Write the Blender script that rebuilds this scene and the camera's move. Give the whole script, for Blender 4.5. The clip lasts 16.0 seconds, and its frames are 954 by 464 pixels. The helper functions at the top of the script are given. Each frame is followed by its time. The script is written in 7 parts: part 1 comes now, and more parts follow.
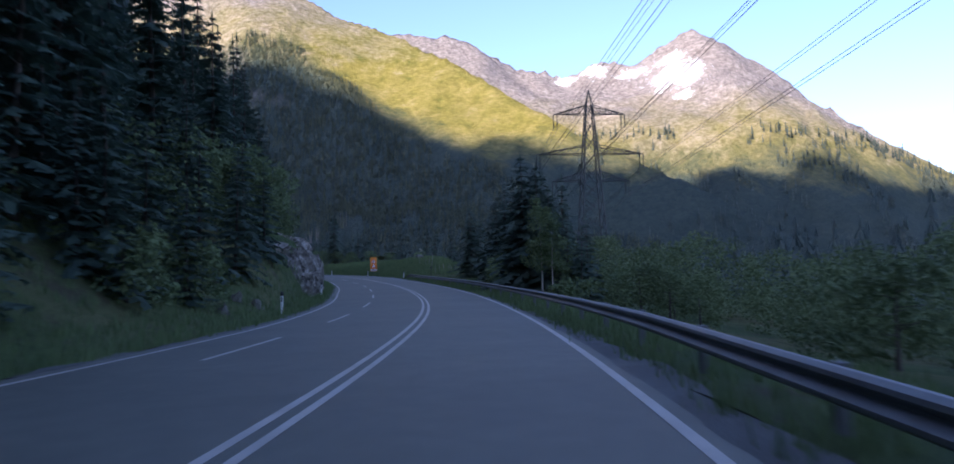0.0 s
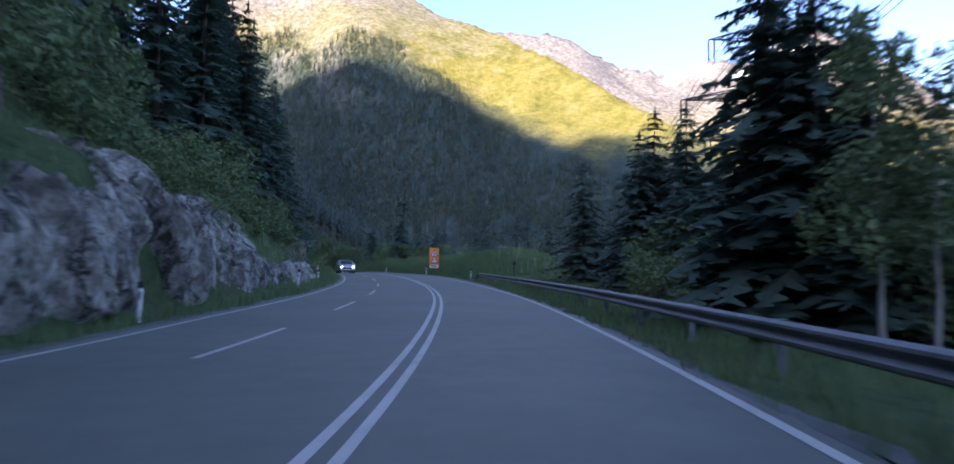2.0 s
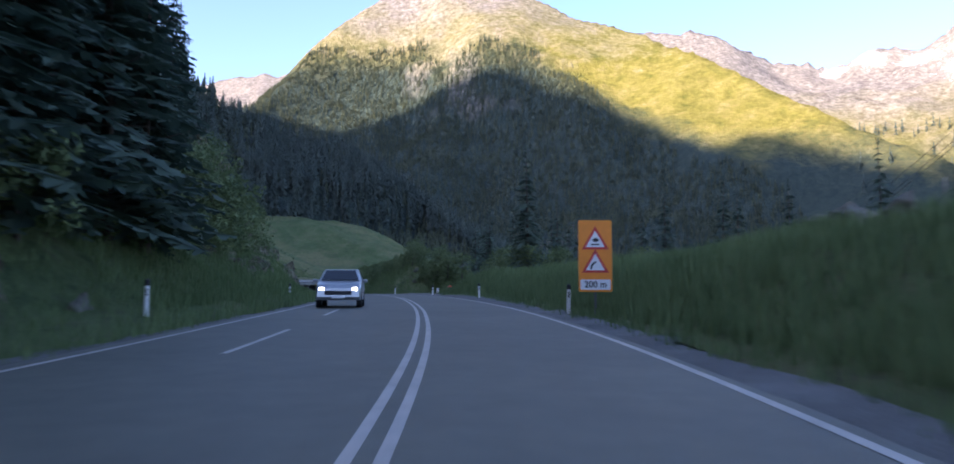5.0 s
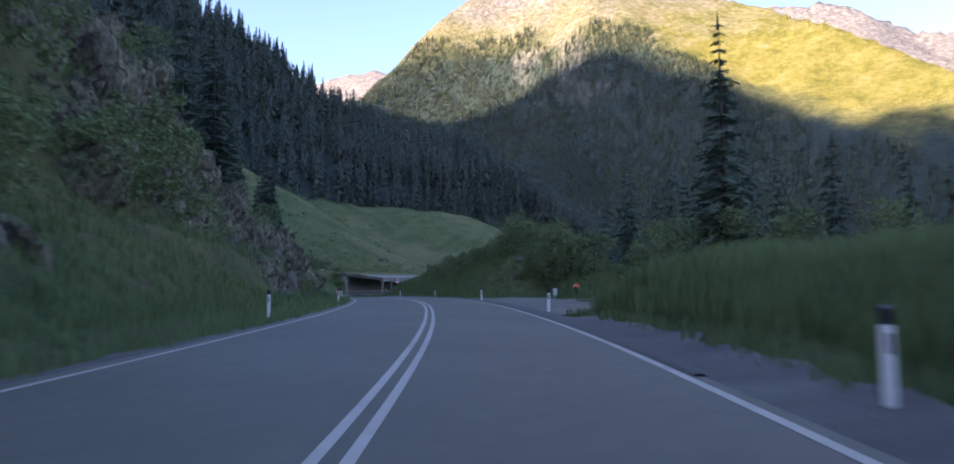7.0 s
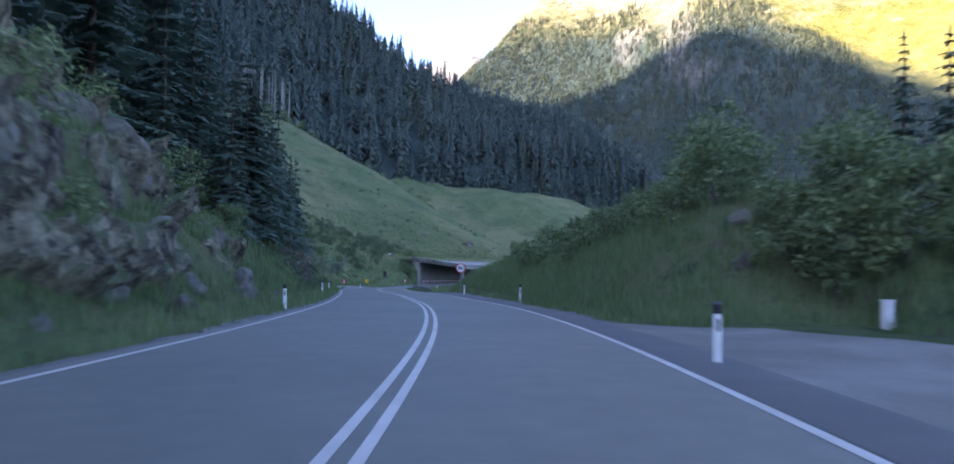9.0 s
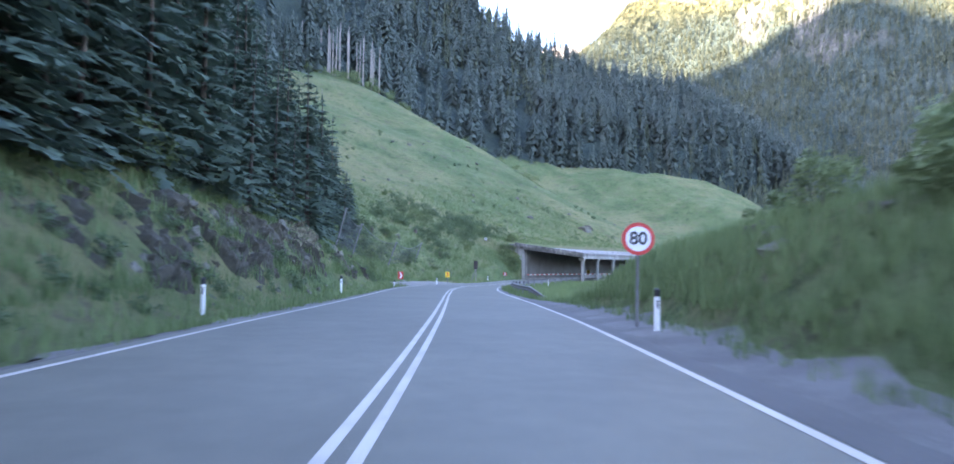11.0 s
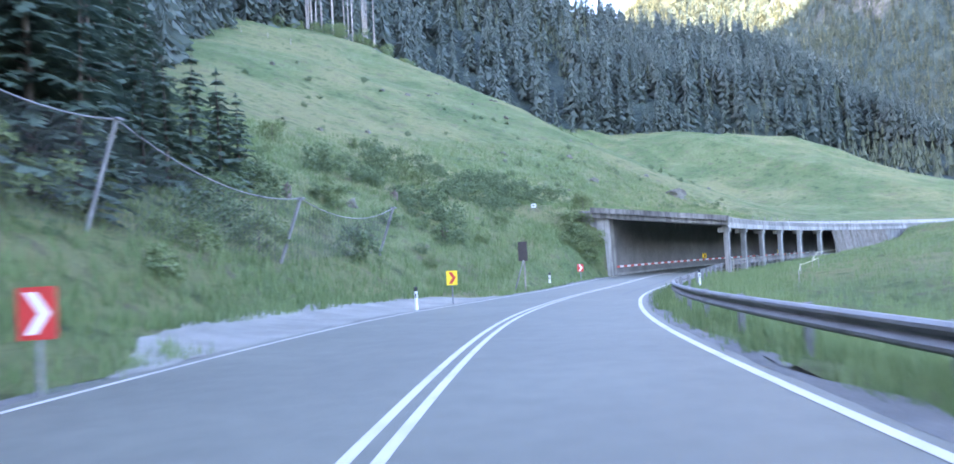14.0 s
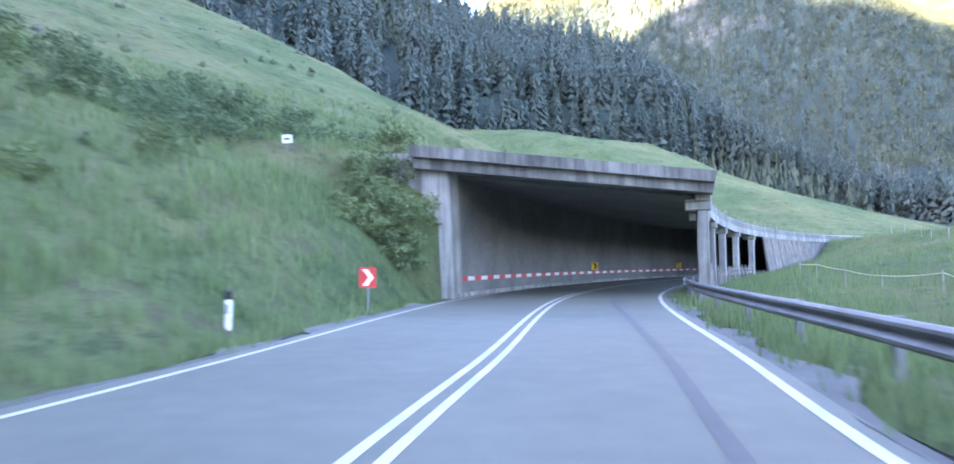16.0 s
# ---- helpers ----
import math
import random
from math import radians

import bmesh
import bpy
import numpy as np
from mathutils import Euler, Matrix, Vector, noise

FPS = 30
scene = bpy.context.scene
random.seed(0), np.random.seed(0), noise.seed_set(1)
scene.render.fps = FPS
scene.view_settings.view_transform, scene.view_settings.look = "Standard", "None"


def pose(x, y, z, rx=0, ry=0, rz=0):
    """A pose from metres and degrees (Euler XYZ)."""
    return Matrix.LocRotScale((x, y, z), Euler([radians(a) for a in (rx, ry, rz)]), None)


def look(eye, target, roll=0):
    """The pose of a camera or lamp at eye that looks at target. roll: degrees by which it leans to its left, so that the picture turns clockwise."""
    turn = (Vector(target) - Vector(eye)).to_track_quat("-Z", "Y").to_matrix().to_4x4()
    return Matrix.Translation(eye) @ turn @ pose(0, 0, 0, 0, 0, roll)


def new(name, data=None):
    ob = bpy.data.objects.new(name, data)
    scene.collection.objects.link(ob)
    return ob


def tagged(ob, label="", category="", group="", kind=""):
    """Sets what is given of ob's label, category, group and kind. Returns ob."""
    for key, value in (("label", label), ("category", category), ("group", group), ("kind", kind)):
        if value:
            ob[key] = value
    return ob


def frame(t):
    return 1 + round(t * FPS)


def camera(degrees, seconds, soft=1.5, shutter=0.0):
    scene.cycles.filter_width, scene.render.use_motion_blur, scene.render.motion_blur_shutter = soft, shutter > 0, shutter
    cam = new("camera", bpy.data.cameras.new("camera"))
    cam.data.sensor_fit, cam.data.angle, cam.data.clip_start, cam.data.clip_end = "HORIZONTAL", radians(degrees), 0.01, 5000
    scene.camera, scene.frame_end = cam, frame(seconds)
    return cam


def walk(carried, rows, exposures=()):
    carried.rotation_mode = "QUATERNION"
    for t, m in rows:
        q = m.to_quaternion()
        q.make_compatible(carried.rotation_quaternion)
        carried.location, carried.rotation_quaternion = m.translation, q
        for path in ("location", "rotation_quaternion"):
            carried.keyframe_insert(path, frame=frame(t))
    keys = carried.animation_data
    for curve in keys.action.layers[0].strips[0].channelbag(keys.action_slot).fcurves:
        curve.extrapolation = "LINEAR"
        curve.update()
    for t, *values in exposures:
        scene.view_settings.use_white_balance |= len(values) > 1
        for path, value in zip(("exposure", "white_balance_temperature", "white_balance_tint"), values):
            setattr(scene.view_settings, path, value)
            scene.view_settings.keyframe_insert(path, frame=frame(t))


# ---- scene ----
cam = camera(62.1, 16.0, soft=1.6, shutter=0.34)
# seconds, x, y, z, yaw to the left, pitch up, roll
PATH = [
    (0.0, -0.00, 0.00, 1.22, -26.94, 2.98, -1.22),
    (0.5, 4.39, 8.48, 1.14, -25.32, 2.93, 0.29),
    (1.0, 8.49, 17.10, 1.03, -23.60, 2.92, 0.02),
    (1.5, 12.43, 25.78, 0.98, -21.80, 3.13, 0.21),
    (2.0, 16.07, 34.57, 0.99, -19.97, 3.25, 0.71),
    (2.5, 19.44, 43.46, 1.05, -18.06, 3.62, 0.89),
    (3.0, 22.45, 52.49, 1.18, -16.30, 3.95, 0.31),
    (3.5, 25.28, 61.67, 1.32, -14.69, 4.21, -0.07),
    (4.0, 27.92, 71.02, 1.45, -13.34, 4.30, -0.17),
    (4.5, 30.34, 80.53, 1.61, -11.72, 4.31, -0.09),
    (5.0, 32.35, 90.23, 1.85, -9.89, 4.25, 0.08),
    (5.5, 34.10, 100.08, 2.08, -7.93, 4.15, 0.25),
    (6.0, 35.39, 110.10, 2.26, -5.89, 4.03, 0.33),
    (6.5, 36.28, 120.27, 2.40, -3.84, 3.92, 0.18),
    (7.0, 36.95, 130.55, 2.49, -1.84, 3.84, -0.33),
    (7.5, 37.31, 140.93, 2.58, 0.02, 3.64, -0.09),
    (8.0, 37.31, 151.41, 2.64, 1.69, 3.53, 0.23),
    (8.5, 37.06, 161.99, 2.67, 3.30, 3.29, 0.24),
    (9.0, 36.54, 172.61, 2.68, 5.10, 3.04, 0.89),
    (9.5, 35.66, 183.20, 2.67, 7.06, 2.83, 1.12),
    (10.0, 34.42, 193.69, 2.65, 9.09, 2.64, 1.17),
    (10.5, 32.64, 204.02, 2.57, 11.09, 2.48, 1.18),
    (11.0, 30.48, 214.15, 2.47, 12.98, 2.34, 1.17),
    (11.5, 28.13, 224.08, 2.35, 14.66, 2.21, 1.08),
    (12.0, 25.78, 233.83, 2.26, 16.04, 2.10, 0.71),
    (12.5, 23.38, 243.37, 2.10, 16.73, 2.04, 0.12),
    (13.0, 20.99, 252.78, 1.94, 16.85, 2.03, -1.35),
    (13.5, 18.67, 262.13, 1.80, 16.46, 2.32, -2.21),
    (14.0, 16.48, 271.49, 1.70, 15.36, 2.40, -2.89),
    (14.5, 14.60, 280.86, 1.60, 13.35, 2.48, -2.21),
    (15.0, 13.25, 290.22, 1.50, 10.34, 2.59, -1.46),
    (15.5, 12.52, 299.54, 1.37, 7.10, 2.60, -1.35),
    (16.0, 12.41, 308.78, 1.25, 3.44, 2.85, -0.89),
]


def ride(x, y, z, yaw, pitch, roll):
    a, b = radians(yaw), radians(pitch)
    way = Vector((-math.sin(a) * math.cos(b), math.cos(a) * math.cos(b), math.sin(b)))
    return look((x, y, z), Vector((x, y, z)) + 10 * way, roll)


walk(cam, [(t, ride(*r)) for t, *r in PATH],
     exposures=[(0.0, 1.04, 5340, 30), (1.5, 1.19, 5340, 30), (2.0, 1.6, 5470, 25), (2.5, 1.85, 5570, 24), (3.0, 1.5, 5570, 24), (4.0, 1.5, 5620, 24), (6.5, 1.49, 5830, 27), (7.0, 1.59, 5880, 27), (8.0, 1.86, 5680, 28), (9.0, 2.31, 5580, 28), (11.5, 3.75, 6240, 27), (13.0, 4.03, 6240, 27), (16.0, 4.04, 6120, 26)])

# ---- light: a low sun behind the left-hand range, clear sky ----
SUN_WAY = Vector((-0.85, -0.53, 0.36)).normalized()
world = bpy.data.worlds.new("sky")
scene.world = world
world.use_nodes = True
wn = world.node_tree.nodes
sky = wn.new("ShaderNodeTexSky")
sky.sky_type, sky.sun_disc = "NISHITA", False
sky.sun_elevation = math.asin(SUN_WAY.z)
sky.sun_rotation = math.atan2(SUN_WAY.x, SUN_WAY.y)
sky.altitude, sky.air_density, sky.dust_density, sky.ozone_density = 1300, 1.0, 3.2, 1.0
wn["Background"].inputs["Strength"].default_value = 0.15
world.node_tree.links.new(sky.outputs["Color"], wn["Background"].inputs["Color"])
lamp = bpy.data.lights.new("sun", "SUN")
lamp.energy, lamp.angle, lamp.color = 5.0, radians(0.4), (1.0, 0.83, 0.54)
sun = new("sun", lamp)
sun.matrix_world = look((-400, -100, 600), Vector((-400, -100, 600)) - SUN_WAY)


# ---- materials ----
def shader(name):
    m = bpy.data.materials.new(name)
    m.use_nodes = True
    return m, m.node_tree.nodes, m.node_tree.links, m.node_tree.nodes["Principled BSDF"]


def ramp_node(nodes, stops):
    r = nodes.new("ShaderNodeValToRGB")
    while len(r.color_ramp.elements) < len(stops):
        r.color_ramp.elements.new(0.5)
    for e, (p, c) in zip(r.color_ramp.elements, stops):
        e.position, e.color = p, (*c, 1)
    return r


def noise_node(nodes, links, co, scale, detail=6, rough=0.6):
    n = nodes.new("ShaderNodeTexNoise")
    n.inputs["Scale"].default_value, n.inputs["Detail"].default_value, n.inputs["Roughness"].default_value = scale, detail, rough
    links.new(co, n.inputs["Vector"])
    return n


def mix_node(nodes, links, fac, a, b, mode="MIX"):
    n = nodes.new("ShaderNodeMix")
    n.data_type, n.blend_type = "RGBA", mode
    for value, socket in ((fac, n.inputs[0]), (a, n.inputs[6]), (b, n.inputs[7])):
        if isinstance(value, (int, float)):
            socket.default_value = value
        elif isinstance(value, tuple):
            socket.default_value = (*value, 1)
        else:
            links.new(value, socket)
    return n.outputs[2]


def mottled(name, dark, mid, light, fine=8.0, coarse=0.35, rough=0.85, bump=0.4, depth=0.05, metal=0.0, varied=False, spread=0.35):
    """A surface in three tones: fine grain, and patches many times as large."""
    m, nodes, links, bsdf = shader(name)
    co = nodes.new("ShaderNodeNewGeometry").outputs["Position"]
    big, small = noise_node(nodes, links, co, coarse, 4), noise_node(nodes, links, co, fine, 8, 0.7)
    r1 = ramp_node(nodes, ((0.3, dark), (0.5, mid), (0.72, light)))
    r2 = ramp_node(nodes, ((0.3, dark), (0.5, mid), (0.7, light)))
    links.new(big.outputs["Fac"], r1.inputs["Fac"])
    links.new(small.outputs["Fac"], r2.inputs["Fac"])
    col = mix_node(nodes, links, 0.5, r1.outputs["Color"], r2.outputs["Color"])
    if varied:
        info = nodes.new("ShaderNodeObjectInfo")
        isl = nodes.new("ShaderNodeNewGeometry")
        add = nodes.new("ShaderNodeMath")
        add.operation = "ADD"
        links.new(info.outputs["Random"], add.inputs[0])
        links.new(isl.outputs["Random Per Island"], add.inputs[1])
        mr = nodes.new("ShaderNodeMapRange")
        mr.inputs[1].default_value, mr.inputs[2].default_value = 0.0, 2.0
        mr.inputs[3].default_value, mr.inputs[4].default_value = 1.0 - spread, 1.0 + spread
        links.new(add.outputs[0], mr.inputs[0])
        hsv = nodes.new("ShaderNodeHueSaturation")
        links.new(col, hsv.inputs["Color"])
        links.new(mr.outputs[0], hsv.inputs["Value"])
        col = hsv.outputs["Color"]
    links.new(col, bsdf.inputs["Base Color"])
    bsdf.inputs["Roughness"].default_value, bsdf.inputs["Metallic"].default_value = rough, metal
    b = nodes.new("ShaderNodeBump")
    b.inputs["Strength"].default_value, b.inputs["Distance"].default_value = bump, depth
    links.new(small.outputs["Fac"], b.inputs["Height"])
    links.new(b.outputs["Normal"], bsdf.inputs["Normal"])
    return m


def leafy(name, dark, light, through_light=0.25):
    """Foliage: each leaf or spray in its own tone, a little light passing through."""
    m, nodes, links, bsdf = shader(name)
    geo, info = nodes.new("ShaderNodeNewGeometry"), nodes.new("ShaderNodeObjectInfo")
    big = noise_node(nodes, links, geo.outputs["Position"], 0.6, 3)
    add = nodes.new("ShaderNodeMath")
    add.operation = "MULTIPLY_ADD"
    add.inputs[1].default_value = 0.45
    links.new(geo.outputs["Random Per Island"], add.inputs[0])
    links.new(big.outputs["Fac"], add.inputs[2])
    add2 = nodes.new("ShaderNodeMath")
    add2.operation = "MULTIPLY_ADD"
    add2.inputs[1].default_value = 0.3
    links.new(info.outputs["Random"], add2.inputs[0])
    links.new(add.outputs[0], add2.inputs[2])
    r = ramp_node(nodes, ((0.35, dark), (1.05, light)))
    links.new(add2.outputs[0], r.inputs["Fac"])
    links.new(r.outputs["Color"], bsdf.inputs["Base Color"])
    bsdf.inputs["Roughness"].default_value = 0.7
    bsdf.inputs["Specular IOR Level"].default_value = 0.25
    tr, mx = nodes.new("ShaderNodeBsdfTranslucent"), nodes.new("ShaderNodeMixShader")
    links.new(r.outputs["Color"], tr.inputs["Color"])
    mx.inputs[0].default_value = through_light
    links.new(bsdf.outputs[0], mx.inputs[1])
    links.new(tr.outputs[0], mx.inputs[2])
    links.new(mx.outputs[0], nodes["Material Output"].inputs["Surface"])
    return m


def plain(name, color, rough=0.5, metal=0.0, grime=0.15):
    """Paint, plastic or metal with faint dirt."""
    m, nodes, links, bsdf = shader(name)
    co = nodes.new("ShaderNodeNewGeometry").outputs["Position"]
    n = noise_node(nodes, links, co, 5.0, 6, 0.65)
    r = ramp_node(nodes, ((0.35, tuple(c * (1 - grime) for c in color)), (0.65, color)))
    links.new(n.outputs["Fac"], r.inputs["Fac"])
    links.new(r.outputs["Color"], bsdf.inputs["Base Color"])
    bsdf.inputs["Roughness"].default_value, bsdf.inputs["Metallic"].default_value = rough, metal
    return m


def ground_material():
    """Grass of several tones, with bare earth where the ground is steep."""
    m, nodes, links, bsdf = shader("grass_and_earth")
    geo = nodes.new("ShaderNodeNewGeometry")
    co = geo.outputs["Position"]
    n1, n2, n3 = noise_node(nodes, links, co, 0.12, 5), noise_node(nodes, links, co, 1.3, 6, 0.7), noise_node(nodes, links, co, 14, 6, 0.75)
    a = ramp_node(nodes, ((0.32, (0.066, 0.108, 0.042)), (0.5, (0.125, 0.170, 0.068)), (0.66, (0.205, 0.226, 0.115))))
    links.new(n1.outputs["Fac"], a.inputs["Fac"])
    b = ramp_node(nodes, ((0.30, (0.050, 0.086, 0.036)), (0.55, (0.118, 0.165, 0.072)), (0.78, (0.205, 0.222, 0.13))))
    links.new(n2.outputs["Fac"], b.inputs["Fac"])
    col = mix_node(nodes, links, 0.5, a.outputs["Color"], b.outputs["Color"])
    n0, n4 = noise_node(nodes, links, co, 0.035, 6, 0.7), noise_node(nodes, links, co, 0.5, 8, 0.75)
    dry = ramp_node(nodes, ((0.45, (0, 0, 0)), (0.58, (0.75, 0.75, 0.75))))
    links.new(n0.outputs["Fac"], dry.inputs["Fac"])
    col = mix_node(nodes, links, dry.outputs["Color"], col, (0.225, 0.215, 0.105))
    earth = ramp_node(nodes, ((0.53, (0, 0, 0)), (0.62, (0.75, 0.75, 0.75))))
    links.new(n4.outputs["Fac"], earth.inputs["Fac"])
    col = mix_node(nodes, links, earth.outputs["Color"], col, (0.125, 0.110, 0.078))
    dark = ramp_node(nodes, ((0.36, (0.8, 0.8, 0.8)), (0.47, (0, 0, 0))))
    links.new(n4.outputs["Fac"], dark.inputs["Fac"])
    col = mix_node(nodes, links, dark.outputs["Color"], col, (0.045, 0.075, 0.036))
    c = ramp_node(nodes, ((0.3, (0.45, 0.45, 0.45)), (0.7, (1.25, 1.25, 1.2))))
    links.new(n3.outputs["Fac"], c.inputs["Fac"])
    col = mix_node(nodes, links, 0.8, col, c.outputs["Color"], "MULTIPLY")
    links.new(col, bsdf.inputs["Base Color"])
    bsdf.inputs["Roughness"].default_value = 0.95
    bsdf.inputs["Specular IOR Level"].default_value = 0.1
    bp = nodes.new("ShaderNodeBump")
    bp.inputs["Strength"].default_value, bp.inputs["Distance"].default_value = 0.8, 0.25
    mixh = nodes.new("ShaderNodeMath")
    mixh.operation = "ADD"
    links.new(n2.outputs["Fac"], mixh.inputs[0])
    links.new(n3.outputs["Fac"], mixh.inputs[1])
    links.new(mixh.outputs[0], bp.inputs["Height"])
    links.new(bp.outputs["Normal"], bsdf.inputs["Normal"])
    return m


def mountain_material(name, wood_line, rock_line, wobble, steeps, fields=(), meadows=(), tree_drop=0.0):
    """Dark woods' floor below, yellow-green alpine turf above it, grey rock on the heights and the steeps, snow in the high hollows."""
    m, nodes, links, bsdf = shader(name)
    geo = nodes.new("ShaderNodeNewGeometry")
    sep, nrm = nodes.new("ShaderNodeSeparateXYZ"), nodes.new("ShaderNodeSeparateXYZ")
    links.new(geo.outputs["Position"], sep.inputs[0])
    links.new(geo.outputs["Normal"], nrm.inputs[0])
    co = geo.outputs["Position"]
    n1, n2, n3 = noise_node(nodes, links, co, 0.006, 8, 0.62), noise_node(nodes, links, co, 0.03, 8, 0.7), noise_node(nodes, links, co, 0.12, 8, 0.75)

    drop = nodes.new("ShaderNodeMapRange")
    drop.inputs[1].default_value, drop.inputs[2].default_value, drop.inputs[4].default_value = 300, 480, tree_drop
    links.new(sep.outputs["X"], drop.inputs[0])
    eastward = nodes.new("ShaderNodeMath")
    links.new(sep.outputs["Z"], eastward.inputs[0])
    links.new(drop.outputs[0], eastward.inputs[1])

    def height(lo, hi, wobble, level=None):
        add = nodes.new("ShaderNodeMath")
        add.operation = "MULTIPLY_ADD"
        add.inputs[1].default_value = wobble
        links.new(n1.outputs["Fac"], add.inputs[0])
        links.new(level or sep.outputs["Z"], add.inputs[2])
        add2 = nodes.new("ShaderNodeMath")
        add2.operation = "MULTIPLY_ADD"
        add2.inputs[1].default_value = wobble * 0.6
        links.new(n2.outputs["Fac"], add2.inputs[0])
        links.new(add.outputs[0], add2.inputs[2])
        mr = nodes.new("ShaderNodeMapRange")
        mr.inputs[1].default_value, mr.inputs[2].default_value = lo + wobble * 0.8, hi + wobble * 0.8
        links.new(add2.outputs[0], mr.inputs[0])
        return mr.outputs[0]

    turf = ramp_node(nodes, ((0.30, (0.160, 0.160, 0.036)), (0.46, (0.270, 0.240, 0.056)), (0.60, (0.345, 0.292, 0.090)), (0.78, (0.46, 0.40, 0.26))))
    links.new(n2.outputs["Fac"], turf.inputs["Fac"])
    fine = ramp_node(nodes, ((0.3, (0.72, 0.75, 0.70)), (0.7, (1.18, 1.15, 1.1))))
    links.new(n3.outputs["Fac"], fine.inputs["Fac"])
    turf_c = mix_node(nodes, links, 0.8, turf.outputs["Color"], fine.outputs["Color"], "MULTIPLY")
    rock = ramp_node(nodes, ((0.32, (0.13, 0.115, 0.11)), (0.5, (0.31, 0.275, 0.25)), (0.66, (0.52, 0.47, 0.43))))
    links.new(n3.outputs["Fac"], rock.inputs["Fac"])
    # Bluish floor tone: the distance haze is put into the colour.
    wood = ramp_node(nodes, ((0.35, (0.042, 0.064, 0.062)), (0.65, (0.084, 0.110, 0.088))))
    links.new(n3.outputs["Fac"], wood.inputs["Fac"])
    c1 = mix_node(nodes, links, height(*wood_line, 160, eastward.outputs[0]), wood.outputs["Color"], turf_c)
    c2 = mix_node(nodes, links, height(*rock_line, wobble), c1, rock.outputs["Color"])
    steep = nodes.new("ShaderNodeMapRange")
    steep.inputs[1].default_value, steep.inputs[2].default_value = steeps
    links.new(nrm.outputs["Z"], steep.inputs[0])
    up = nodes.new("ShaderNodeMath")
    up.operation = "MULTIPLY"
    links.new(steep.outputs[0], up.inputs[0])
    links.new(height(150, 330, 150), up.inputs[1])
    c3 = mix_node(nodes, links, up.outputs[0], c2, rock.outputs["Color"])
    # old snow lying in hollows
    for (x, y, z, r), tint in [(q, (0.82, 0.84, 0.87)) for q in fields] + [(q, (0.15, 0.165, 0.095)) for q in meadows]:
        far = nodes.new("ShaderNodeVectorMath")
        far.operation = "DISTANCE"
        far.inputs[1].default_value = (x, y, z)
        links.new(co, far.inputs[0])
        warp = nodes.new("ShaderNodeMath")
        warp.operation = "MULTIPLY_ADD"
        warp.inputs[1].default_value = 2.6 * r
        links.new(n2.outputs["Fac"], warp.inputs[0])
        ragged = nodes.new("ShaderNodeMath")
        ragged.operation = "MULTIPLY_ADD"
        ragged.inputs[1].default_value = 2.4 * r
        links.new(n3.outputs["Fac"], ragged.inputs[0])
        links.new(far.outputs["Value"], ragged.inputs[2])
        links.new(ragged.outputs[0], warp.inputs[2])
        lies = nodes.new("ShaderNodeMapRange")
        lies.inputs[1].default_value, lies.inputs[2].default_value = 3.5 * r, 3.35 * r
        links.new(warp.outputs[0], lies.inputs[0])
        c3 = mix_node(nodes, links, lies.outputs[0], c3, tint)
    links.new(c3, bsdf.inputs["Base Color"])
    bsdf.inputs["Roughness"].default_value = 0.95
    bsdf.inputs["Specular IOR Level"].default_value = 0.1
    bp = nodes.new("ShaderNodeBump")
    bp.inputs["Strength"].default_value, bp.inputs["Distance"].default_value = 0.8, 10.0
    links.new(n3.outputs["Fac"], bp.inputs["Height"])
    links.new(bp.outputs["Normal"], bsdf.inputs["Normal"])
    return m


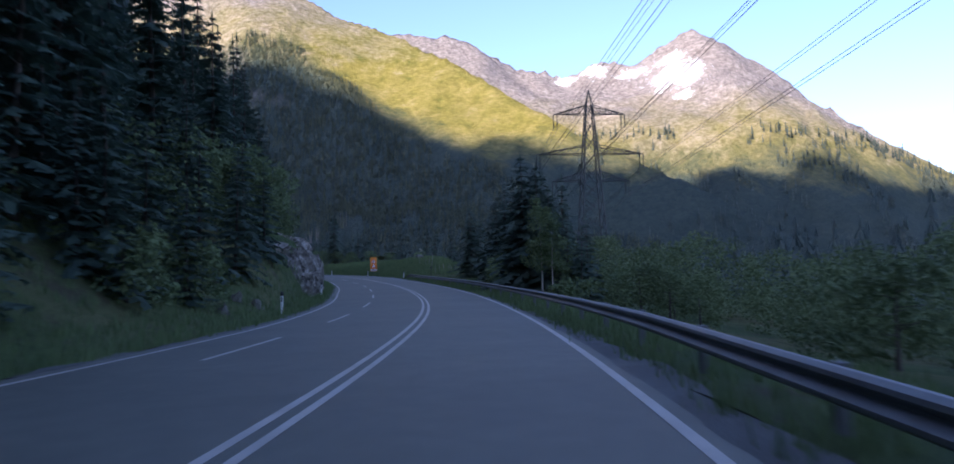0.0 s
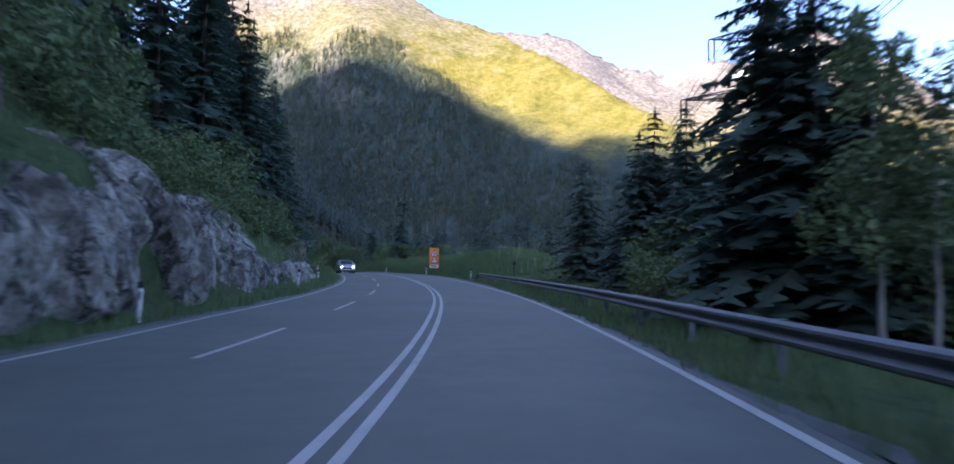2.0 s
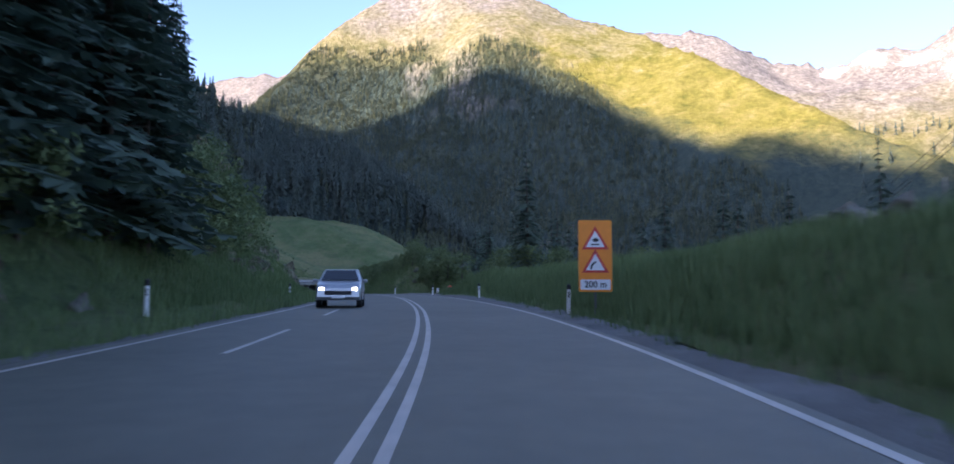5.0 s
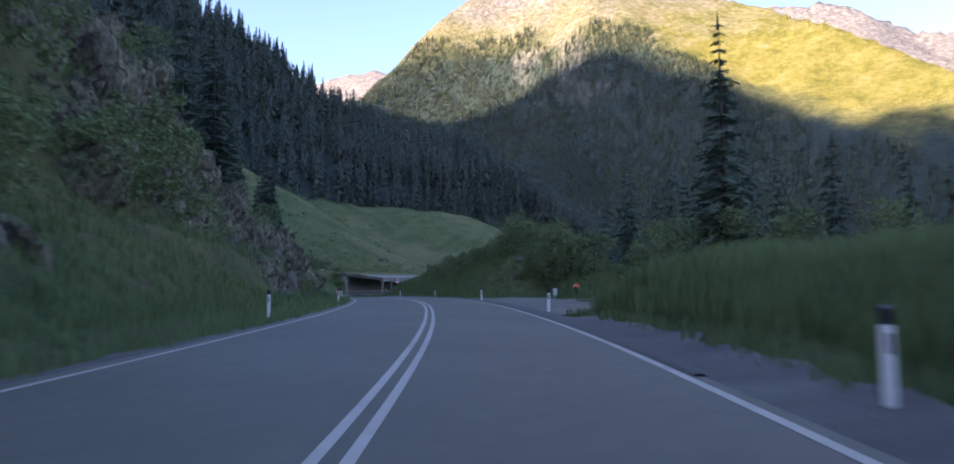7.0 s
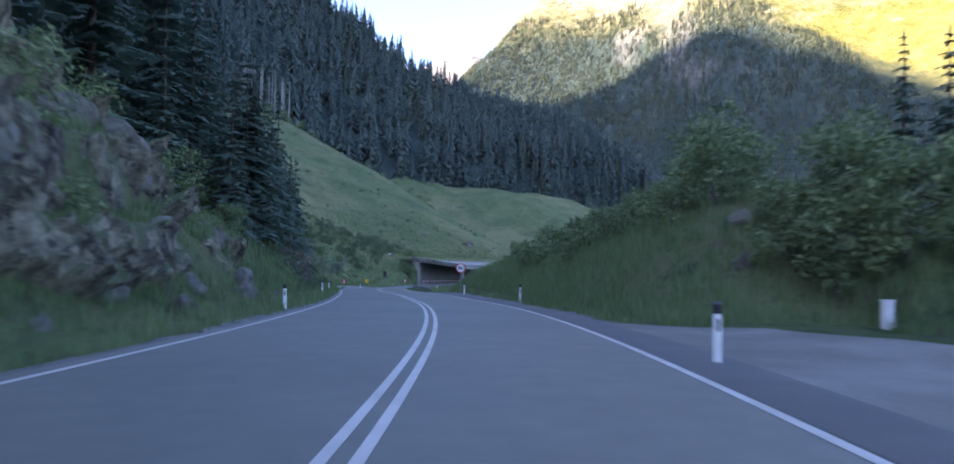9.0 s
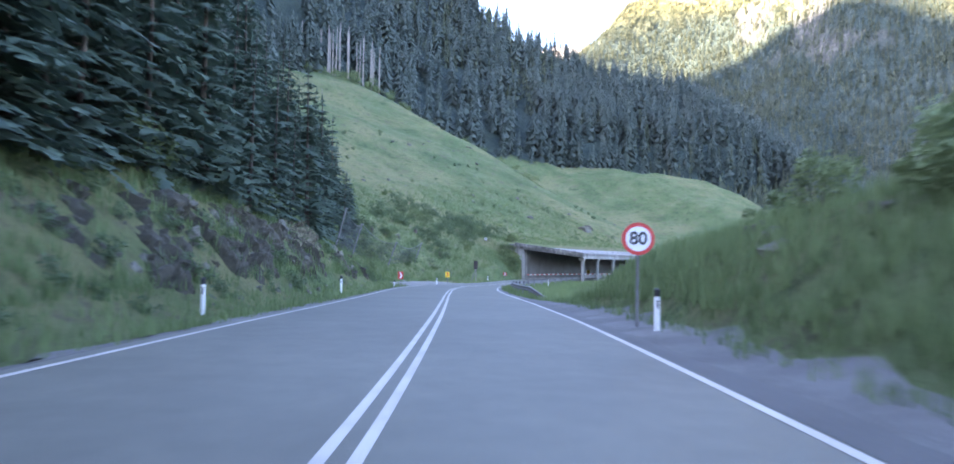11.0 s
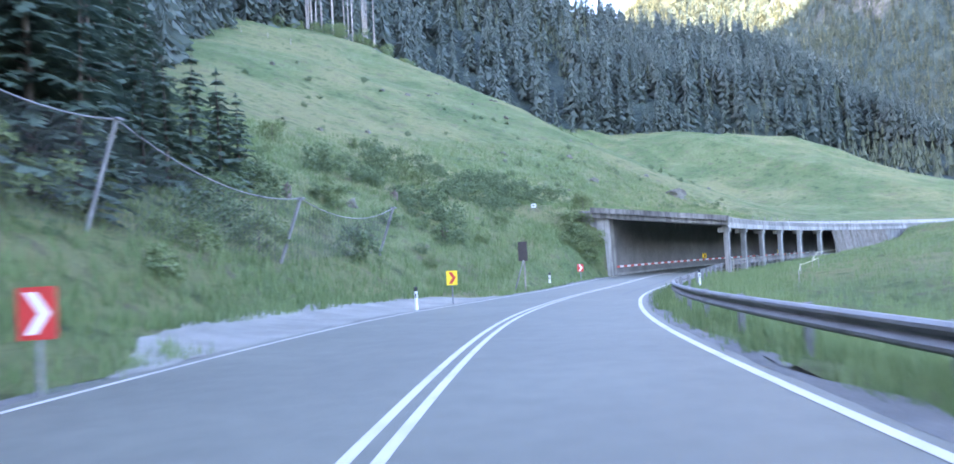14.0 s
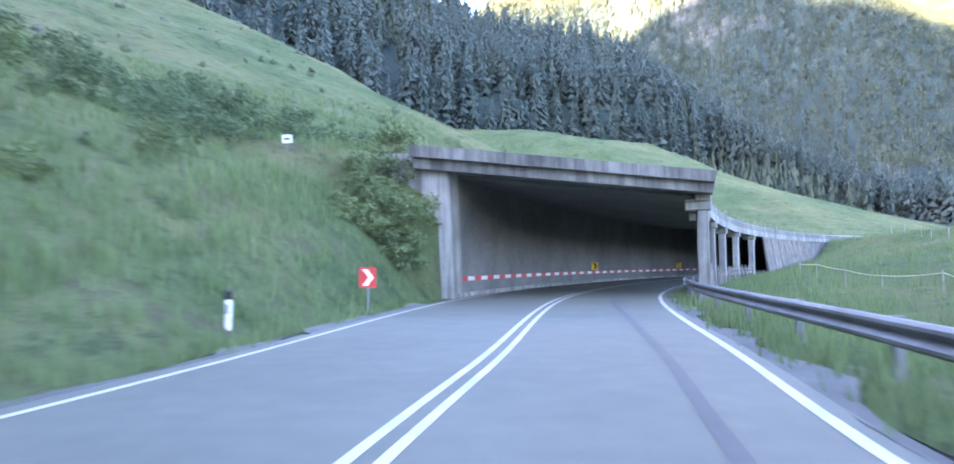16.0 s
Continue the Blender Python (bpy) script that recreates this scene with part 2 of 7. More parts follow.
def crag_material(name, tone, turf_from, blue=1.0):
    """Fractured rock with dark joints and thin turf on its ledges."""
    m, nodes, links, bsdf = shader(name)
    geo = nodes.new("ShaderNodeNewGeometry")
    co = geo.outputs["Position"]
    n1, n2, n3 = noise_node(nodes, links, co, 0.35, 5), noise_node(nodes, links, co, 2.4, 8, 0.7), noise_node(nodes, links, co, 11, 8, 0.75)
    squash = nodes.new("ShaderNodeMapping")
    squash.inputs["Scale"].default_value = (1.0, 1.0, 0.4)
    squash.inputs["Rotation"].default_value = (0.3, 0.25, 0.2)
    bend = nodes.new("ShaderNodeVectorMath")
    bend.operation = "MULTIPLY_ADD"
    bend.inputs[1].default_value = (0.9, 0.9, 0.9)
    links.new(n2.outputs["Color"], bend.inputs[0])
    links.new(co, bend.inputs[2])
    links.new(bend.outputs[0], squash.inputs["Vector"])
    vor = nodes.new("ShaderNodeTexVoronoi")
    vor.feature = "DISTANCE_TO_EDGE"
    vor.inputs["Scale"].default_value = 1.25
    links.new(squash.outputs[0], vor.inputs["Vector"])
    joint = nodes.new("ShaderNodeMapRange")
    joint.inputs[1].default_value, joint.inputs[2].default_value = 0.004, 0.045
    links.new(vor.outputs["Distance"], joint.inputs[0])
    a = ramp_node(nodes, ((0.34, (0.052 * tone, 0.047 * tone, 0.030 * tone * blue)), (0.48, (0.128 * tone, 0.118 * tone, 0.078 * tone * blue)), (0.66, (0.285 * tone, 0.265 * tone, 0.185 * tone * blue))))
    links.new(n2.outputs["Fac"], a.inputs["Fac"])
    b = ramp_node(nodes, ((0.3, (0.5, 0.48, 0.47)), (0.7, (1.3, 1.3, 1.28))))
    links.new(n1.outputs["Fac"], b.inputs["Fac"])
    col = mix_node(nodes, links, 1.0, a.outputs["Color"], b.outputs["Color"], "MULTIPLY")
    col = mix_node(nodes, links, joint.outputs[0], mix_node(nodes, links, 0.85, col, (0.03, 0.029, 0.028)), col)
    sep = nodes.new("ShaderNodeSeparateXYZ")
    links.new(geo.outputs["Normal"], sep.inputs[0])
    add = nodes.new("ShaderNodeMath")
    add.operation = "MULTIPLY_ADD"
    add.inputs[1].default_value = 0.9
    links.new(n2.outputs["Fac"], add.inputs[0])
    links.new(sep.outputs["Z"], add.inputs[2])
    moss = nodes.new("ShaderNodeMapRange")
    moss.inputs[1].default_value, moss.inputs[2].default_value = turf_from, turf_from + 0.12
    links.new(add.outputs[0], moss.inputs[0])
    turf = ramp_node(nodes, ((0.3, (0.045, 0.07, 0.028)), (0.7, (0.15, 0.17, 0.075))))
    links.new(n3.outputs["Fac"], turf.inputs["Fac"])
    col = mix_node(nodes, links, moss.outputs[0], col, turf.outputs["Color"])
    links.new(col, bsdf.inputs["Base Color"])
    bsdf.inputs["Roughness"].default_value = 0.9
    h = nodes.new("ShaderNodeMath")
    h.operation = "MULTIPLY_ADD"
    h.inputs[1].default_value = 0.5
    links.new(joint.outputs[0], h.inputs[0])
    links.new(n2.outputs["Fac"], h.inputs[2])
    h2 = nodes.new("ShaderNodeMath")
    h2.operation = "MULTIPLY_ADD"
    h2.inputs[1].default_value = 0.4
    links.new(n3.outputs["Fac"], h2.inputs[0])
    links.new(h.outputs[0], h2.inputs[2])
    bp = nodes.new("ShaderNodeBump")
    bp.inputs["Strength"].default_value, bp.inputs["Distance"].default_value = 1.0, 0.22
    links.new(h2.outputs[0], bp.inputs["Height"])
    links.new(bp.outputs["Normal"], bsdf.inputs["Normal"])
    return m


def asphalt_material():
    m, nodes, links, bsdf = shader("asphalt")
    co = nodes.new("ShaderNodeNewGeometry").outputs["Position"]
    n1, n2, n3 = noise_node(nodes, links, co, 0.22, 4), noise_node(nodes, links, co, 2.2, 6), noise_node(nodes, links, co, 90, 3, 0.8)
    a = ramp_node(nodes, ((0.3, (0.086, 0.088, 0.068)), (0.7, (0.116, 0.118, 0.092))))
    links.new(n1.outputs["Fac"], a.inputs["Fac"])
    b = ramp_node(nodes, ((0.3, (0.85, 0.85, 0.85)), (0.7, (1.12, 1.12, 1.12))))
    links.new(n2.outputs["Fac"], b.inputs["Fac"])
    c = ramp_node(nodes, ((0.3, (0.6, 0.6, 0.6)), (0.7, (1.4, 1.4, 1.4))))
    links.new(n3.outputs["Fac"], c.inputs["Fac"])
    col = mix_node(nodes, links, 1.0, a.outputs["Color"], b.outputs["Color"], "MULTIPLY")
    col = mix_node(nodes, links, 0.7, col, c.outputs["Color"], "MULTIPLY")
    links.new(col, bsdf.inputs["Base Color"])
    bsdf.inputs["Roughness"].default_value = 0.62
    bsdf.inputs["Specular IOR Level"].default_value = 0.4
    bp = nodes.new("ShaderNodeBump")
    bp.inputs["Strength"].default_value, bp.inputs["Distance"].default_value = 0.35, 0.006
    links.new(n3.outputs["Fac"], bp.inputs["Height"])
    links.new(bp.outputs["Normal"], bsdf.inputs["Normal"])
    return m


SNOWFIELDS = ((1026, 1160, 372, 52), (1063, 1220, 421, 30), (1005, 1269, 395, 30), (948, 1324, 414, 30), (900, 1350, 395, 24), (985, 1100, 318, 18))
ASPHALT = asphalt_material()
PAINT = mottled("road_paint", (0.25, 0.235, 0.205), (0.41, 0.385, 0.345), (0.49, 0.465, 0.42), fine=30, coarse=1.2, rough=0.6, bump=0.15, depth=0.004)
GRAVEL = mottled("gravel", (0.042, 0.042, 0.038), (0.095, 0.094, 0.086), (0.19, 0.188, 0.175), fine=26, coarse=0.6, bump=0.7, depth=0.03)
GROUND = ground_material()
DARK_ASPHALT = mottled("patched_asphalt", (0.040, 0.040, 0.037), (0.060, 0.060, 0.055), (0.085, 0.084, 0.077), fine=30, coarse=0.6, rough=0.75, bump=0.3, depth=0.008)
EARTH = mottled("bare_earth", (0.014, 0.013, 0.007), (0.034, 0.031, 0.018), (0.080, 0.072, 0.044), fine=5, coarse=0.5, bump=0.9, depth=0.1)
SKID = mottled("tyre_rubber_on_asphalt", (0.030, 0.031, 0.031), (0.050, 0.051, 0.050), (0.075, 0.076, 0.073), fine=24, coarse=0.9, rough=0.6, bump=0.15, depth=0.004)
MOUNTAIN = mountain_material("mountain_side", (330, 420), (350, 540), 330, (0.55, 0.4), (), ((205, 862, 172, 26), (235, 872, 176, 26), (265, 880, 180, 24)), 210.0)
PEAKS = mountain_material("rocky_mountain", (120, 215), (170, 330), 210, (0.72, 0.58), SNOWFIELDS)
PALE_GRAVEL = mottled("pale_gravel", (0.050, 0.050, 0.036), (0.135, 0.128, 0.104), (0.27, 0.26, 0.22), fine=18, coarse=0.3, bump=0.7, depth=0.03)
TURNOUT_GRAVEL = mottled("turnout_gravel", (0.09, 0.086, 0.072), (0.175, 0.168, 0.146), (0.28, 0.272, 0.24), fine=26, coarse=0.6, bump=0.7, depth=0.03)
# Darker than CONCRETE: the gallery's inner shade is put into this colour.
SHADED_CONCRETE = mottled("shaded_concrete", (0.075, 0.074, 0.072), (0.14, 0.138, 0.134), (0.225, 0.222, 0.215), fine=5, coarse=0.4, bump=0.25, depth=0.02)
NET = mottled("net_wire", (0.05, 0.055, 0.055), (0.09, 0.095, 0.095), (0.14, 0.145, 0.145), metal=0.3)
ROCK = mottled("rock", (0.032, 0.031, 0.024), (0.10, 0.096, 0.074), (0.215, 0.207, 0.165), fine=3.2, coarse=0.5, bump=0.9, depth=0.14, varied=True)
WALL_STONE = mottled("wall_stone", (0.10, 0.092, 0.078), (0.24, 0.226, 0.20), (0.40, 0.38, 0.345), fine=4.0, coarse=0.8, bump=0.8, depth=0.1, varied=True)
CRAG = crag_material("crag", 1.15, 0.92)
PALE_CRAG = crag_material("pale_crag", 2.2, 1.3, 1.3)
def streaked(name, dark, mid, light, run=0.5):
    """Weathered concrete: cloudy tones, dark run-off streaks down its faces, fine pitting."""
    m, nodes, links, bsdf = shader(name)
    co = nodes.new("ShaderNodeNewGeometry").outputs["Position"]
    tall = nodes.new("ShaderNodeMapping")
    tall.inputs["Scale"].default_value = (2.6, 2.6, 0.16)
    links.new(co, tall.inputs["Vector"])
    big, runs, pits = noise_node(nodes, links, co, 0.35, 6, 0.65), noise_node(nodes, links, tall.outputs[0], 1.0, 6, 0.65), noise_node(nodes, links, co, 22, 6, 0.7)
    r = ramp_node(nodes, ((0.34, dark), (0.5, mid), (0.66, light)))
    links.new(big.outputs["Fac"], r.inputs["Fac"])
    w = ramp_node(nodes, ((0.40, (1 - run,) * 3), (0.58, (1.08, 1.08, 1.07))))
    links.new(runs.outputs["Fac"], w.inputs["Fac"])
    col = mix_node(nodes, links, 1.0, r.outputs["Color"], w.outputs["Color"], "MULTIPLY")
    links.new(col, bsdf.inputs["Base Color"])
    bsdf.inputs["Roughness"].default_value = 0.88
    b = nodes.new("ShaderNodeBump")
    b.inputs["Strength"].default_value, b.inputs["Distance"].default_value = 0.25, 0.01
    links.new(pits.outputs["Fac"], b.inputs["Height"])
    links.new(b.outputs["Normal"], bsdf.inputs["Normal"])
    return m


STAINED = streaked("stained_concrete", (0.085, 0.083, 0.076), (0.155, 0.150, 0.138), (0.24, 0.233, 0.214), 0.45)
CONCRETE = streaked("concrete", (0.16, 0.156, 0.143), (0.25, 0.243, 0.225), (0.35, 0.34, 0.315), 0.4)
STEEL = mottled("galvanised_steel", (0.10, 0.10, 0.10), (0.17, 0.17, 0.172), (0.26, 0.26, 0.262), fine=9, coarse=1.0, rough=0.55, bump=0.15, depth=0.01, metal=0.35)
LATTICE = mottled("pylon_steel", (0.05, 0.055, 0.05), (0.08, 0.085, 0.08), (0.12, 0.12, 0.115), rough=0.6, metal=0.3)
BARK = mottled("bark", (0.035, 0.028, 0.022), (0.085, 0.068, 0.055), (0.16, 0.135, 0.115), fine=9, coarse=1.5, bump=0.8, depth=0.04)
PALE_BARK = mottled("pale_bark", (0.16, 0.135, 0.115), (0.30, 0.27, 0.24), (0.42, 0.39, 0.36), fine=9, coarse=1.5, bump=0.6, depth=0.03)
WOOD = mottled("weathered_wood", (0.10, 0.085, 0.07), (0.20, 0.18, 0.155), (0.31, 0.29, 0.26), fine=12, coarse=1.5, bump=0.5, depth=0.02, varied=True)
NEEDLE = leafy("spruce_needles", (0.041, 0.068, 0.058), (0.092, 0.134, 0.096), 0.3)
# Both distant needle colours are paler than NEEDLE: haze is put into them.
HAZED_NEEDLE = leafy("hazed_far_conifers", (0.092, 0.122, 0.106), (0.136, 0.168, 0.138), 0.45)
HAZED_SLOPE_NEEDLE = leafy("hazed_mountain_conifers", (0.074, 0.097, 0.078), (0.136, 0.156, 0.092), 0.45)
LEAF = leafy("broad_leaves", (0.048, 0.080, 0.036), (0.175, 0.225, 0.098))
SHRUB = leafy("shrub_leaves", (0.030, 0.058, 0.032), (0.105, 0.150, 0.074))
BLADE = leafy("grass_blades", (0.052, 0.098, 0.034), (0.165, 0.222, 0.092), 0.35)
WHITE = plain("white_plastic", (0.78, 0.78, 0.76), 0.5)
BLACK = plain("black_plastic", (0.015, 0.015, 0.017), 0.5)
RED = plain("traffic_red", (0.55, 0.035, 0.03), 0.45)
SIGN_WHITE = plain("sign_white", (0.74, 0.75, 0.76), 0.45, grime=0.08)
ORANGE = plain("sign_orange", (0.82, 0.26, 0.012), 0.45, grime=0.08)
YELLOW = plain("sign_yellow", (0.85, 0.55, 0.02), 0.45, grime=0.08)
RUST = mottled("dark_board", (0.025, 0.02, 0.018), (0.05, 0.04, 0.036), (0.08, 0.07, 0.06))
REFLECT = plain("reflector", (0.09, 0.09, 0.1), 0.25)
YELLOW_ROPE = plain("yellow_rope", (0.62, 0.58, 0.36), 0.7)
ORANGE_RED = plain("marker_red", (0.72, 0.12, 0.04), 0.5)

# ---- helpers for meshes ----
def mesh_of(name, verts, faces, material, smooth=False):
    me = bpy.data.meshes.new(name)
    me.from_pydata([tuple(map(float, v)) for v in verts], [], [tuple(map(int, f)) for f in faces])
    me.materials.append(material)
    if smooth:
        me.polygons.foreach_set("use_smooth", [True] * len(me.polygons))
    me.update()
    return me


def bm_mesh(name, bm, material, smooth=False):
    me = bpy.data.meshes.new(name)
    bmesh.ops.recalc_face_normals(bm, faces=bm.faces)
    bm.to_mesh(me)
    bm.free()
    me.materials.append(material)
    if smooth:
        me.polygons.foreach_set("use_smooth", [True] * len(me.polygons))
    return me


def part(name, data, material, parent, label=""):
    """Links a bmesh or a mesh as one mesh object under a thing or a part."""
    me = bm_mesh(name, data, material) if isinstance(data, bmesh.types.BMesh) else data
    ob = new(name, me)
    ob.parent = parent
    return tagged(ob, label)


def base(name, m, label="", category="", group="", kind=""):
    ob = new(name)
    ob.matrix_basis = m
    ob.empty_display_size = 0.3
    return tagged(ob, label, category, group, kind)


def box(bm, size, centre=(0, 0, 0), turn=None, bevel=0.0):
    m = Matrix.Translation(centre) @ (turn or Matrix()) @ Matrix.Diagonal((*size, 1))
    made = bmesh.ops.create_cube(bm, size=1, matrix=m)
    if bevel:
        edges = list({e for v in made["verts"] for e in v.link_edges})
        bmesh.ops.bevel(bm, geom=edges, offset=bevel, segments=1, affect="EDGES")
    return bm


def tube(bm, a, b, r1, r2=None, sides=8):
    a, b = Vector(a), Vector(b)
    way = b - a
    m = Matrix.Translation((a + b) / 2) @ way.to_track_quat("Z", "Y").to_matrix().to_4x4()
    bmesh.ops.create_cone(bm, cap_ends=True, segments=sides, radius1=r1, radius2=r1 if r2 is None else r2, depth=way.length, matrix=m)
    return bm


def rope(bm, points, radius, sides=5):
    """One bent round bar through the points."""
    rings = []
    for i, p in enumerate(points):
        way = (Vector(points[min(i + 1, len(points) - 1)]) - Vector(points[max(i - 1, 0)])).normalized()
        side = way.cross(Vector((0, 0, 1))).normalized() if abs(way.z) < 0.98 else Vector((1, 0, 0))
        up = side.cross(way)
        rings.append([bm.verts.new(Vector(p) + radius * (side * math.cos(a) + up * math.sin(a))) for a in np.linspace(0, 2 * math.pi, sides, endpoint=False)])
    for a, b in zip(rings, rings[1:]):
        for i in range(sides):
            bm.faces.new((a[i], a[(i + 1) % sides], b[(i + 1) % sides], b[i]))


def fbm(x, y, scale, octaves=4):
    return noise.fractal(Vector((x / scale, y / scale, 3.7)), 1.0, 2.0, octaves)


# ---- the road's line ----
SOUTH = ((-31.58, -51.14, 0.49), (-16.65, -25.12, 0.25), (-1.78, 0.94, 0.01), (5.29, 14.16, -0.14), (11.78, 27.69, -0.24), (17.58, 41.52, -0.19), (22.56, 55.67, 0.0),
         (26.90, 70.02, 0.22), (30.47, 84.59, 0.49), (33.13, 99.35, 0.85), (34.84, 114.25, 1.12), (35.87, 129.21, 1.28), (36.33, 144.21, 1.40), (36.15, 159.20, 1.45))
NORTH = ((35.47, 174.19, 1.46), (34.08, 189.12, 1.43), (31.75, 203.93, 1.34), (28.55, 218.59, 1.17), (25.03, 233.17, 1.02), (21.32, 247.71, 0.78), (17.60, 262.24, 0.57), (14.16, 276.84, 0.42),
         (11.75, 291.63, 0.26), (10.90, 306.60, 0.06), (11.38, 313.6, 0.08), (11.85, 318.4, 0.10), (14.32, 340.59, 0.26), (23.80, 371.10, 0.37), (38.97, 399.22, 0.43), (59.28, 423.88, 0.49), (83.96, 444.17, 0.56))
LINE = np.array(SOUTH + NORTH)


def spline(points, per=24):
    """Centripetal curve through the points, ends drawn out straight."""
    p = np.vstack([2 * points[0] - points[1], points, 2 * points[-1] - points[-2]])
    out = []
    for i in range(1, len(p) - 2):
        a, b, c, d = p[i - 1:i + 3]
        t = [0.0]
        for u, v in ((a, b), (b, c), (c, d)):
            t.append(t[-1] + np.linalg.norm(v - u) ** 0.5)
        for w in np.linspace(t[1], t[2], per, endpoint=False):
            a1 = (t[1] - w) / (t[1] - t[0]) * a + (w - t[0]) / (t[1] - t[0]) * b
            a2 = (t[2] - w) / (t[2] - t[1]) * b + (w - t[1]) / (t[2] - t[1]) * c
            a3 = (t[3] - w) / (t[3] - t[2]) * c + (w - t[2]) / (t[3] - t[2]) * d
            b1 = (t[2] - w) / (t[2] - t[0]) * a1 + (w - t[0]) / (t[2] - t[0]) * a2
            b2 = (t[3] - w) / (t[3] - t[1]) * a2 + (w - t[1]) / (t[3] - t[1]) * a3
            out.append((t[2] - w) / (t[2] - t[1]) * b1 + (w - t[1]) / (t[2] - t[1]) * b2)
    return np.array(out + [points[-1]])


CURVE = spline(LINE)
RUN = np.r_[0, np.cumsum(np.linalg.norm(np.diff(CURVE[:, :2], axis=0), axis=1))]
RUN -= RUN[np.argmin(np.hypot(CURVE[:, 0] + 1.78, CURVE[:, 1] - 0.94))]
S0, S1 = float(RUN[0]), float(RUN[-1])


def road_at(s):
    """The centre line's place and its way at s metres along it."""
    s = np.clip(s, S0, S1)
    p = np.array([np.interp(s, RUN, CURVE[:, k]) for k in range(3)])
    q = np.array([np.interp(np.clip(s + 0.8, S0, S1), RUN, CURVE[:, k]) - np.interp(np.clip(s - 0.8, S0, S1), RUN, CURVE[:, k]) for k in range(2)])
    return p, q / np.linalg.norm(q)


def keyed(table, s):
    return float(np.interp(s, *zip(*table)))


LEFT_EDGE = ((-60, 4.38), (22, 4.42), (40, 4.9), (57, 5.35), (80, 5.35), (100, 5.05), (126, 4.55), (147, 4.15), (165, 3.97), (180, 4.1), (230, 4.3), (246, 4.3), (278, 4.5), (306, 4.4), (323, 3.5), (330, 3.6), (346, 3.75), (480, 3.8))
RIGHT_EDGE = ((-60, 3.42), (20, 3.42), (57, 3.5), (126, 3.5), (145, 3.48), (178, 3.6), (225, 3.63), (238, 3.78), (256, 3.98), (266, 3.88), (272, 3.74), (294, 3.48), (308, 3.4), (323, 3.17), (345, 3.4), (480, 3.6))

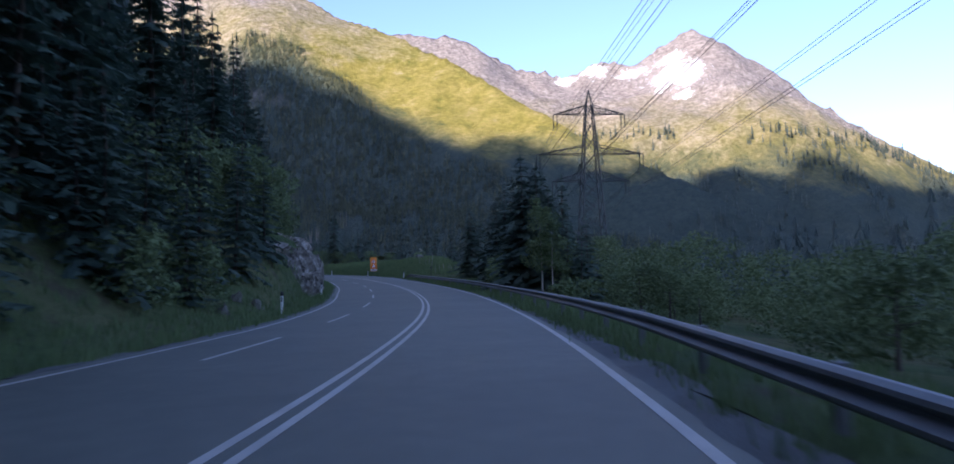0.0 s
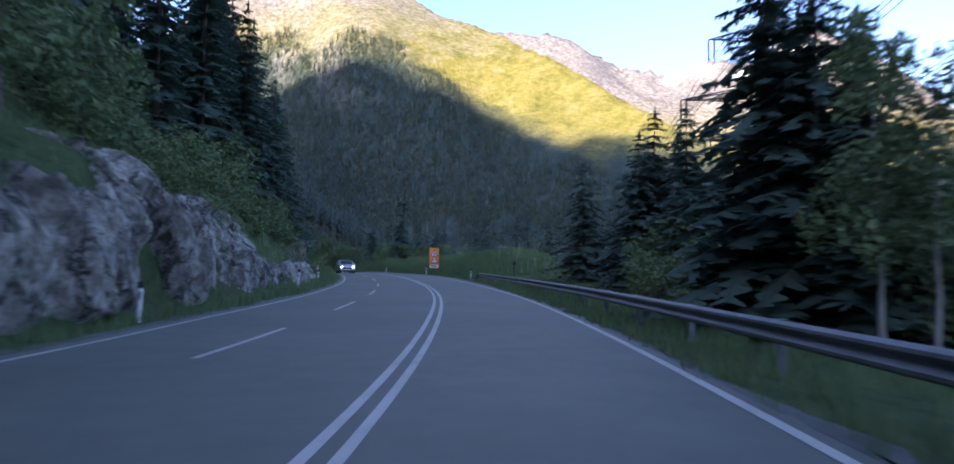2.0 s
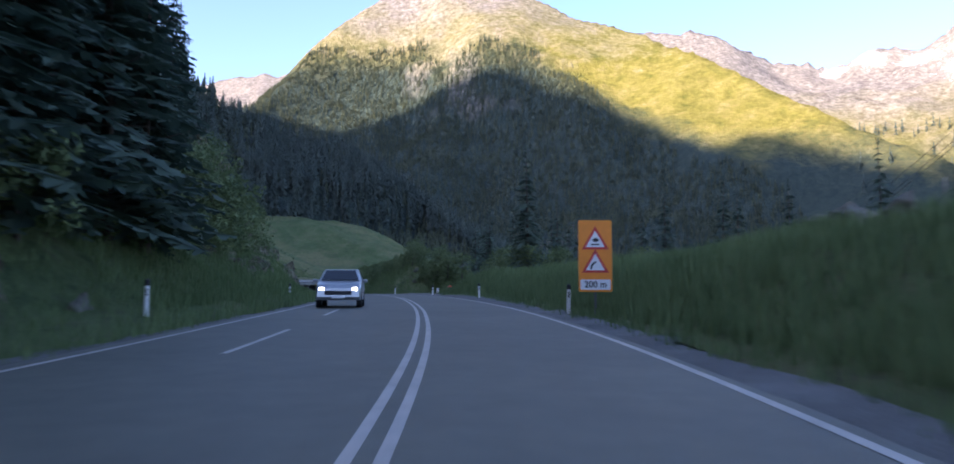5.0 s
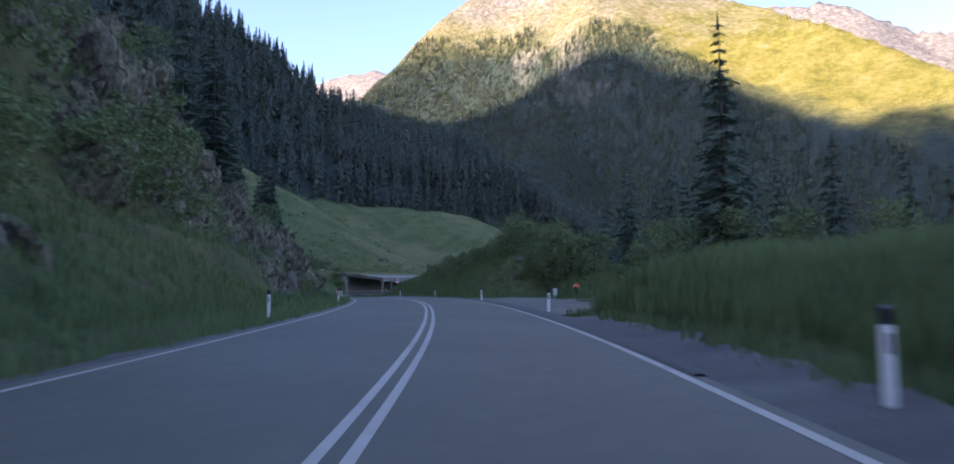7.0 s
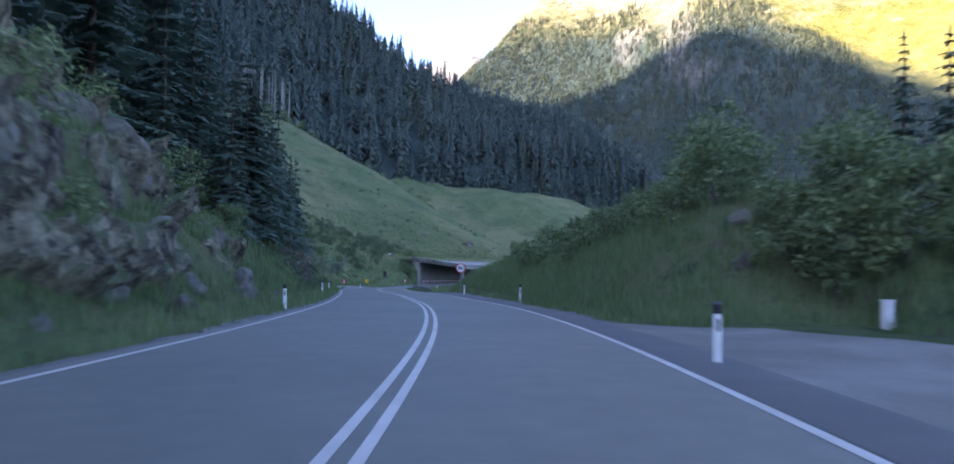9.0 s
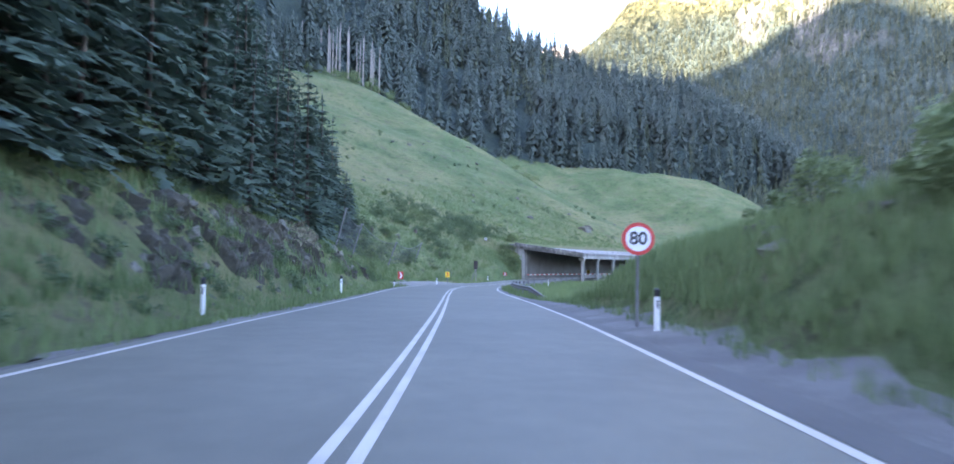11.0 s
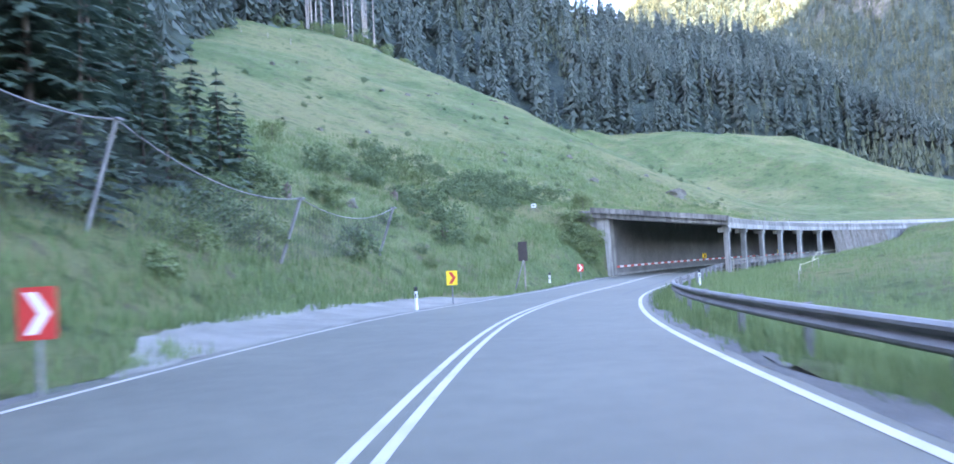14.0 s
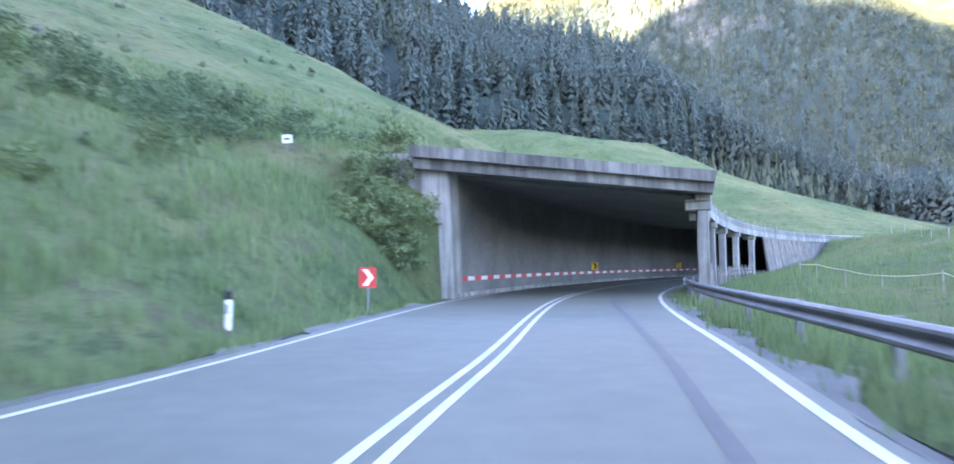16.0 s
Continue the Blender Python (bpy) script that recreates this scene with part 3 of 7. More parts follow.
# How the ground lies beside the road: metres from the centre line and height over it, at places along the road.
LEFT_LAND = {
    -60: ((6, -0.05), (8.5, 0.3), (11, 2.2), (25, 15), (60, 46), (135, 96)),
    30: ((6, -0.05), (8, 0.3), (10, 1.8), (25, 16), (60, 46), (135, 96)),
    42: ((6.2, -0.05), (7.0, 0.3), (7.5, 1.6), (8.2, 2.6), (10, 3.8), (13, 6.0), (28, 18), (60, 46), (135, 96)),
    58: ((6.4, -0.05), (7.0, 0.35), (7.45, 2.2), (8.2, 3.4), (10, 4.4), (13, 6.4), (28, 19), (60, 46), (135, 96)),
    68: ((6.4, -0.05), (7.2, 0.3), (8.6, 2.0), (10.5, 3.6), (12, 4.2), (28, 18), (60, 46), (135, 96)),
    100: ((6.2, -0.05), (7.6, 0.3), (10, 2.6), (14, 6.5), (28, 20), (60, 46), (135, 98)),
    128: ((5.8, -0.05), (7.8, 0.4), (11, 2.4), (14, 3.6), (28, 14), (60, 44), (135, 100)),
    150: ((5.2, -0.05), (7.4, 0.4), (10, 2.2), (13, 3.4), (16, 8), (28, 20), (60, 46), (135, 104)),
    176: ((5.0, -0.05), (7.0, 0.3), (8.6, 2.4), (12, 4.8), (14, 8.5), (16, 12.5), (28, 24), (60, 50), (135, 104)),
    205: ((5.1, -0.05), (6.8, 0.3), (7.7, 2.1), (10, 5.0), (14, 8.6), (18, 12), (28, 19), (60, 42), (135, 100)),
    219: ((5.3, -0.05), (7.2, 0.3), (9, 1.8), (13, 5), (28, 15), (60, 36), (135, 86)),
    235: ((5.4, -0.05), (6.8, 0.4), (8.5, 2.0), (10.5, 3.6), (14, 5.6), (28, 14), (60, 32), (135, 78)),
    252: ((5.4, -0.05), (6.5, 0.5), (8, 2.4), (9.5, 3.9), (14, 6.4), (28, 14.5), (60, 30), (135, 70)),
    268: ((5.4, -0.05), (6.4, 0.5), (8, 2.5), (9.5, 3.8), (14, 6.2), (28, 14), (60, 29), (135, 66)),
    281: ((5.5, -0.05), (6.6, 0.5), (8, 2.0), (10, 3.2), (15, 6.0), (28, 12.5), (60, 26), (135, 62)),
    300: ((5.5, -0.05), (8.4, 0.3), (10.5, 2.2), (12, 3.0), (15, 4.6), (28, 11.5), (60, 26), (135, 62)),
    318: ((5.2, -0.05), (8, 0.4), (11, 1.9), (15, 4.5), (28, 11.5), (60, 27), (135, 62)),
    345: ((4.6, 0.0), (6.2, 2.4), (8.5, 4.3), (15, 6.6), (28, 12.0), (60, 27), (135, 61)),
    347.5: ((4.62, 0.0), (4.74, 5.25), (8.5, 6.0), (15, 7.3), (28, 12.4), (60, 27), (135, 60)),
    402: ((4.62, 0.0), (4.74, 5.0), (8.5, 6.2), (15, 8.4), (28, 15.0), (60, 32), (100, 52), (135, 68)),
    446: ((4.62, 0.0), (4.74, 5.0), (8.5, 5.5), (15, 6.3), (28, 8.0), (60, 13.5), (100, 28), (135, 45)),
    480: ((4.62, 0.0), (4.74, 5.0), (8.5, 6.0), (15, 7.6), (28, 12.4), (60, 24), (90, 34), (108, 40), (135, 45)),
    503: ((4.62, 0.0), (4.74, 5.0), (8.5, 6.0), (15, 7.2), (28, 11.4), (60, 22), (90, 35), (108, 40.5), (135, 44)),
    560: ((4.62, 0.0), (4.74, 5.0), (8.5, 5.5), (15, 6.5), (28, 8.5), (60, 11), (135, 15))}
RIGHT_LAND = {
    -60: ((4.1, -0.04), (5.5, -0.15), (8, -0.9), (14, -2.2), (30, -4), (70, -6)),
    45: ((4.1, -0.04), (5.5, -0.12), (8, -0.5), (14, -1.6), (30, -4), (70, -6)),
    80: ((4.1, -0.04), (5.5, -0.05), (8, 0.0), (12, 0.2), (30, -3), (70, -6)),
    96: ((4.1, -0.04), (5.5, 0.0), (8, 0.5), (11, 0.7), (18, 0.1), (34, -3), (70, -6)),
    104: ((4.1, -0.04), (5.5, 0.1), (8, 1.15), (11, 1.6), (14, 1.0), (18, 0.0), (34, -3), (70, -6)),
    113: ((4.1, -0.04), (5.5, 0.1), (8, 1.6), (11, 2.55), (14, 2.2), (18, 1.0), (34, -3), (70, -6)),
    126: ((4.1, -0.04), (5.5, 0.1), (8, 1.4), (12, 2.1), (18, 1.4), (36, -3), (70, -6)),
    150: ((4.1, -0.04), (5.6, 0.2), (8, 1.35), (12, 1.95), (18, 1.9), (36, -2), (70, -6)),
    161: ((4.1, -0.04), (5.7, 0.1), (7, 1.35), (9, 1.75), (14, 1.9), (20, 1.6), (36, -2), (70, -6)),
    167.5: ((4.1, -0.04), (8, -0.05), (12, 0.0), (18, 0.2), (36, -2), (70, -6)),
    190: ((4.1, -0.04), (8, -0.05), (11, 0.0), (14, 0.1), (22, -0.9), (36, -3), (70, -6)),
    198: ((4.1, -0.04), (6.5, 0.0), (9, 0.1), (11.8, 0.2), (14, 1.5), (17, 2.2), (24, 1.0), (36, -3), (70, -6)),
    206: ((4.1, -0.04), (5.8, 0.1), (8, 2.2), (10.5, 4.0), (13, 4.5), (17, 3.8), (24, 1.6), (40, -2), (70, -6)),
    220: ((4.1, -0.04), (5.6, 0.1), (8, 1.9), (10, 3.2), (12.5, 4.1), (16, 4.3), (24, 2.4), (40, -2), (70, -6)),
    240: ((4.1, -0.04), (5.6, 0.2), (7, 1.6), (9, 2.9), (12, 3.4), (16, 3.5), (26, 2.0), (40, -2), (70, -6)),
    249: ((4.1, -0.04), (5.9, 0.15), (7.2, 1.6), (9, 2.5), (12, 2.4), (17, 2.2), (28, 0.8), (40, -2), (70, -5)),
    262: ((4.1, -0.04), (6.4, -0.1), (12, -0.5), (20, -0.6), (40, -1.5), (70, -3)),
    300: ((4.1, -0.04), (6.4, -0.4), (12, -0.9), (25, -0.6), (40, 0.4), (70, 1.5)),
    345: ((4.1, -0.04), (6.4, -0.3), (12, 0.0), (25, 1.2), (40, 3.0), (70, 5.5)),
    385: ((4.4, -0.04), (6.4, 0.1), (12, 0.9), (25, 2.8), (40, 4.8), (70, 7.5)),
    411: ((4.4, -0.04), (5.6, 0.9), (9, 2.2), (25, 4.2), (40, 6.2), (70, 9.0)),
    419: ((4.4, -0.04), (5.6, 3.6), (9, 4.0), (25, 5.0), (40, 6.6), (70, 9.5)),
    480: ((4.4, -0.04), (5.2, 4.0), (9, 5.2), (25, 7.5), (40, 8.5), (70, 10.5))}


def lie(land, s, d):
    keys = sorted(land)
    s = min(max(s, keys[0]), keys[-1])
    i = min(max(np.searchsorted(keys, s) - 1, 0), len(keys) - 2)
    a, b = keys[i], keys[i + 1]
    f = (s - a) / (b - a)
    f = f * f * (3 - 2 * f)
    base_z = -0.07
    first = 3.4 if land is RIGHT_LAND else 3.6
    za, zb = (np.interp(d, [first] + [p[0] for p in land[k]], [base_z] + [p[1] for p in land[k]]) for k in (a, b))
    return (1 - f) * za + f * zb


ROCKY = ((-60, 0.25), (35, 0.5), (44, 1.0), (60, 1.0), (70, 0.35), (98, 0.8), (112, 0.6), (126, 0.4), (150, 0.5), (172, 0.9), (184, 1.2), (206, 1.1), (219, 0.5), (235, 0.35), (262, 0.15), (480, 0.1))


# where the left bank breaks into rock steps with grassy ledges
STEPS = ((-60, 0.0), (88, 0.0), (94, 0.6), (114, 0.6), (120, 0.0), (164, 0.0), (172, 1.0), (216, 1.0), (221, 0.0), (480, 0.0))


def step_phase(s, d):
    """0 to 1 from the back of a ledge to the lip of the rock step above it."""
    x, y = spot(s, -d)
    t = lie(LEFT_LAND, s, d) / 2.5 + 0.55 * fbm(x + 20, y, 7.0, 3)
    return t - math.floor(t)


def land(s, o):
    """Height of the ground at s along and o across (to the right) of the road, over the sea of this place."""
    p, _ = road_at(s)
    d = abs(o)
    z = lie(RIGHT_LAND if o > 0 else LEFT_LAND, s, d)
    near = min(max((d - 6.5) / 5, 0), 1)
    if near > 0 and not (s > 344 and d < 6):
        x, y = spot(s, o)
        z += near * 0.35 * fbm(x, y, 4.0, 4)
        if o < 0:
            steps = keyed(STEPS, s)
            if steps > 0 and 7 < d < 24:
                f = step_phase(s, d)
                g = min(max((f - 0.5) / 0.42, 0), 1)
                z += steps * min((d - 7) / 1.2, 1, (24 - d) / 4) * 2.5 * (g * g * (3 - 2 * g) - f) * 0.85
            r = keyed(ROCKY, s) * (1 - 0.5 * steps)
            z += near * r * (0.9 * fbm(x + 50, y, 6.0, 5) + 0.5 * abs(fbm(x, y + 90, 2.2, 3)))
        if d > 40:
            z += min((d - 40) / 40, 1) * 3 * fbm(x, y, 30, 4)
    return float(p[2] + z)


def spot(s, o):
    p, w = road_at(s)
    ahead = s - min(max(s, S0), S1)
    return float(p[0] + w[1] * o + w[0] * ahead), float(p[1] - w[0] * o + w[1] * ahead)


def on_land(s, o, sink=0.0):
    return Vector((*spot(s, o), land(s, o) - sink))


def heading(s):
    """Degrees by which things turn about z so that their +y looks along the road."""
    _, w = road_at(s)
    return math.degrees(math.atan2(-w[0], w[1]))


def ribbon(name, s_from, s_to, inner, outer, lift, material, step=1.5, cols=1, drop=0.0):
    """A strip along the road between two offsets (functions of s), laid lift over the road's plane."""
    n = max(2, int(abs(s_to - s_from) / step) + 1)
    verts, faces = [], []
    for s in np.linspace(s_from, s_to, n):
        p, w = road_at(s)
        for k in range(cols + 1):
            o = inner(s) + (outer(s) - inner(s)) * k / cols
            verts.append((p[0] + w[1] * o, p[1] - w[0] * o, p[2] + lift))
    for i in range(n - 1):
        for k in range(cols):
            a = i * (cols + 1) + k
            faces.append((a, a + 1, a + cols + 2, a + cols + 1))
    if drop:
        m = len(verts)
        verts += [(x, y, z - drop) for x, y, z in verts]
        for i in range(n - 1):
            for k in (0, cols):
                a, b = i * (cols + 1) + k, (i + 1) * (cols + 1) + k
                faces.append((a, b, b + m, a + m) if k == 0 else (b, a, a + m, b + m))
    return mesh_of(name, verts, faces, material)


# ---- road ----
road = tagged(new("road", ribbon("road", S0, S1, lambda s: -keyed(LEFT_EDGE, s) - 0.34, lambda s: keyed(RIGHT_EDGE, s) + 0.24, 0.0, ASPHALT, 1.5, 6, 0.12)),
              "grey worn asphalt mountain road with a bend", "road", kind="structure")


def marking(name, s_from, s_to, centre, width, label):
    me = ribbon(name, s_from, s_to, lambda s: centre(s) - width / 2, lambda s: centre(s) + width / 2, 0.005, PAINT, 1.5)
    return tagged(new(name, me), label, "road marking", kind="structure")


marking("edge_line", S0, S1, lambda s: keyed(RIGHT_EDGE, s), 0.125, "white painted edge line along the road")
marking("edge_line", S0, S1, lambda s: -keyed(LEFT_EDGE, s), 0.115, "white painted edge line along the road")
marking("centre_line", S0, S1, lambda s: -0.122, 0.105, "white solid centre line, one of a pair")
marking("centre_line", S0, S1, lambda s: 0.122, 0.105, "white solid centre line, one of a pair")
for k in range(-7, 9):
    s = 25.0 + 11.85 * k
    marking("lane_dash", s, s + 5.3, lambda s: -2.88, 0.11, "white dash between the two uphill lanes")

shoulder = ribbon("road_shoulder", 146, 263, lambda s: keyed(RIGHT_EDGE, s) + 0.1, lambda s: keyed(RIGHT_EDGE, s) + keyed(((146, 0.3), (156, 0.9), (190, 1.15), (200, 1.1), (212, 0.9), (232, 1.3), (256, 1.4), (263, 0.3)), s), 0.004, DARK_ASPHALT, 1.2, 6)
for v in shoulder.vertices:
    v.co.z += (0.0, 0.022, 0.032, 0.034, 0.032, 0.028, 0.012)[v.index % 7]
tagged(new("road_shoulder", shoulder), "darker patched asphalt shoulder outside the edge line", "road", kind="structure")
marking("tyre_mark", 316, 344, lambda s: keyed(((316, 2.30), (326, 2.30), (336, 2.15), (344, 1.85)), s), 0.15, "dark curved tyre mark on the asphalt").data.materials[0] = SKID

marking("tar_seam", 272.0, 278.2, lambda s: keyed(((272, -0.64), (278.2, -0.19)), s), 0.035, "dark tar-filled seam in the asphalt").data.materials[0] = SKID

# ---- ground beside the road ----
COLUMNS = np.r_[-np.array([132, 118, 104, 92, 82, 72, 64, 56, 50, 44, 39, 34, 30, 27, 24, 21.5, 19, 17, 15.4, 14, 13, 12, 11.2, 10.4, 9.7, 9, 8.3, 7.6, 7, 6.4, 5.8, 5.3, 4.9, 4.74, 4.62, 4.2, 3.6]),
                0, np.array([3.4, 4.0, 4.6, 5.2, 5.8, 6.5, 7.3, 8.2, 9.2, 10.4, 11.6, 13, 14.5, 16, 18, 20, 23, 26, 30, 35, 41, 48, 56, 66])]


def ground_strip():
    rows = np.arange(S0 - 20, S1 + 110, 1.25)
    verts, faces, n = [], [], len(COLUMNS)
    for s in rows:
        for o in COLUMNS:
            x, y = spot(s, o)
            verts.append((x, y, land(s, o)))
    for i in range(len(rows) - 1):
        for k in range(n - 1):
            a = i * n + k
            faces.append((a, a + 1, a + n + 1, a + n))
    return mesh_of("ground", verts, faces, GROUND, True)


tagged(new("ground", ground_strip()), "grassy banks and slopes beside the road", "ground", kind="structure")

# ---- mountains: ridges with their heights; the land falls away from them on both sides ----
RIDGES = [
    # the sunlit mountain ahead, and its arm to the right
    (0.66, 0.62, ((-330, 1010, 120), (-86, 1265, 271), (-39, 1357, 347), (26, 1446, 457), (160, 1540, 586), (272, 1513, 592), (351, 1447, 539), (424, 1383, 477),
                  (504, 1296, 425), (548, 1161, 350), (580, 1037, 275), (600, 951, 223), (630, 850, 162), (662, 758, 118), (690, 660, 60))),
    # the rocky peaks behind it
    (0.72, 0.8, ((432, 1584, 496), (583, 1534, 498), (640, 1505, 499), (738, 1456, 487), (822, 1416, 426), (902, 1378, 408), (975, 1339, 434), (1038, 1307, 427), (1094, 1276, 467), (1154, 1244, 502), (1253, 1197, 437), (1367, 1144, 352), (1491, 1086, 267), (1637, 1016, 187), (1844, 918, 87))),
    # the wooded slope above the road, and its spur behind the meadow
    (0.62, 0.5, ((-360, -250, 210), (-250, 150, 215), (-240, 350, 210), (-200, 560, 195), (-103, 638, 168), (-66, 639, 140), (-35, 640, 116), (-2, 640, 98), (36, 642, 92), (110, 690, 55), (190, 740, 20))),
    # bare sunlit heights far behind the mountain's left side
    (0.7, 0.8, ((-900, 2250, 610), (-640, 2200, 600), (-470, 2180, 570), (-330, 2150, 525), (-180, 2120, 545), (-60, 2100, 560), (60, 2080, 540)))]


def off_line(points, x, y, slope):
    """Distance from a polyline, and the height of the land that falls from it at that slope, for arrays x and y."""
    best, total, weight = np.full(x.shape, 1e9), np.zeros(x.shape), np.zeros(x.shape)
    for (ax, ay, az), (bx, by, bz) in zip(points, points[1:]):
        dx, dy = bx - ax, by - ay
        f = np.clip(((x - ax) * dx + (y - ay) * dy) / (dx * dx + dy * dy), 0, 1)
        d = np.hypot(x - ax - f * dx, y - ay - f * dy)
        w = (d + 14.0) ** -5
        best, total, weight = np.minimum(best, d), total + w * (az + f * (bz - az)), weight + w
    return best, total / weight - slope * best * (1 - 0.00012 * best)


def mountain_land(x, y):
    """Height of the wide land for arrays x and y."""
    x, y = np.asarray(x, float), np.asarray(y, float)
    wave = np.array([noise.fractal(Vector((a / 260, b / 260, 1.3)), 0.9, 2.1, 7) for a, b in zip(x.ravel(), y.ravel())]).reshape(x.shape)
    rib = np.array([noise.ridged_multi_fractal(Vector((a / 170, b / 170, 5.1)), 0.9, 2.1, 5, 1.0, 2.0) for a, b in zip(x.ravel(), y.ravel())]).reshape(x.shape)
    spur = np.array([noise.ridged_multi_fractal(Vector((a / 75, b / 75, 9.4)), 0.85, 2.2, 5, 1.0, 2.0) for a, b in zip(x.ravel(), y.ravel())]).reshape(x.shape)
    z = -6 + 2.5 * wave
    for slope, power, points in RIDGES:
        d, high = off_line(points, x, y, slope)
        rough = np.minimum(d * 0.22, 42.0)
        crag = 16 if power > 0.7 else 5
        z = np.maximum(z, high + rough * wave * 0.8 + rough * (rib - 1.0) * 0.5 * power + crag * power * (spur - 1.1) * np.exp(-d / 170))
    return z


WIDE = []


def wide_land():
    xs = np.unique(np.r_[np.arange(-2700, -500, 110), np.arange(-500, 900, 11), np.arange(900, 1500, 13), np.arange(1500, 2300, 30), np.arange(2300, 4700, 120)])
    ys = np.unique(np.r_[np.arange(-1600, -100, 120), np.arange(-100, 500, 14), np.arange(500, 1560, 11), np.arange(1560, 2250, 18), np.arange(2250, 4400, 130)])
    gx, gy = np.meshgrid(xs, ys)
    z = mountain_land(gx, gy)
    # under the roadside ground the wide land keeps below it
    for i, j in np.argwhere((gx > -230) & (gx < 180) & (gy > -110) & (gy < 680)):
        x, y = gx[i, j], gy[i, j]
        k = int(np.argmin(np.hypot(CURVE[:, 0] - x, CURVE[:, 1] - y)))
        w = CURVE[min(k + 1, len(CURVE) - 1)] - CURVE[max(k - 1, 0)]
        w = w[:2] / np.linalg.norm(w[:2])
        o = (x - CURVE[k, 0]) * w[1] - (y - CURVE[k, 1]) * w[0]
        along = (x - CURVE[k, 0]) * w[0] + (y - CURVE[k, 1]) * w[1]
        if -130 < o < 64 and RUN[k] + along < S1 + 106 and RUN[k] + along > S0 - 19:
            z[i, j] = min(z[i, j], land(float(RUN[k]), float(o)) - 4 - 0.06 * abs(o))
    WIDE.extend((xs, ys, z))
    n = len(xs)
    idx = np.arange(gx.size).reshape(gx.shape)
    faces = np.stack([idx[:-1, :-1], idx[:-1, 1:], idx[1:, 1:], idx[1:, :-1]], -1).reshape(-1, 4)
    verts = np.stack([gx, gy, z], -1).reshape(-1, 3)
    me = mesh_of("mountain_land", verts.tolist(), faces.tolist(), MOUNTAIN, True)
    me.materials.append(PEAKS)
    mid = verts[faces].mean(1)
    rise = [off_line(r[2], mid[:, 0], mid[:, 1], r[0])[1] for r in (RIDGES[0], RIDGES[1], RIDGES[3])]
    me.polygons.foreach_set("material_index", (np.maximum(rise[1], rise[2]) > rise[0]).astype(int).tolist())
    return me


tagged(new("mountain_land", wide_land()), "steep alpine mountains with woods, turf, bare rock and peaks", "mountains", kind="structure")

# ---- the range towards the sun, behind the road's left side: its crest shades the valley ----
# Out of view: crest fitted to the shade edge, south end lowered for skylight.
CREST = ((-4000, 250), (-700, 420), (-260, 1000), (-130, 1240), (0, 1230), (52, 1198), (99, 1184), (145, 1188), (183, 1196), (200, 1180), (207, 1123), (255, 1134), (338, 1135), (346, 1010), (389, 1008), (434, 1032),
         (476, 1054), (523, 1068), (545, 1075), (555, 1018), (571, 1034), (597, 1043), (664, 1091), (720, 1107), (773, 1133), (827, 1152), (883, 1182), (920, 1184), (945, 1161), (987, 1149),
         (1000, 1119), (1026, 1097), (1040, 1070), (1050, 1018), (1070, 1022), (1150, 960), (1300, 880), (2600, 700))


def sunward_range():
    e = Vector((SUN_WAY.x, SUN_WAY.y)).normalized()
    verts, faces = [], []
    cs = np.unique(np.r_[np.arange(-4000, 0, 100), np.arange(0, 1400, 4), np.arange(1400, 2600, 60)])
    for c in cs:
        x, y = e.x * 2600 + e.y * c, e.y * 2600 - e.x * c
        z = 395.0 + float(np.interp(c, *zip(*CREST))) + 3.5 * fbm(c, 7, 25, 4) + 2.5 * random.random()
        for away, down in ((-900, 1.0), (-450, 0.55), (-150, 0.2), (0, 0.0), (300, 0.3), (1200, 1.0)):
            verts.append((x + e.x * away, y + e.y * away, z * (1 - down) - 30 * (down == 1.0)))
    for i in range(len(cs) - 1):
        for k in range(5):
            a = i * 6 + k
            faces.append((a, a + 1, a + 7, a + 6))
    return mesh_of("mountain_range", verts, faces, MOUNTAIN, True)


tagged(new("mountain_range", sunward_range()), "wooded mountain range that shades the valley", "mountains", kind="structure")

# ---- plants ----
class Sheet:
    """Gathers faces for one mesh."""

    def __init__(self):
        self.v, self.f = [], []

    def poly(self, *points):
        n = len(self.v)
        self.v += [tuple(p) for p in points]
        self.f.append(tuple(range(n, n + len(points))))

    def mesh(self, name, material):
        return mesh_of(name, self.v, self.f, material)


def trunk_mesh(name, height, radius, material, rng, lean=0.02, sides=7, branches=0, reach=0.0, low=0.1, high=0.8):
    bm = bmesh.new()
    rings, pts = [], []
    for k in range(7):
        f = k / 6
        pts.append(Vector((lean * height * f * f + 0.03 * rng.uniform(-1, 1), 0.03 * rng.uniform(-1, 1), height * f)))
        r = radius * (1 - 0.93 * f) * (1.35 if k == 0 else 1)
        rings.append([bm.verts.new(pts[-1] + Vector((r * math.cos(a), r * math.sin(a), 0))) for a in np.linspace(0, 2 * math.pi, sides, endpoint=False)])
    for a, b in zip(rings, rings[1:]):
        for i in range(sides):
            bm.faces.new((a[i], a[(i + 1) % sides], b[(i + 1) % sides], b[i]))
    for _ in range(branches):
        z = height * rng.uniform(low, high)
        a = rng.uniform(0, 2 * math.pi)
        n = reach * rng.uniform(0.5, 1)
        tube(bm, (lean * height * (z / height) ** 2, 0, z), (n * math.cos(a), n * math.sin(a), z + n * rng.uniform(-0.1, 0.5)), radius * 0.22, radius * 0.05, 4)
    return bm_mesh(name, bm, material, True)


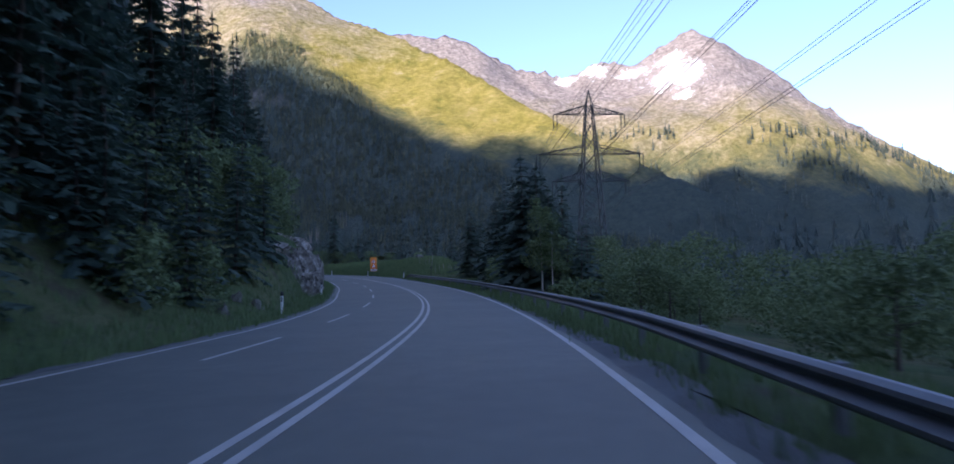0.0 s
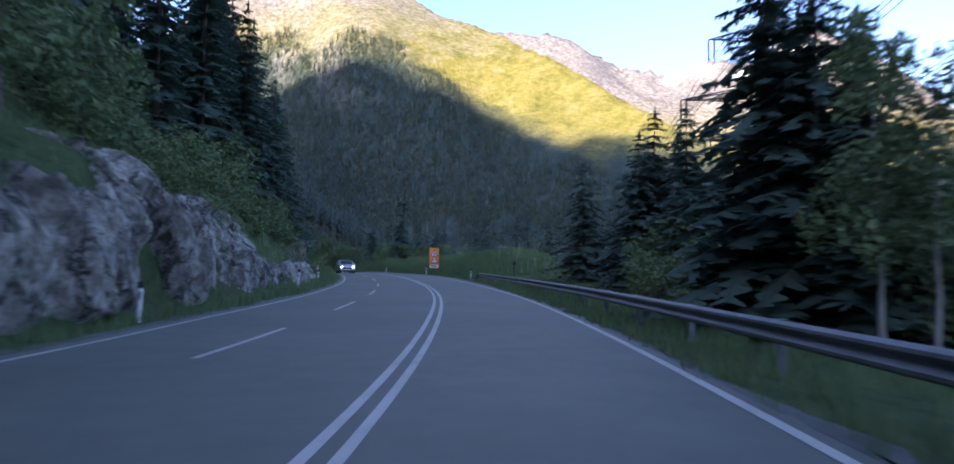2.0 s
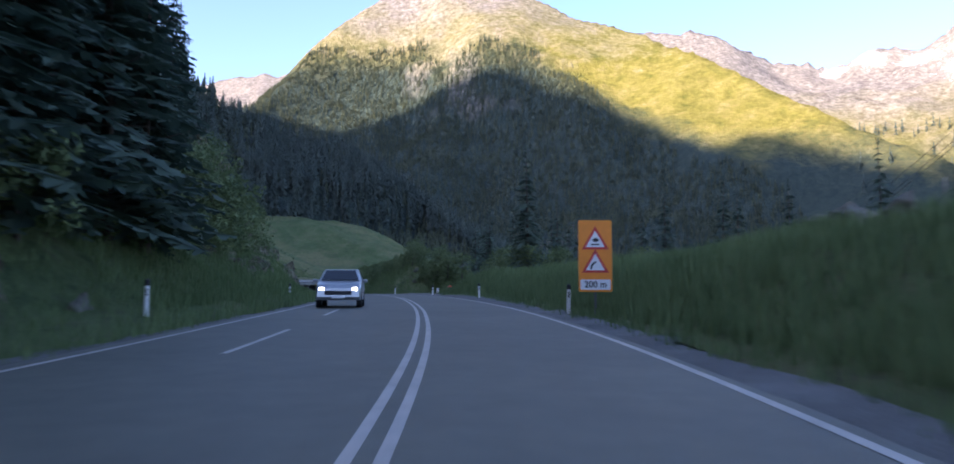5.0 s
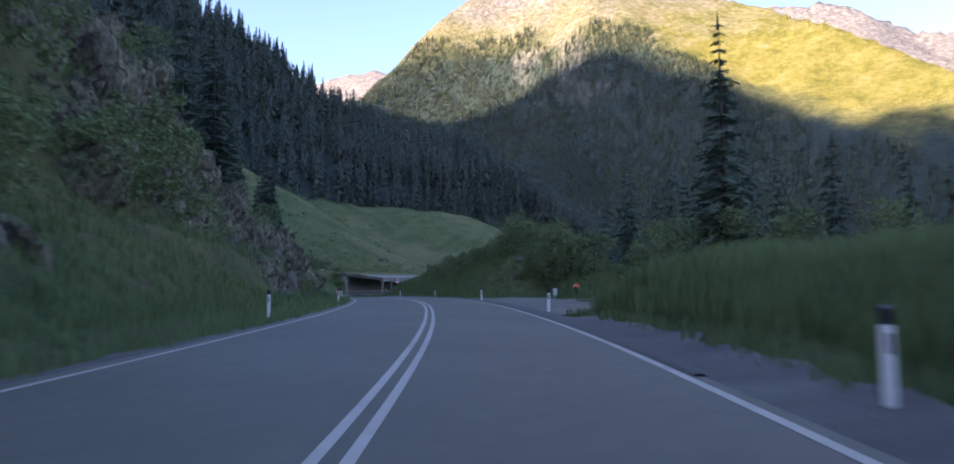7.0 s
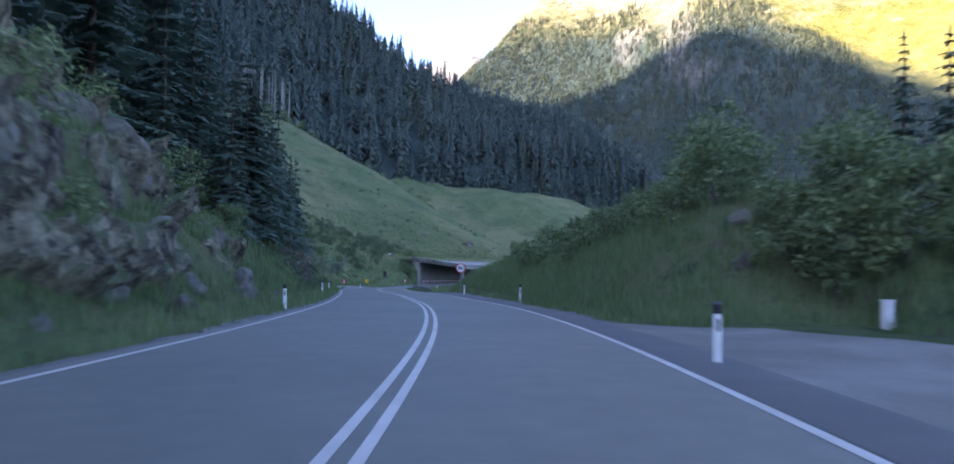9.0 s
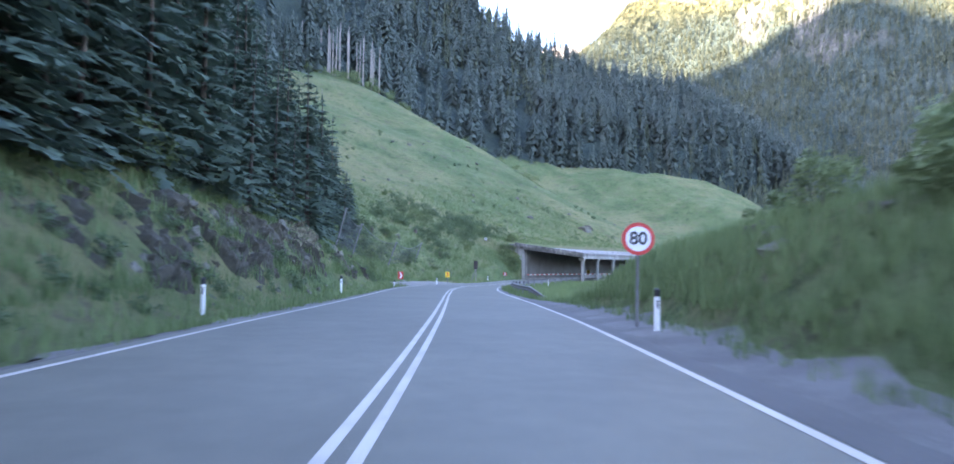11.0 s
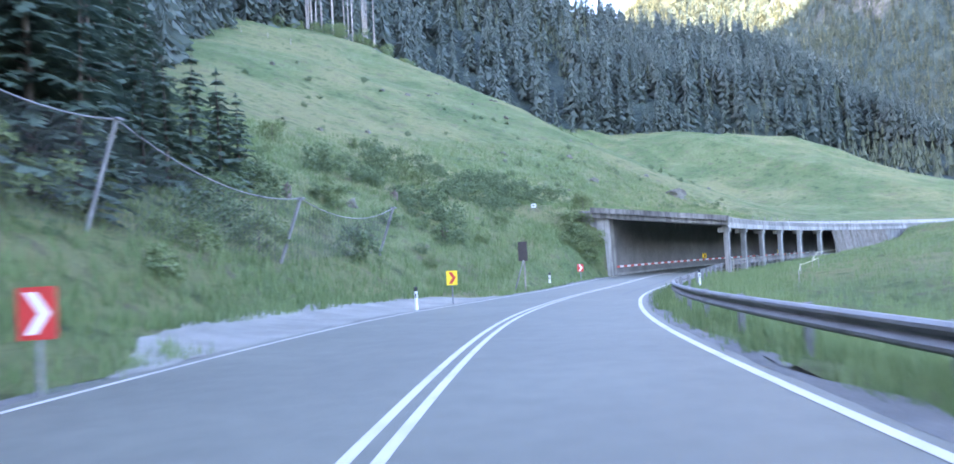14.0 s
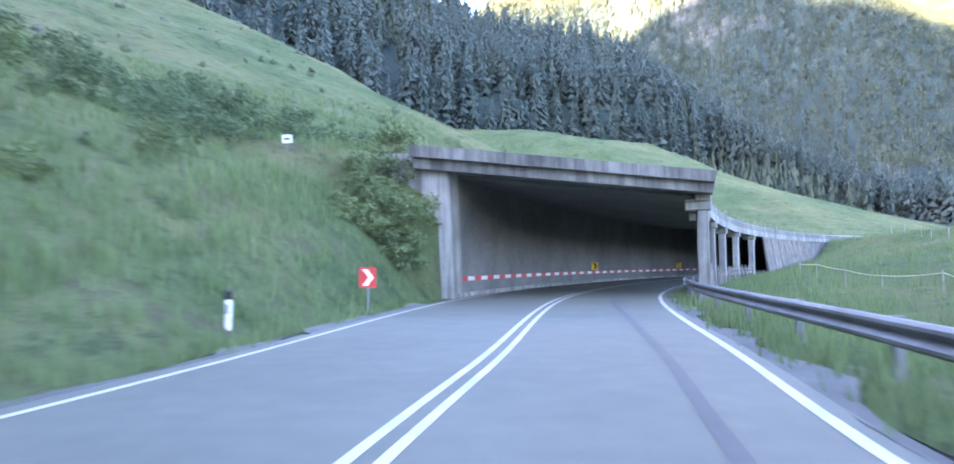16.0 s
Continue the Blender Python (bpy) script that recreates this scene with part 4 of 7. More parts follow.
def spruce_crown(name, height, spread, rng, material, bare=0.1, whorls=24, arms=6, stations=6, fine=1.0):
    """Whorls of drooping boughs, each hung with sprays on both sides."""
    sh = Sheet()
    for w in range(whorls):
        f = bare + (1 - bare) * (w + rng.uniform(-0.4, 0.4)) / whorls
        f = min(max(f, bare), 0.985)
        z, full = height * f, spread * (1 - (f - bare) / (1 - bare)) ** 0.8 + 0.12
        turn = rng.uniform(0, 6.3)
        for k in range(arms):
            if rng.random() < 0.1:
                continue
            a = turn + k * 2 * math.pi / arms + rng.uniform(-0.35, 0.35)
            n = full * rng.uniform(0.55, 1.15)
            out, side = Vector((math.cos(a), math.sin(a), 0)), Vector((-math.sin(a), math.cos(a), 0))
            rise, fall = rng.uniform(0.0, 0.25), rng.uniform(0.35, 0.65)

            def along(u):
                return out * (n * u) + Vector((0, 0, z + n * (rise * u - fall * u * u + 0.12 * u ** 4)))

            for j in range(stations):
                u = (j + 0.7) / stations
                p = along(u)
                q = along(min(u + 1.3 / stations, 1.05))
                wide = fine * ((0.20 + 0.20 * rng.random()) * n * (1.15 - 0.75 * u) + 0.09)
                hang = Vector((0, 0, -rng.uniform(0.25, 0.6) * wide))
                for sgn in (-1, 1):
                    tip = p + side * (sgn * wide * rng.uniform(0.7, 1.3)) + out * (rng.uniform(0.1, 0.6) * wide) + hang * rng.uniform(0.6, 1.5)
                    sh.poly(p, q, tip + (q - p) * 0.25, tip)
            p, q = along(0.75), along(1.08)
            d = side * (0.05 + 0.06 * n)
            sh.poly(p - d, q, p + d)
    top = Vector((0, 0, height * 1.02))
    for k in range(3):
        a = k * 2.1
        d = Vector((math.cos(a), math.sin(a), 0)) * 0.1
        sh.poly(top, top - Vector((0, 0, 0.07 * height)) + d, top - Vector((0, 0, 0.07 * height)) - d)
    return sh.mesh(name, material)


def leaf_crown(name, height, spread, rng, material, clumps=26, leaves=42, leaf=0.13, low=0.2):
    """Clumps of leaves set round the limbs' ends, with gaps between."""
    sh = Sheet()
    for _ in range(clumps):
        a, f = rng.uniform(0, 6.3), rng.uniform(low, 1.0)
        r = spread * math.sqrt(rng.uniform(0.05, 1)) * math.sin(math.pi * min(0.15 + 0.8 * f, 0.97)) ** 0.6
        c = Vector((r * math.cos(a), r * math.sin(a), height * f * rng.uniform(0.85, 1.05)))
        size = spread * rng.uniform(0.22, 0.42)
        for _ in range(leaves):
            p = Vector((rng.gauss(0, 1), rng.gauss(0, 1), rng.gauss(0, 0.75)))
            p = c + p.normalized() * size * rng.uniform(0.55, 1.05)
            n = leaf * rng.uniform(0.6, 1.5)
            u = Vector((rng.gauss(0, 1), rng.gauss(0, 1), rng.gauss(0, 0.6))).normalized()
            v = u.cross(Vector((rng.gauss(0, 1), rng.gauss(0, 1), rng.gauss(0, 1)))).normalized()
            sh.poly(p - u * n, p + v * n * 0.9, p + u * n)
    return sh.mesh(name, material)


rng = random.Random(5)


SPRUCES = []
for k, (h, w, bare) in enumerate(((15, 2.6, 0.06), (19, 3.0, 0.10), (23, 3.3, 0.16), (11, 2.1, 0.04), (7, 1.6, 0.03))):
    SPRUCES.append((h, spruce_crown("spruce_crown", h, w, rng, NEEDLE, bare, 30 if h > 12 else 22, 7, 7, 0.78),
                    trunk_mesh("trunk", h * 0.98, 0.012 * h + 0.03, BARK, rng, 0.005, 7, 14, w * 0.4, 0.05, 0.5)))
for h, w, bare, whorls in ((10.5, 3.2, 0.04, 32), (14, 3.2, 0.07, 34)):
    SPRUCES.append((h, spruce_crown("spruce_crown", h, w, rng, NEEDLE, bare, whorls, 9, 9, 0.62),
                    trunk_mesh("trunk", h * 0.98, 0.013 * h + 0.03, BARK, rng, 0.005, 7, 22, w * 0.6, 0.05, 0.7)))
for h, w, bare in ((15, 2.6, 0.10), (19, 3.0, 0.12)):
    SPRUCES.append((h, spruce_crown("spruce_crown", h, w, rng, NEEDLE, bare, 20, 6, 5), trunk_mesh("trunk", h * 0.98, 0.012 * h + 0.03, BARK, rng, 0.005, 6, 5, w * 0.4, 0.05, 0.5)))
BROADS = []
for k, (h, w, n) in enumerate(((6.5, 2.6, 40), (4.2, 2.0, 30), (2.4, 1.5, 24), (1.3, 1.0, 16), (8.5, 2.6, 46))):
    BROADS.append((h, leaf_crown("leaf_crown", h, w, rng, LEAF, n, 62, 0.084 + 0.0095 * h, 0.12),
                   trunk_mesh("trunk", h * 0.85, 0.02 * h + 0.02, BARK, rng, 0.03, 6, 9, w * 0.7, 0.2, 0.9)))


BIRCHES = [(h, leaf_crown("leaf_crown", h, w, rng, LEAF, 34, 70, 0.085, 0.42), trunk_mesh("trunk", h * 0.9, 0.07, PALE_BARK, rng, 0.02, 7)) for h, w in ((6.6, 1.25), (5.6, 1.1))]


def plant(kinds, index, s, o, scale, label, category, group, name, sink=0.15):
    h, crown, trunk = kinds[index]
    x, y = spot(s, o)
    ob = base(name, Matrix.LocRotScale((x, y, land(s, o) - sink), Euler((rng.uniform(-0.03, 0.03), rng.uniform(-0.03, 0.03), rng.uniform(0, 6.3))), (scale * rng.uniform(0.9, 1.1),) * 2 + (scale,)), label, category, group)
    part("trunk", trunk, None, ob)
    part("crown", crown, None, ob)
    return ob


def spruce(index, s, o, scale=1.0, label="tall dark green spruce on the steep wooded bank", group="spruces of the left bank"):
    return plant(SPRUCES, index, s, o, scale, label, "spruce tree", group, "spruce", 0.3)


def bush(index, s, o, scale=1.0, label="dense green leafy bush on the bank", group="bushes beside the road", name="bush", category="bush"):
    return plant(BROADS, index, s, o, scale, label, category, group, name)


THICKET = []


def thicket(index, s, o, scale=1.0):
    """A shrub that grows into its neighbours: gathered into one mesh below."""
    x, y = spot(s, o)
    THICKET.append((BROADS[index][1], Matrix.LocRotScale((x, y, land(s, o) - 0.15), Euler((0, 0, rng.uniform(0, 6.3))), (scale,) * 3)))


def undergrowth(material):
    verts, faces, count = [], [], 0
    for me, m in THICKET:
        co = np.empty(len(me.vertices) * 3)
        me.vertices.foreach_get("co", co)
        t = np.array(m)
        co = co.reshape(-1, 3) @ t[:3, :3].T + t[:3, 3]
        verts.append(co)
        faces += [tuple(count + i for i in p.vertices) for p in me.polygons if rng.random() < 0.5]
        count += len(co)
    return mesh_of("undergrowth", np.vstack(verts).tolist(), faces, material)


# the wood on the left bank: foremost trees one by one
def wooded(s, o):
    """How far up the bank the foremost trees stand, by place along the road."""
    return -o > keyed(((-60, 9.6), (30, 10), (42, 12), (62, 12.5), (72, 13), (88, 13.5), (93, 12.3), (110, 11), (126, 11), (133, 15), (150, 17), (170, 17), (178, 19), (205, 22), (218, 18), (232, 12.5), (242, 10.2), (280, 10.2), (286, 12.4), (300, 15), (309, 19.5), (319, 26.5), (330, 36.5), (345, 52), (362, 78), (380, 105), (400, 126), (480, 130)), s)


for s in np.arange(-20, 318, 3.9):
    for o in np.arange(-11, -33, -4.5):
        a, b = s + rng.uniform(-1.5, 1.5), o + rng.uniform(-1.7, 1.7)
        if wooded(a, b) and rng.random() < (0.8 if -b < 19 else 0.33):
            k = rng.choice((0, 0, 1, 1, 2, 3) if -b > 16 or 88 < a < 118 else (0, 0, 1, 3, 3))
            spruce(rng.choice((7, 8)) if -b > 17.5 and a < 236 else k, a, b, rng.uniform(0.8, 1.15))

for s in np.arange(290, 338, 4.2):
    for o in np.arange(-28, -48, -4.8):
        a, b = s + rng.uniform(-1.6, 1.6), o + rng.uniform(-1.8, 1.8)
        if wooded(a, b) and (a > 318 or b < -33):
            spruce(rng.choice((0, 1, 3)), a, b, rng.uniform(0.75, 1.05), "tall dark spruce at the edge of the meadow")

# single trees and bushes
for s, o, k, sc in ((100, -13, 6, 1.15), (104, -14.5, 1, 1.0), (108, -13, 6, 1.2), (111, -15.5, 1, 1.0), (96, -15, 1, 1.0), (106, -17.5, 2, 0.9), (115, -15, 1, 1.0), (120, -15, 1, 1.0), (128.5, -10.8, 6, 1.0), (123.5, -10.6, 6, 1.1), (118, -11.0, 6, 1.15), (126, -13.5, 1, 0.95), (113.5, -11.2, 6, 1.1), (131.5, -12.2, 6, 0.85)):
    spruce(k, s, o, sc, "tall dark green spruce close above the road")
for s, o, k, sc in ((309.5, -17.2, 4, 0.8), (311.5, -17.5, 4, 1.0), (314, -18.3, 4, 1.05), (313, -20.5, 4, 0.95), (317, -19.4, 4, 0.95), (320, -21, 4, 0.75), (316.5, -23, 4, 0.9), (308, -19.5, 4, 0.95)):
    spruce(k, s, o, sc, "young dark spruce standing in the meadow", "young spruces of the meadow")
for s, o, k, sc in ((285, -12.5, 3, 0.8), (289, -13.0, 4, 0.95), (293, -14.5, 3, 0.75), (296, -16.5, 4, 1.0), (241, -11.5, 3, 0.9), (232, -11, 4, 0.9)):
    spruce(k, s, o, sc, "young dark green spruce at the wood's edge")
for s, o, k, sc in ((56.2, 9.0, 5, 0.95), (60.2, 10.6, 5, 0.95), (61.5, 12.2, 3, 0.9), (78.2, 11.4, 5, 0.95), (75.2, 11.6, 5, 0.7), (81.5, 12.4, 5, 0.85), (74.0, 13.4, 3, 0.8), (83.4, 14.6, 3, 0.85), (57.0, 8.3, 5, 1.02), (58.8, 9.5, 5, 0.9), (55.6, 9.7, 5, 0.8), (54.6, 10.8, 4, 0.95), (52.8, 11.2, 4, 0.8), (55.5, 12.6, 4, 0.95), (76.5, 10.2, 5, 0.80), (79.5, 13.2, 5, 0.9), (76.8, 12.8, 5, 0.95), (72.3, 10.6, 4, 0.84), (80.5, 13.8, 3, 0.85),
                    (74, 15, 3, 0.85), (84, 15, 3, 0.8), (79, 18, 0, 0.75), (90, 17, 3, 0.8), (86, 19.5, 3, 0.95), (70.5, 13.5, 4, 0.9)):
    spruce(k, s, o, sc, "dark green spruce behind the guard rail", "spruces behind the guard rail")
spruce(5, 88.3, 10.5, 0.80, "lone slender spruce behind the guard rail", "spruces behind the guard rail")
for s, o, k, sc in ((182, 18.2, 1, 0.94), (185, 18.8, 1, 0.78), (183, 26, 0, 0.8), (200, 25, 0, 0.75), (207, 26, 1, 0.7), (213, 25, 0, 0.8), (219, 27, 1, 0.75), (205, 36, 1, 0.85), (212, 38, 1, 0.8), (198, 34, 0, 0.9), (192, 38, 1, 0.8), (186, 36, 0, 0.85), (222, 38, 1, 0.85), (230, 30, 0, 0.85), (236, 33, 1, 0.8), (176, 41, 1, 0.85), (168, 30, 3, 0.8), (190, 30, 1, 0.75), (178, 33, 1, 0.8), (196, 27, 0, 0.8), (203, 31, 1, 0.8), (210, 29, 0, 0.8), (172, 36, 1, 0.8), (163, 38, 0, 0.9), (216, 34, 1, 0.8), (154, 40, 1, 0.85), (225, 34, 0, 0.9)):
    spruce(k, s, o, sc, "tall spruce beyond the grassy bank", "spruces beyond the bank")
for _ in range(95):
    s = rng.uniform(4, 72)
    o = rng.uniform(10.5, 40)
    if s > 46 and o < 14:
        continue
    if o > 15:
        thicket(0 if o > 20 else 1, s, o, rng.uniform(0.7, 1.0))
    else:
        bush(rng.choice((1, 1, 2)), s, o, rng.uniform(0.56, 0.8), "dense green bush below the guard rail")
for s, o, k in ((44, 8.6, 2), (47, 8.2, 3), (68.5, 8.6, 2), (70.5, 9.4, 2), (58, 7.6, 3), (56, 9.8, 1), (58.5, 10.8, 1), (53.8, 10, 1), (60, 10.5, 2), (64, 11, 2), (62, 13, 2), (73, 10.5, 1), (76, 12.5, 1), (79, 15, 1), (70, 12.5, 1), (74, 17, 0), (69, 19, 0), (80, 22, 0), (64, 20, 0), (84, 26, 0)):
    bush(k, s, o, rng.uniform(0.7, 0.95), "dense green bush below the guard rail")
for s, o, k in ((52.6, 8.5, 0), (51.6, 8.9, 1)):
    plant(BIRCHES, k, s, o, 1.0, "slim birch with a pale bare stem", "birch tree", "birches behind the guard rail", "birch")
# a close row of low-branched spruces along the top of the earth bank
for s in np.arange(239, 285, 2.3):
    spruce(rng.choice((0, 3, 3)), s + rng.uniform(-0.8, 0.8), -rng.uniform(9.9, 11.6), rng.uniform(0.75, 1.05), "tall dark green spruce above the earth bank")
for s, o, k, sc in ((296.5, -14.2, 0, 0.95), (298.6, -15.8, 1, 0.8), (300.8, -14.4, 0, 0.9), (302.6, -16.4, 0, 1.0), (304.4, -15.2, 3, 1.0), (306.2, -17.2, 0, 0.85), (299.4, -18.2, 1, 0.9), (303.8, -19.0, 0, 0.95), (294.4, -13.4, 3, 1.0), (291.6, -14.8, 0, 0.9), (307.4, -18.8, 3, 0.9), (301.6, -13.6, 3, 0.75)):
    spruce(k, s, o, sc, "tall dark green spruce behind the rock-fall net")
# left bank
for s in np.arange(-20, 306, 2.7):
    lo = keyed(((-60, 7.8), (34, 8.4), (42, 8.9), (62, 9.0), (67, 10.6), (82, 9.4), (92, 9.6), (100, 9.8), (118, 9.2), (128, 11), (140, 11), (150, 10.5), (170, 11), (176, 14), (206, 14), (220, 11), (262, 10.5), (300, 11)), s)
    for _ in range(1 if s < 42 else 3 if s < 66 or 138 < s < 172 else 2 if s < 122 else 1):
        if rng.random() < (0.8 if s < 172 else 0.6):
            up = rng.uniform(0, 4.5)
            k, a, size = rng.choice((1, 1, 2, 2, 3) if s < 66 or 138 < s < 172 else (1, 2, 2, 3)), s + rng.uniform(-1.3, 1.3), rng.uniform(0.7, 1.2)
            if up > 1.7:
                thicket(k, a, -lo - up, size)
            else:
                bush(k, a, -lo - up, size, "green hazel bush on the rocky bank", "bushes of the left bank")
for _ in range(8):
    bush(rng.choice((2, 3, 3)), rng.uniform(4, 36), -rng.uniform(7.4, 9.4), rng.uniform(0.7, 1.0), "green hazel bush on the rocky bank", "bushes of the left bank")
for k in range(58):
    spruce(rng.choice((3, 4, 4)) if k % 2 else 4, rng.uniform(-4, 43), -rng.uniform(7.9, 12.0) - 2.2 * (k % 2), rng.uniform(0.5, 0.95), "young dark spruce among the bushes of the bank")
# the mound on the right and the gap behind it
for s, o, k, sc in ((206.5, 10.4, 1, 0.9), (208.2, 11.4, 1, 1.05), (210.2, 12.4, 1, 1.0), (212.5, 13.0, 1, 0.9), (215.0, 12.8, 1, 0.8), (208.8, 9.6, 2, 0.9), (217.5, 12.6, 2, 1.1), (220.5, 12.6, 2, 1.0), (224.5, 12.8, 2, 1.0), (228.5, 12.6, 2, 0.9), (232.5, 12.4, 2, 0.9), (236.5, 11.4, 2, 0.8), (213.5, 10.4, 2, 0.8), (217.5, 10, 2, 0.8),
                    (200.4, 11.6, 1, 0.85), (201.8, 12.7, 1, 1.05), (200.2, 13.6, 1, 1.0), (203.2, 13.6, 1, 0.9), (199.4, 15.4, 1, 1.0), (201.2, 10.8, 2, 0.8), (202.6, 11.2, 2, 0.9),
                    (221, 9.6, 2, 0.75), (224, 9.2, 2, 0.8), (227.5, 8.6, 3, 1.0), (222.5, 11.2, 2, 0.9), (226, 11, 2, 0.9), (230, 10, 2, 0.8), (233, 9, 3, 1.1), (229, 8, 3, 0.9), (220, 8.4, 3, 0.9), (235, 11, 2, 0.9), (239, 9.3, 2, 0.7), (243, 9.6, 3, 1.0),
                    (186, 16, 0, 0.8), (183, 17.5, 0, 0.85), (189.5, 17.5, 0, 0.75), (180, 18, 0, 0.9), (193, 17, 1, 1.0), (177, 20, 0, 0.9), (193, 20, 0, 1.0), (188, 20.5, 0, 0.85), (184, 18.5, 1, 1.1), (180, 21, 0, 0.9), (175, 24, 0, 1.0), (169, 26, 0, 0.9), (200, 21, 0, 0.8), (165, 31, 0, 1.0)):
    bush(k, s, o, (0.85 if k == 1 else 0.9) * sc, "green bush on the grassy mound", "bushes of the mound")
# the meadow above the gallery
for _ in range(45):
    s, o = rng.uniform(298, 352), -rng.uniform(9, 34)
    if s > 344 and o > -9:
        continue
    bush(rng.choice((2, 3, 3, 3)), s, o, rng.uniform(0.4, 0.9), "low green shrub on the meadow slope", "shrubs of the meadow")
for s, o, k, sc in ((349.5, -7.6, 2, 0.75), (350.2, -8.3, 2, 0.6), (345.9, -5.6, 2, 0.62), (345.4, -6.6, 2, 0.75), (344.6, -5.4, 2, 0.6), (344.2, -6.4, 2, 0.7), (343.6, -5.5, 3, 0.95), (345.8, -7.4, 2, 0.8), (346.5, -6.3, 2, 0.5), (345.2, -5.9, 3, 0.9), (344.4, -6.6, 3, 0.9), (344.0, -5.7, 3, 0.7), (343.2, -6.3, 3, 0.8), (342, -7, 3, 0.7)):
    bush(k, s, o, sc, "bush grown round the gallery's portal", "bushes at the portal")

for _ in range(70):
    s = rng.uniform(392, 432)
    thicket(rng.choice((2, 2, 1)), s, -keyed(((392, 126), (402, 118), (418, 98), (432, 70)), s) - rng.uniform(-3, 5), rng.uniform(0.6, 1.1))
for _ in range(60):
    s, d = rng.uniform(172, 218), rng.uniform(8, 19)
    if step_phase(s, d) < 0.45:
        thicket(rng.choice((2, 3, 3)), s, -d, rng.uniform(0.5, 1.0))
for _ in range(14):
    thicket(rng.choice((2, 3, 3)), rng.uniform(240, 290), -rng.uniform(11.5, 17), rng.uniform(0.6, 1.1))
tagged(new("undergrowth", undergrowth(LEAF)), "tangled green undergrowth of hazel and willow", "undergrowth", kind="stuff")
THICKET.clear()
for _ in range(300):
    s, o = rng.uniform(292, 420), -(11 + 64 * rng.random() ** 1.8)
    if not wooded(s, o) and fbm(s, o, 9, 3) > -0.12:
        thicket(3, s, o, rng.uniform(0.25, 0.7))
for _ in range(430):
    s, o = rng.uniform(308, 358), -(10.5 + 18 * rng.random())
    if not wooded(s, o) and not (s > 340 and o > -12) and fbm(s + 40, o, 6, 3) > 0.02:
        thicket(rng.choice((2, 3, 3)), s, o, rng.uniform(0.45, 0.95))
for _ in range(90):
    s, d = rng.uniform(226, 292), rng.uniform(6.2, 10.2)
    thicket(3, s, -d, rng.uniform(0.25, 0.6))
tagged(new("undergrowth", undergrowth(SHRUB)), "dark green scrub of low shrubs on the meadow slope", "undergrowth", kind="stuff")

# ---- far woods: one conifer shape after another in one mesh ----
def quick_mesh(name, verts, tris, material, normals):
    """A mesh of triangles from arrays, shaded by the normals given for its points."""
    me = bpy.data.meshes.new(name)
    n = len(tris)
    me.vertices.add(len(verts))
    me.vertices.foreach_set("co", np.ascontiguousarray(verts, np.float32).ravel())
    me.loops.add(3 * n)
    me.loops.foreach_set("vertex_index", np.ascontiguousarray(tris, np.int32).ravel())
    me.polygons.add(n)
    me.polygons.foreach_set("loop_start", np.arange(0, 3 * n, 3, dtype=np.int32))
    me.update(calc_edges=True)
    me.attributes.new("custom_normal", "FLOAT_VECTOR", "POINT").data.foreach_set("vector", np.ascontiguousarray(normals, np.float32).ravel())
    me.materials.append(material)
    return me


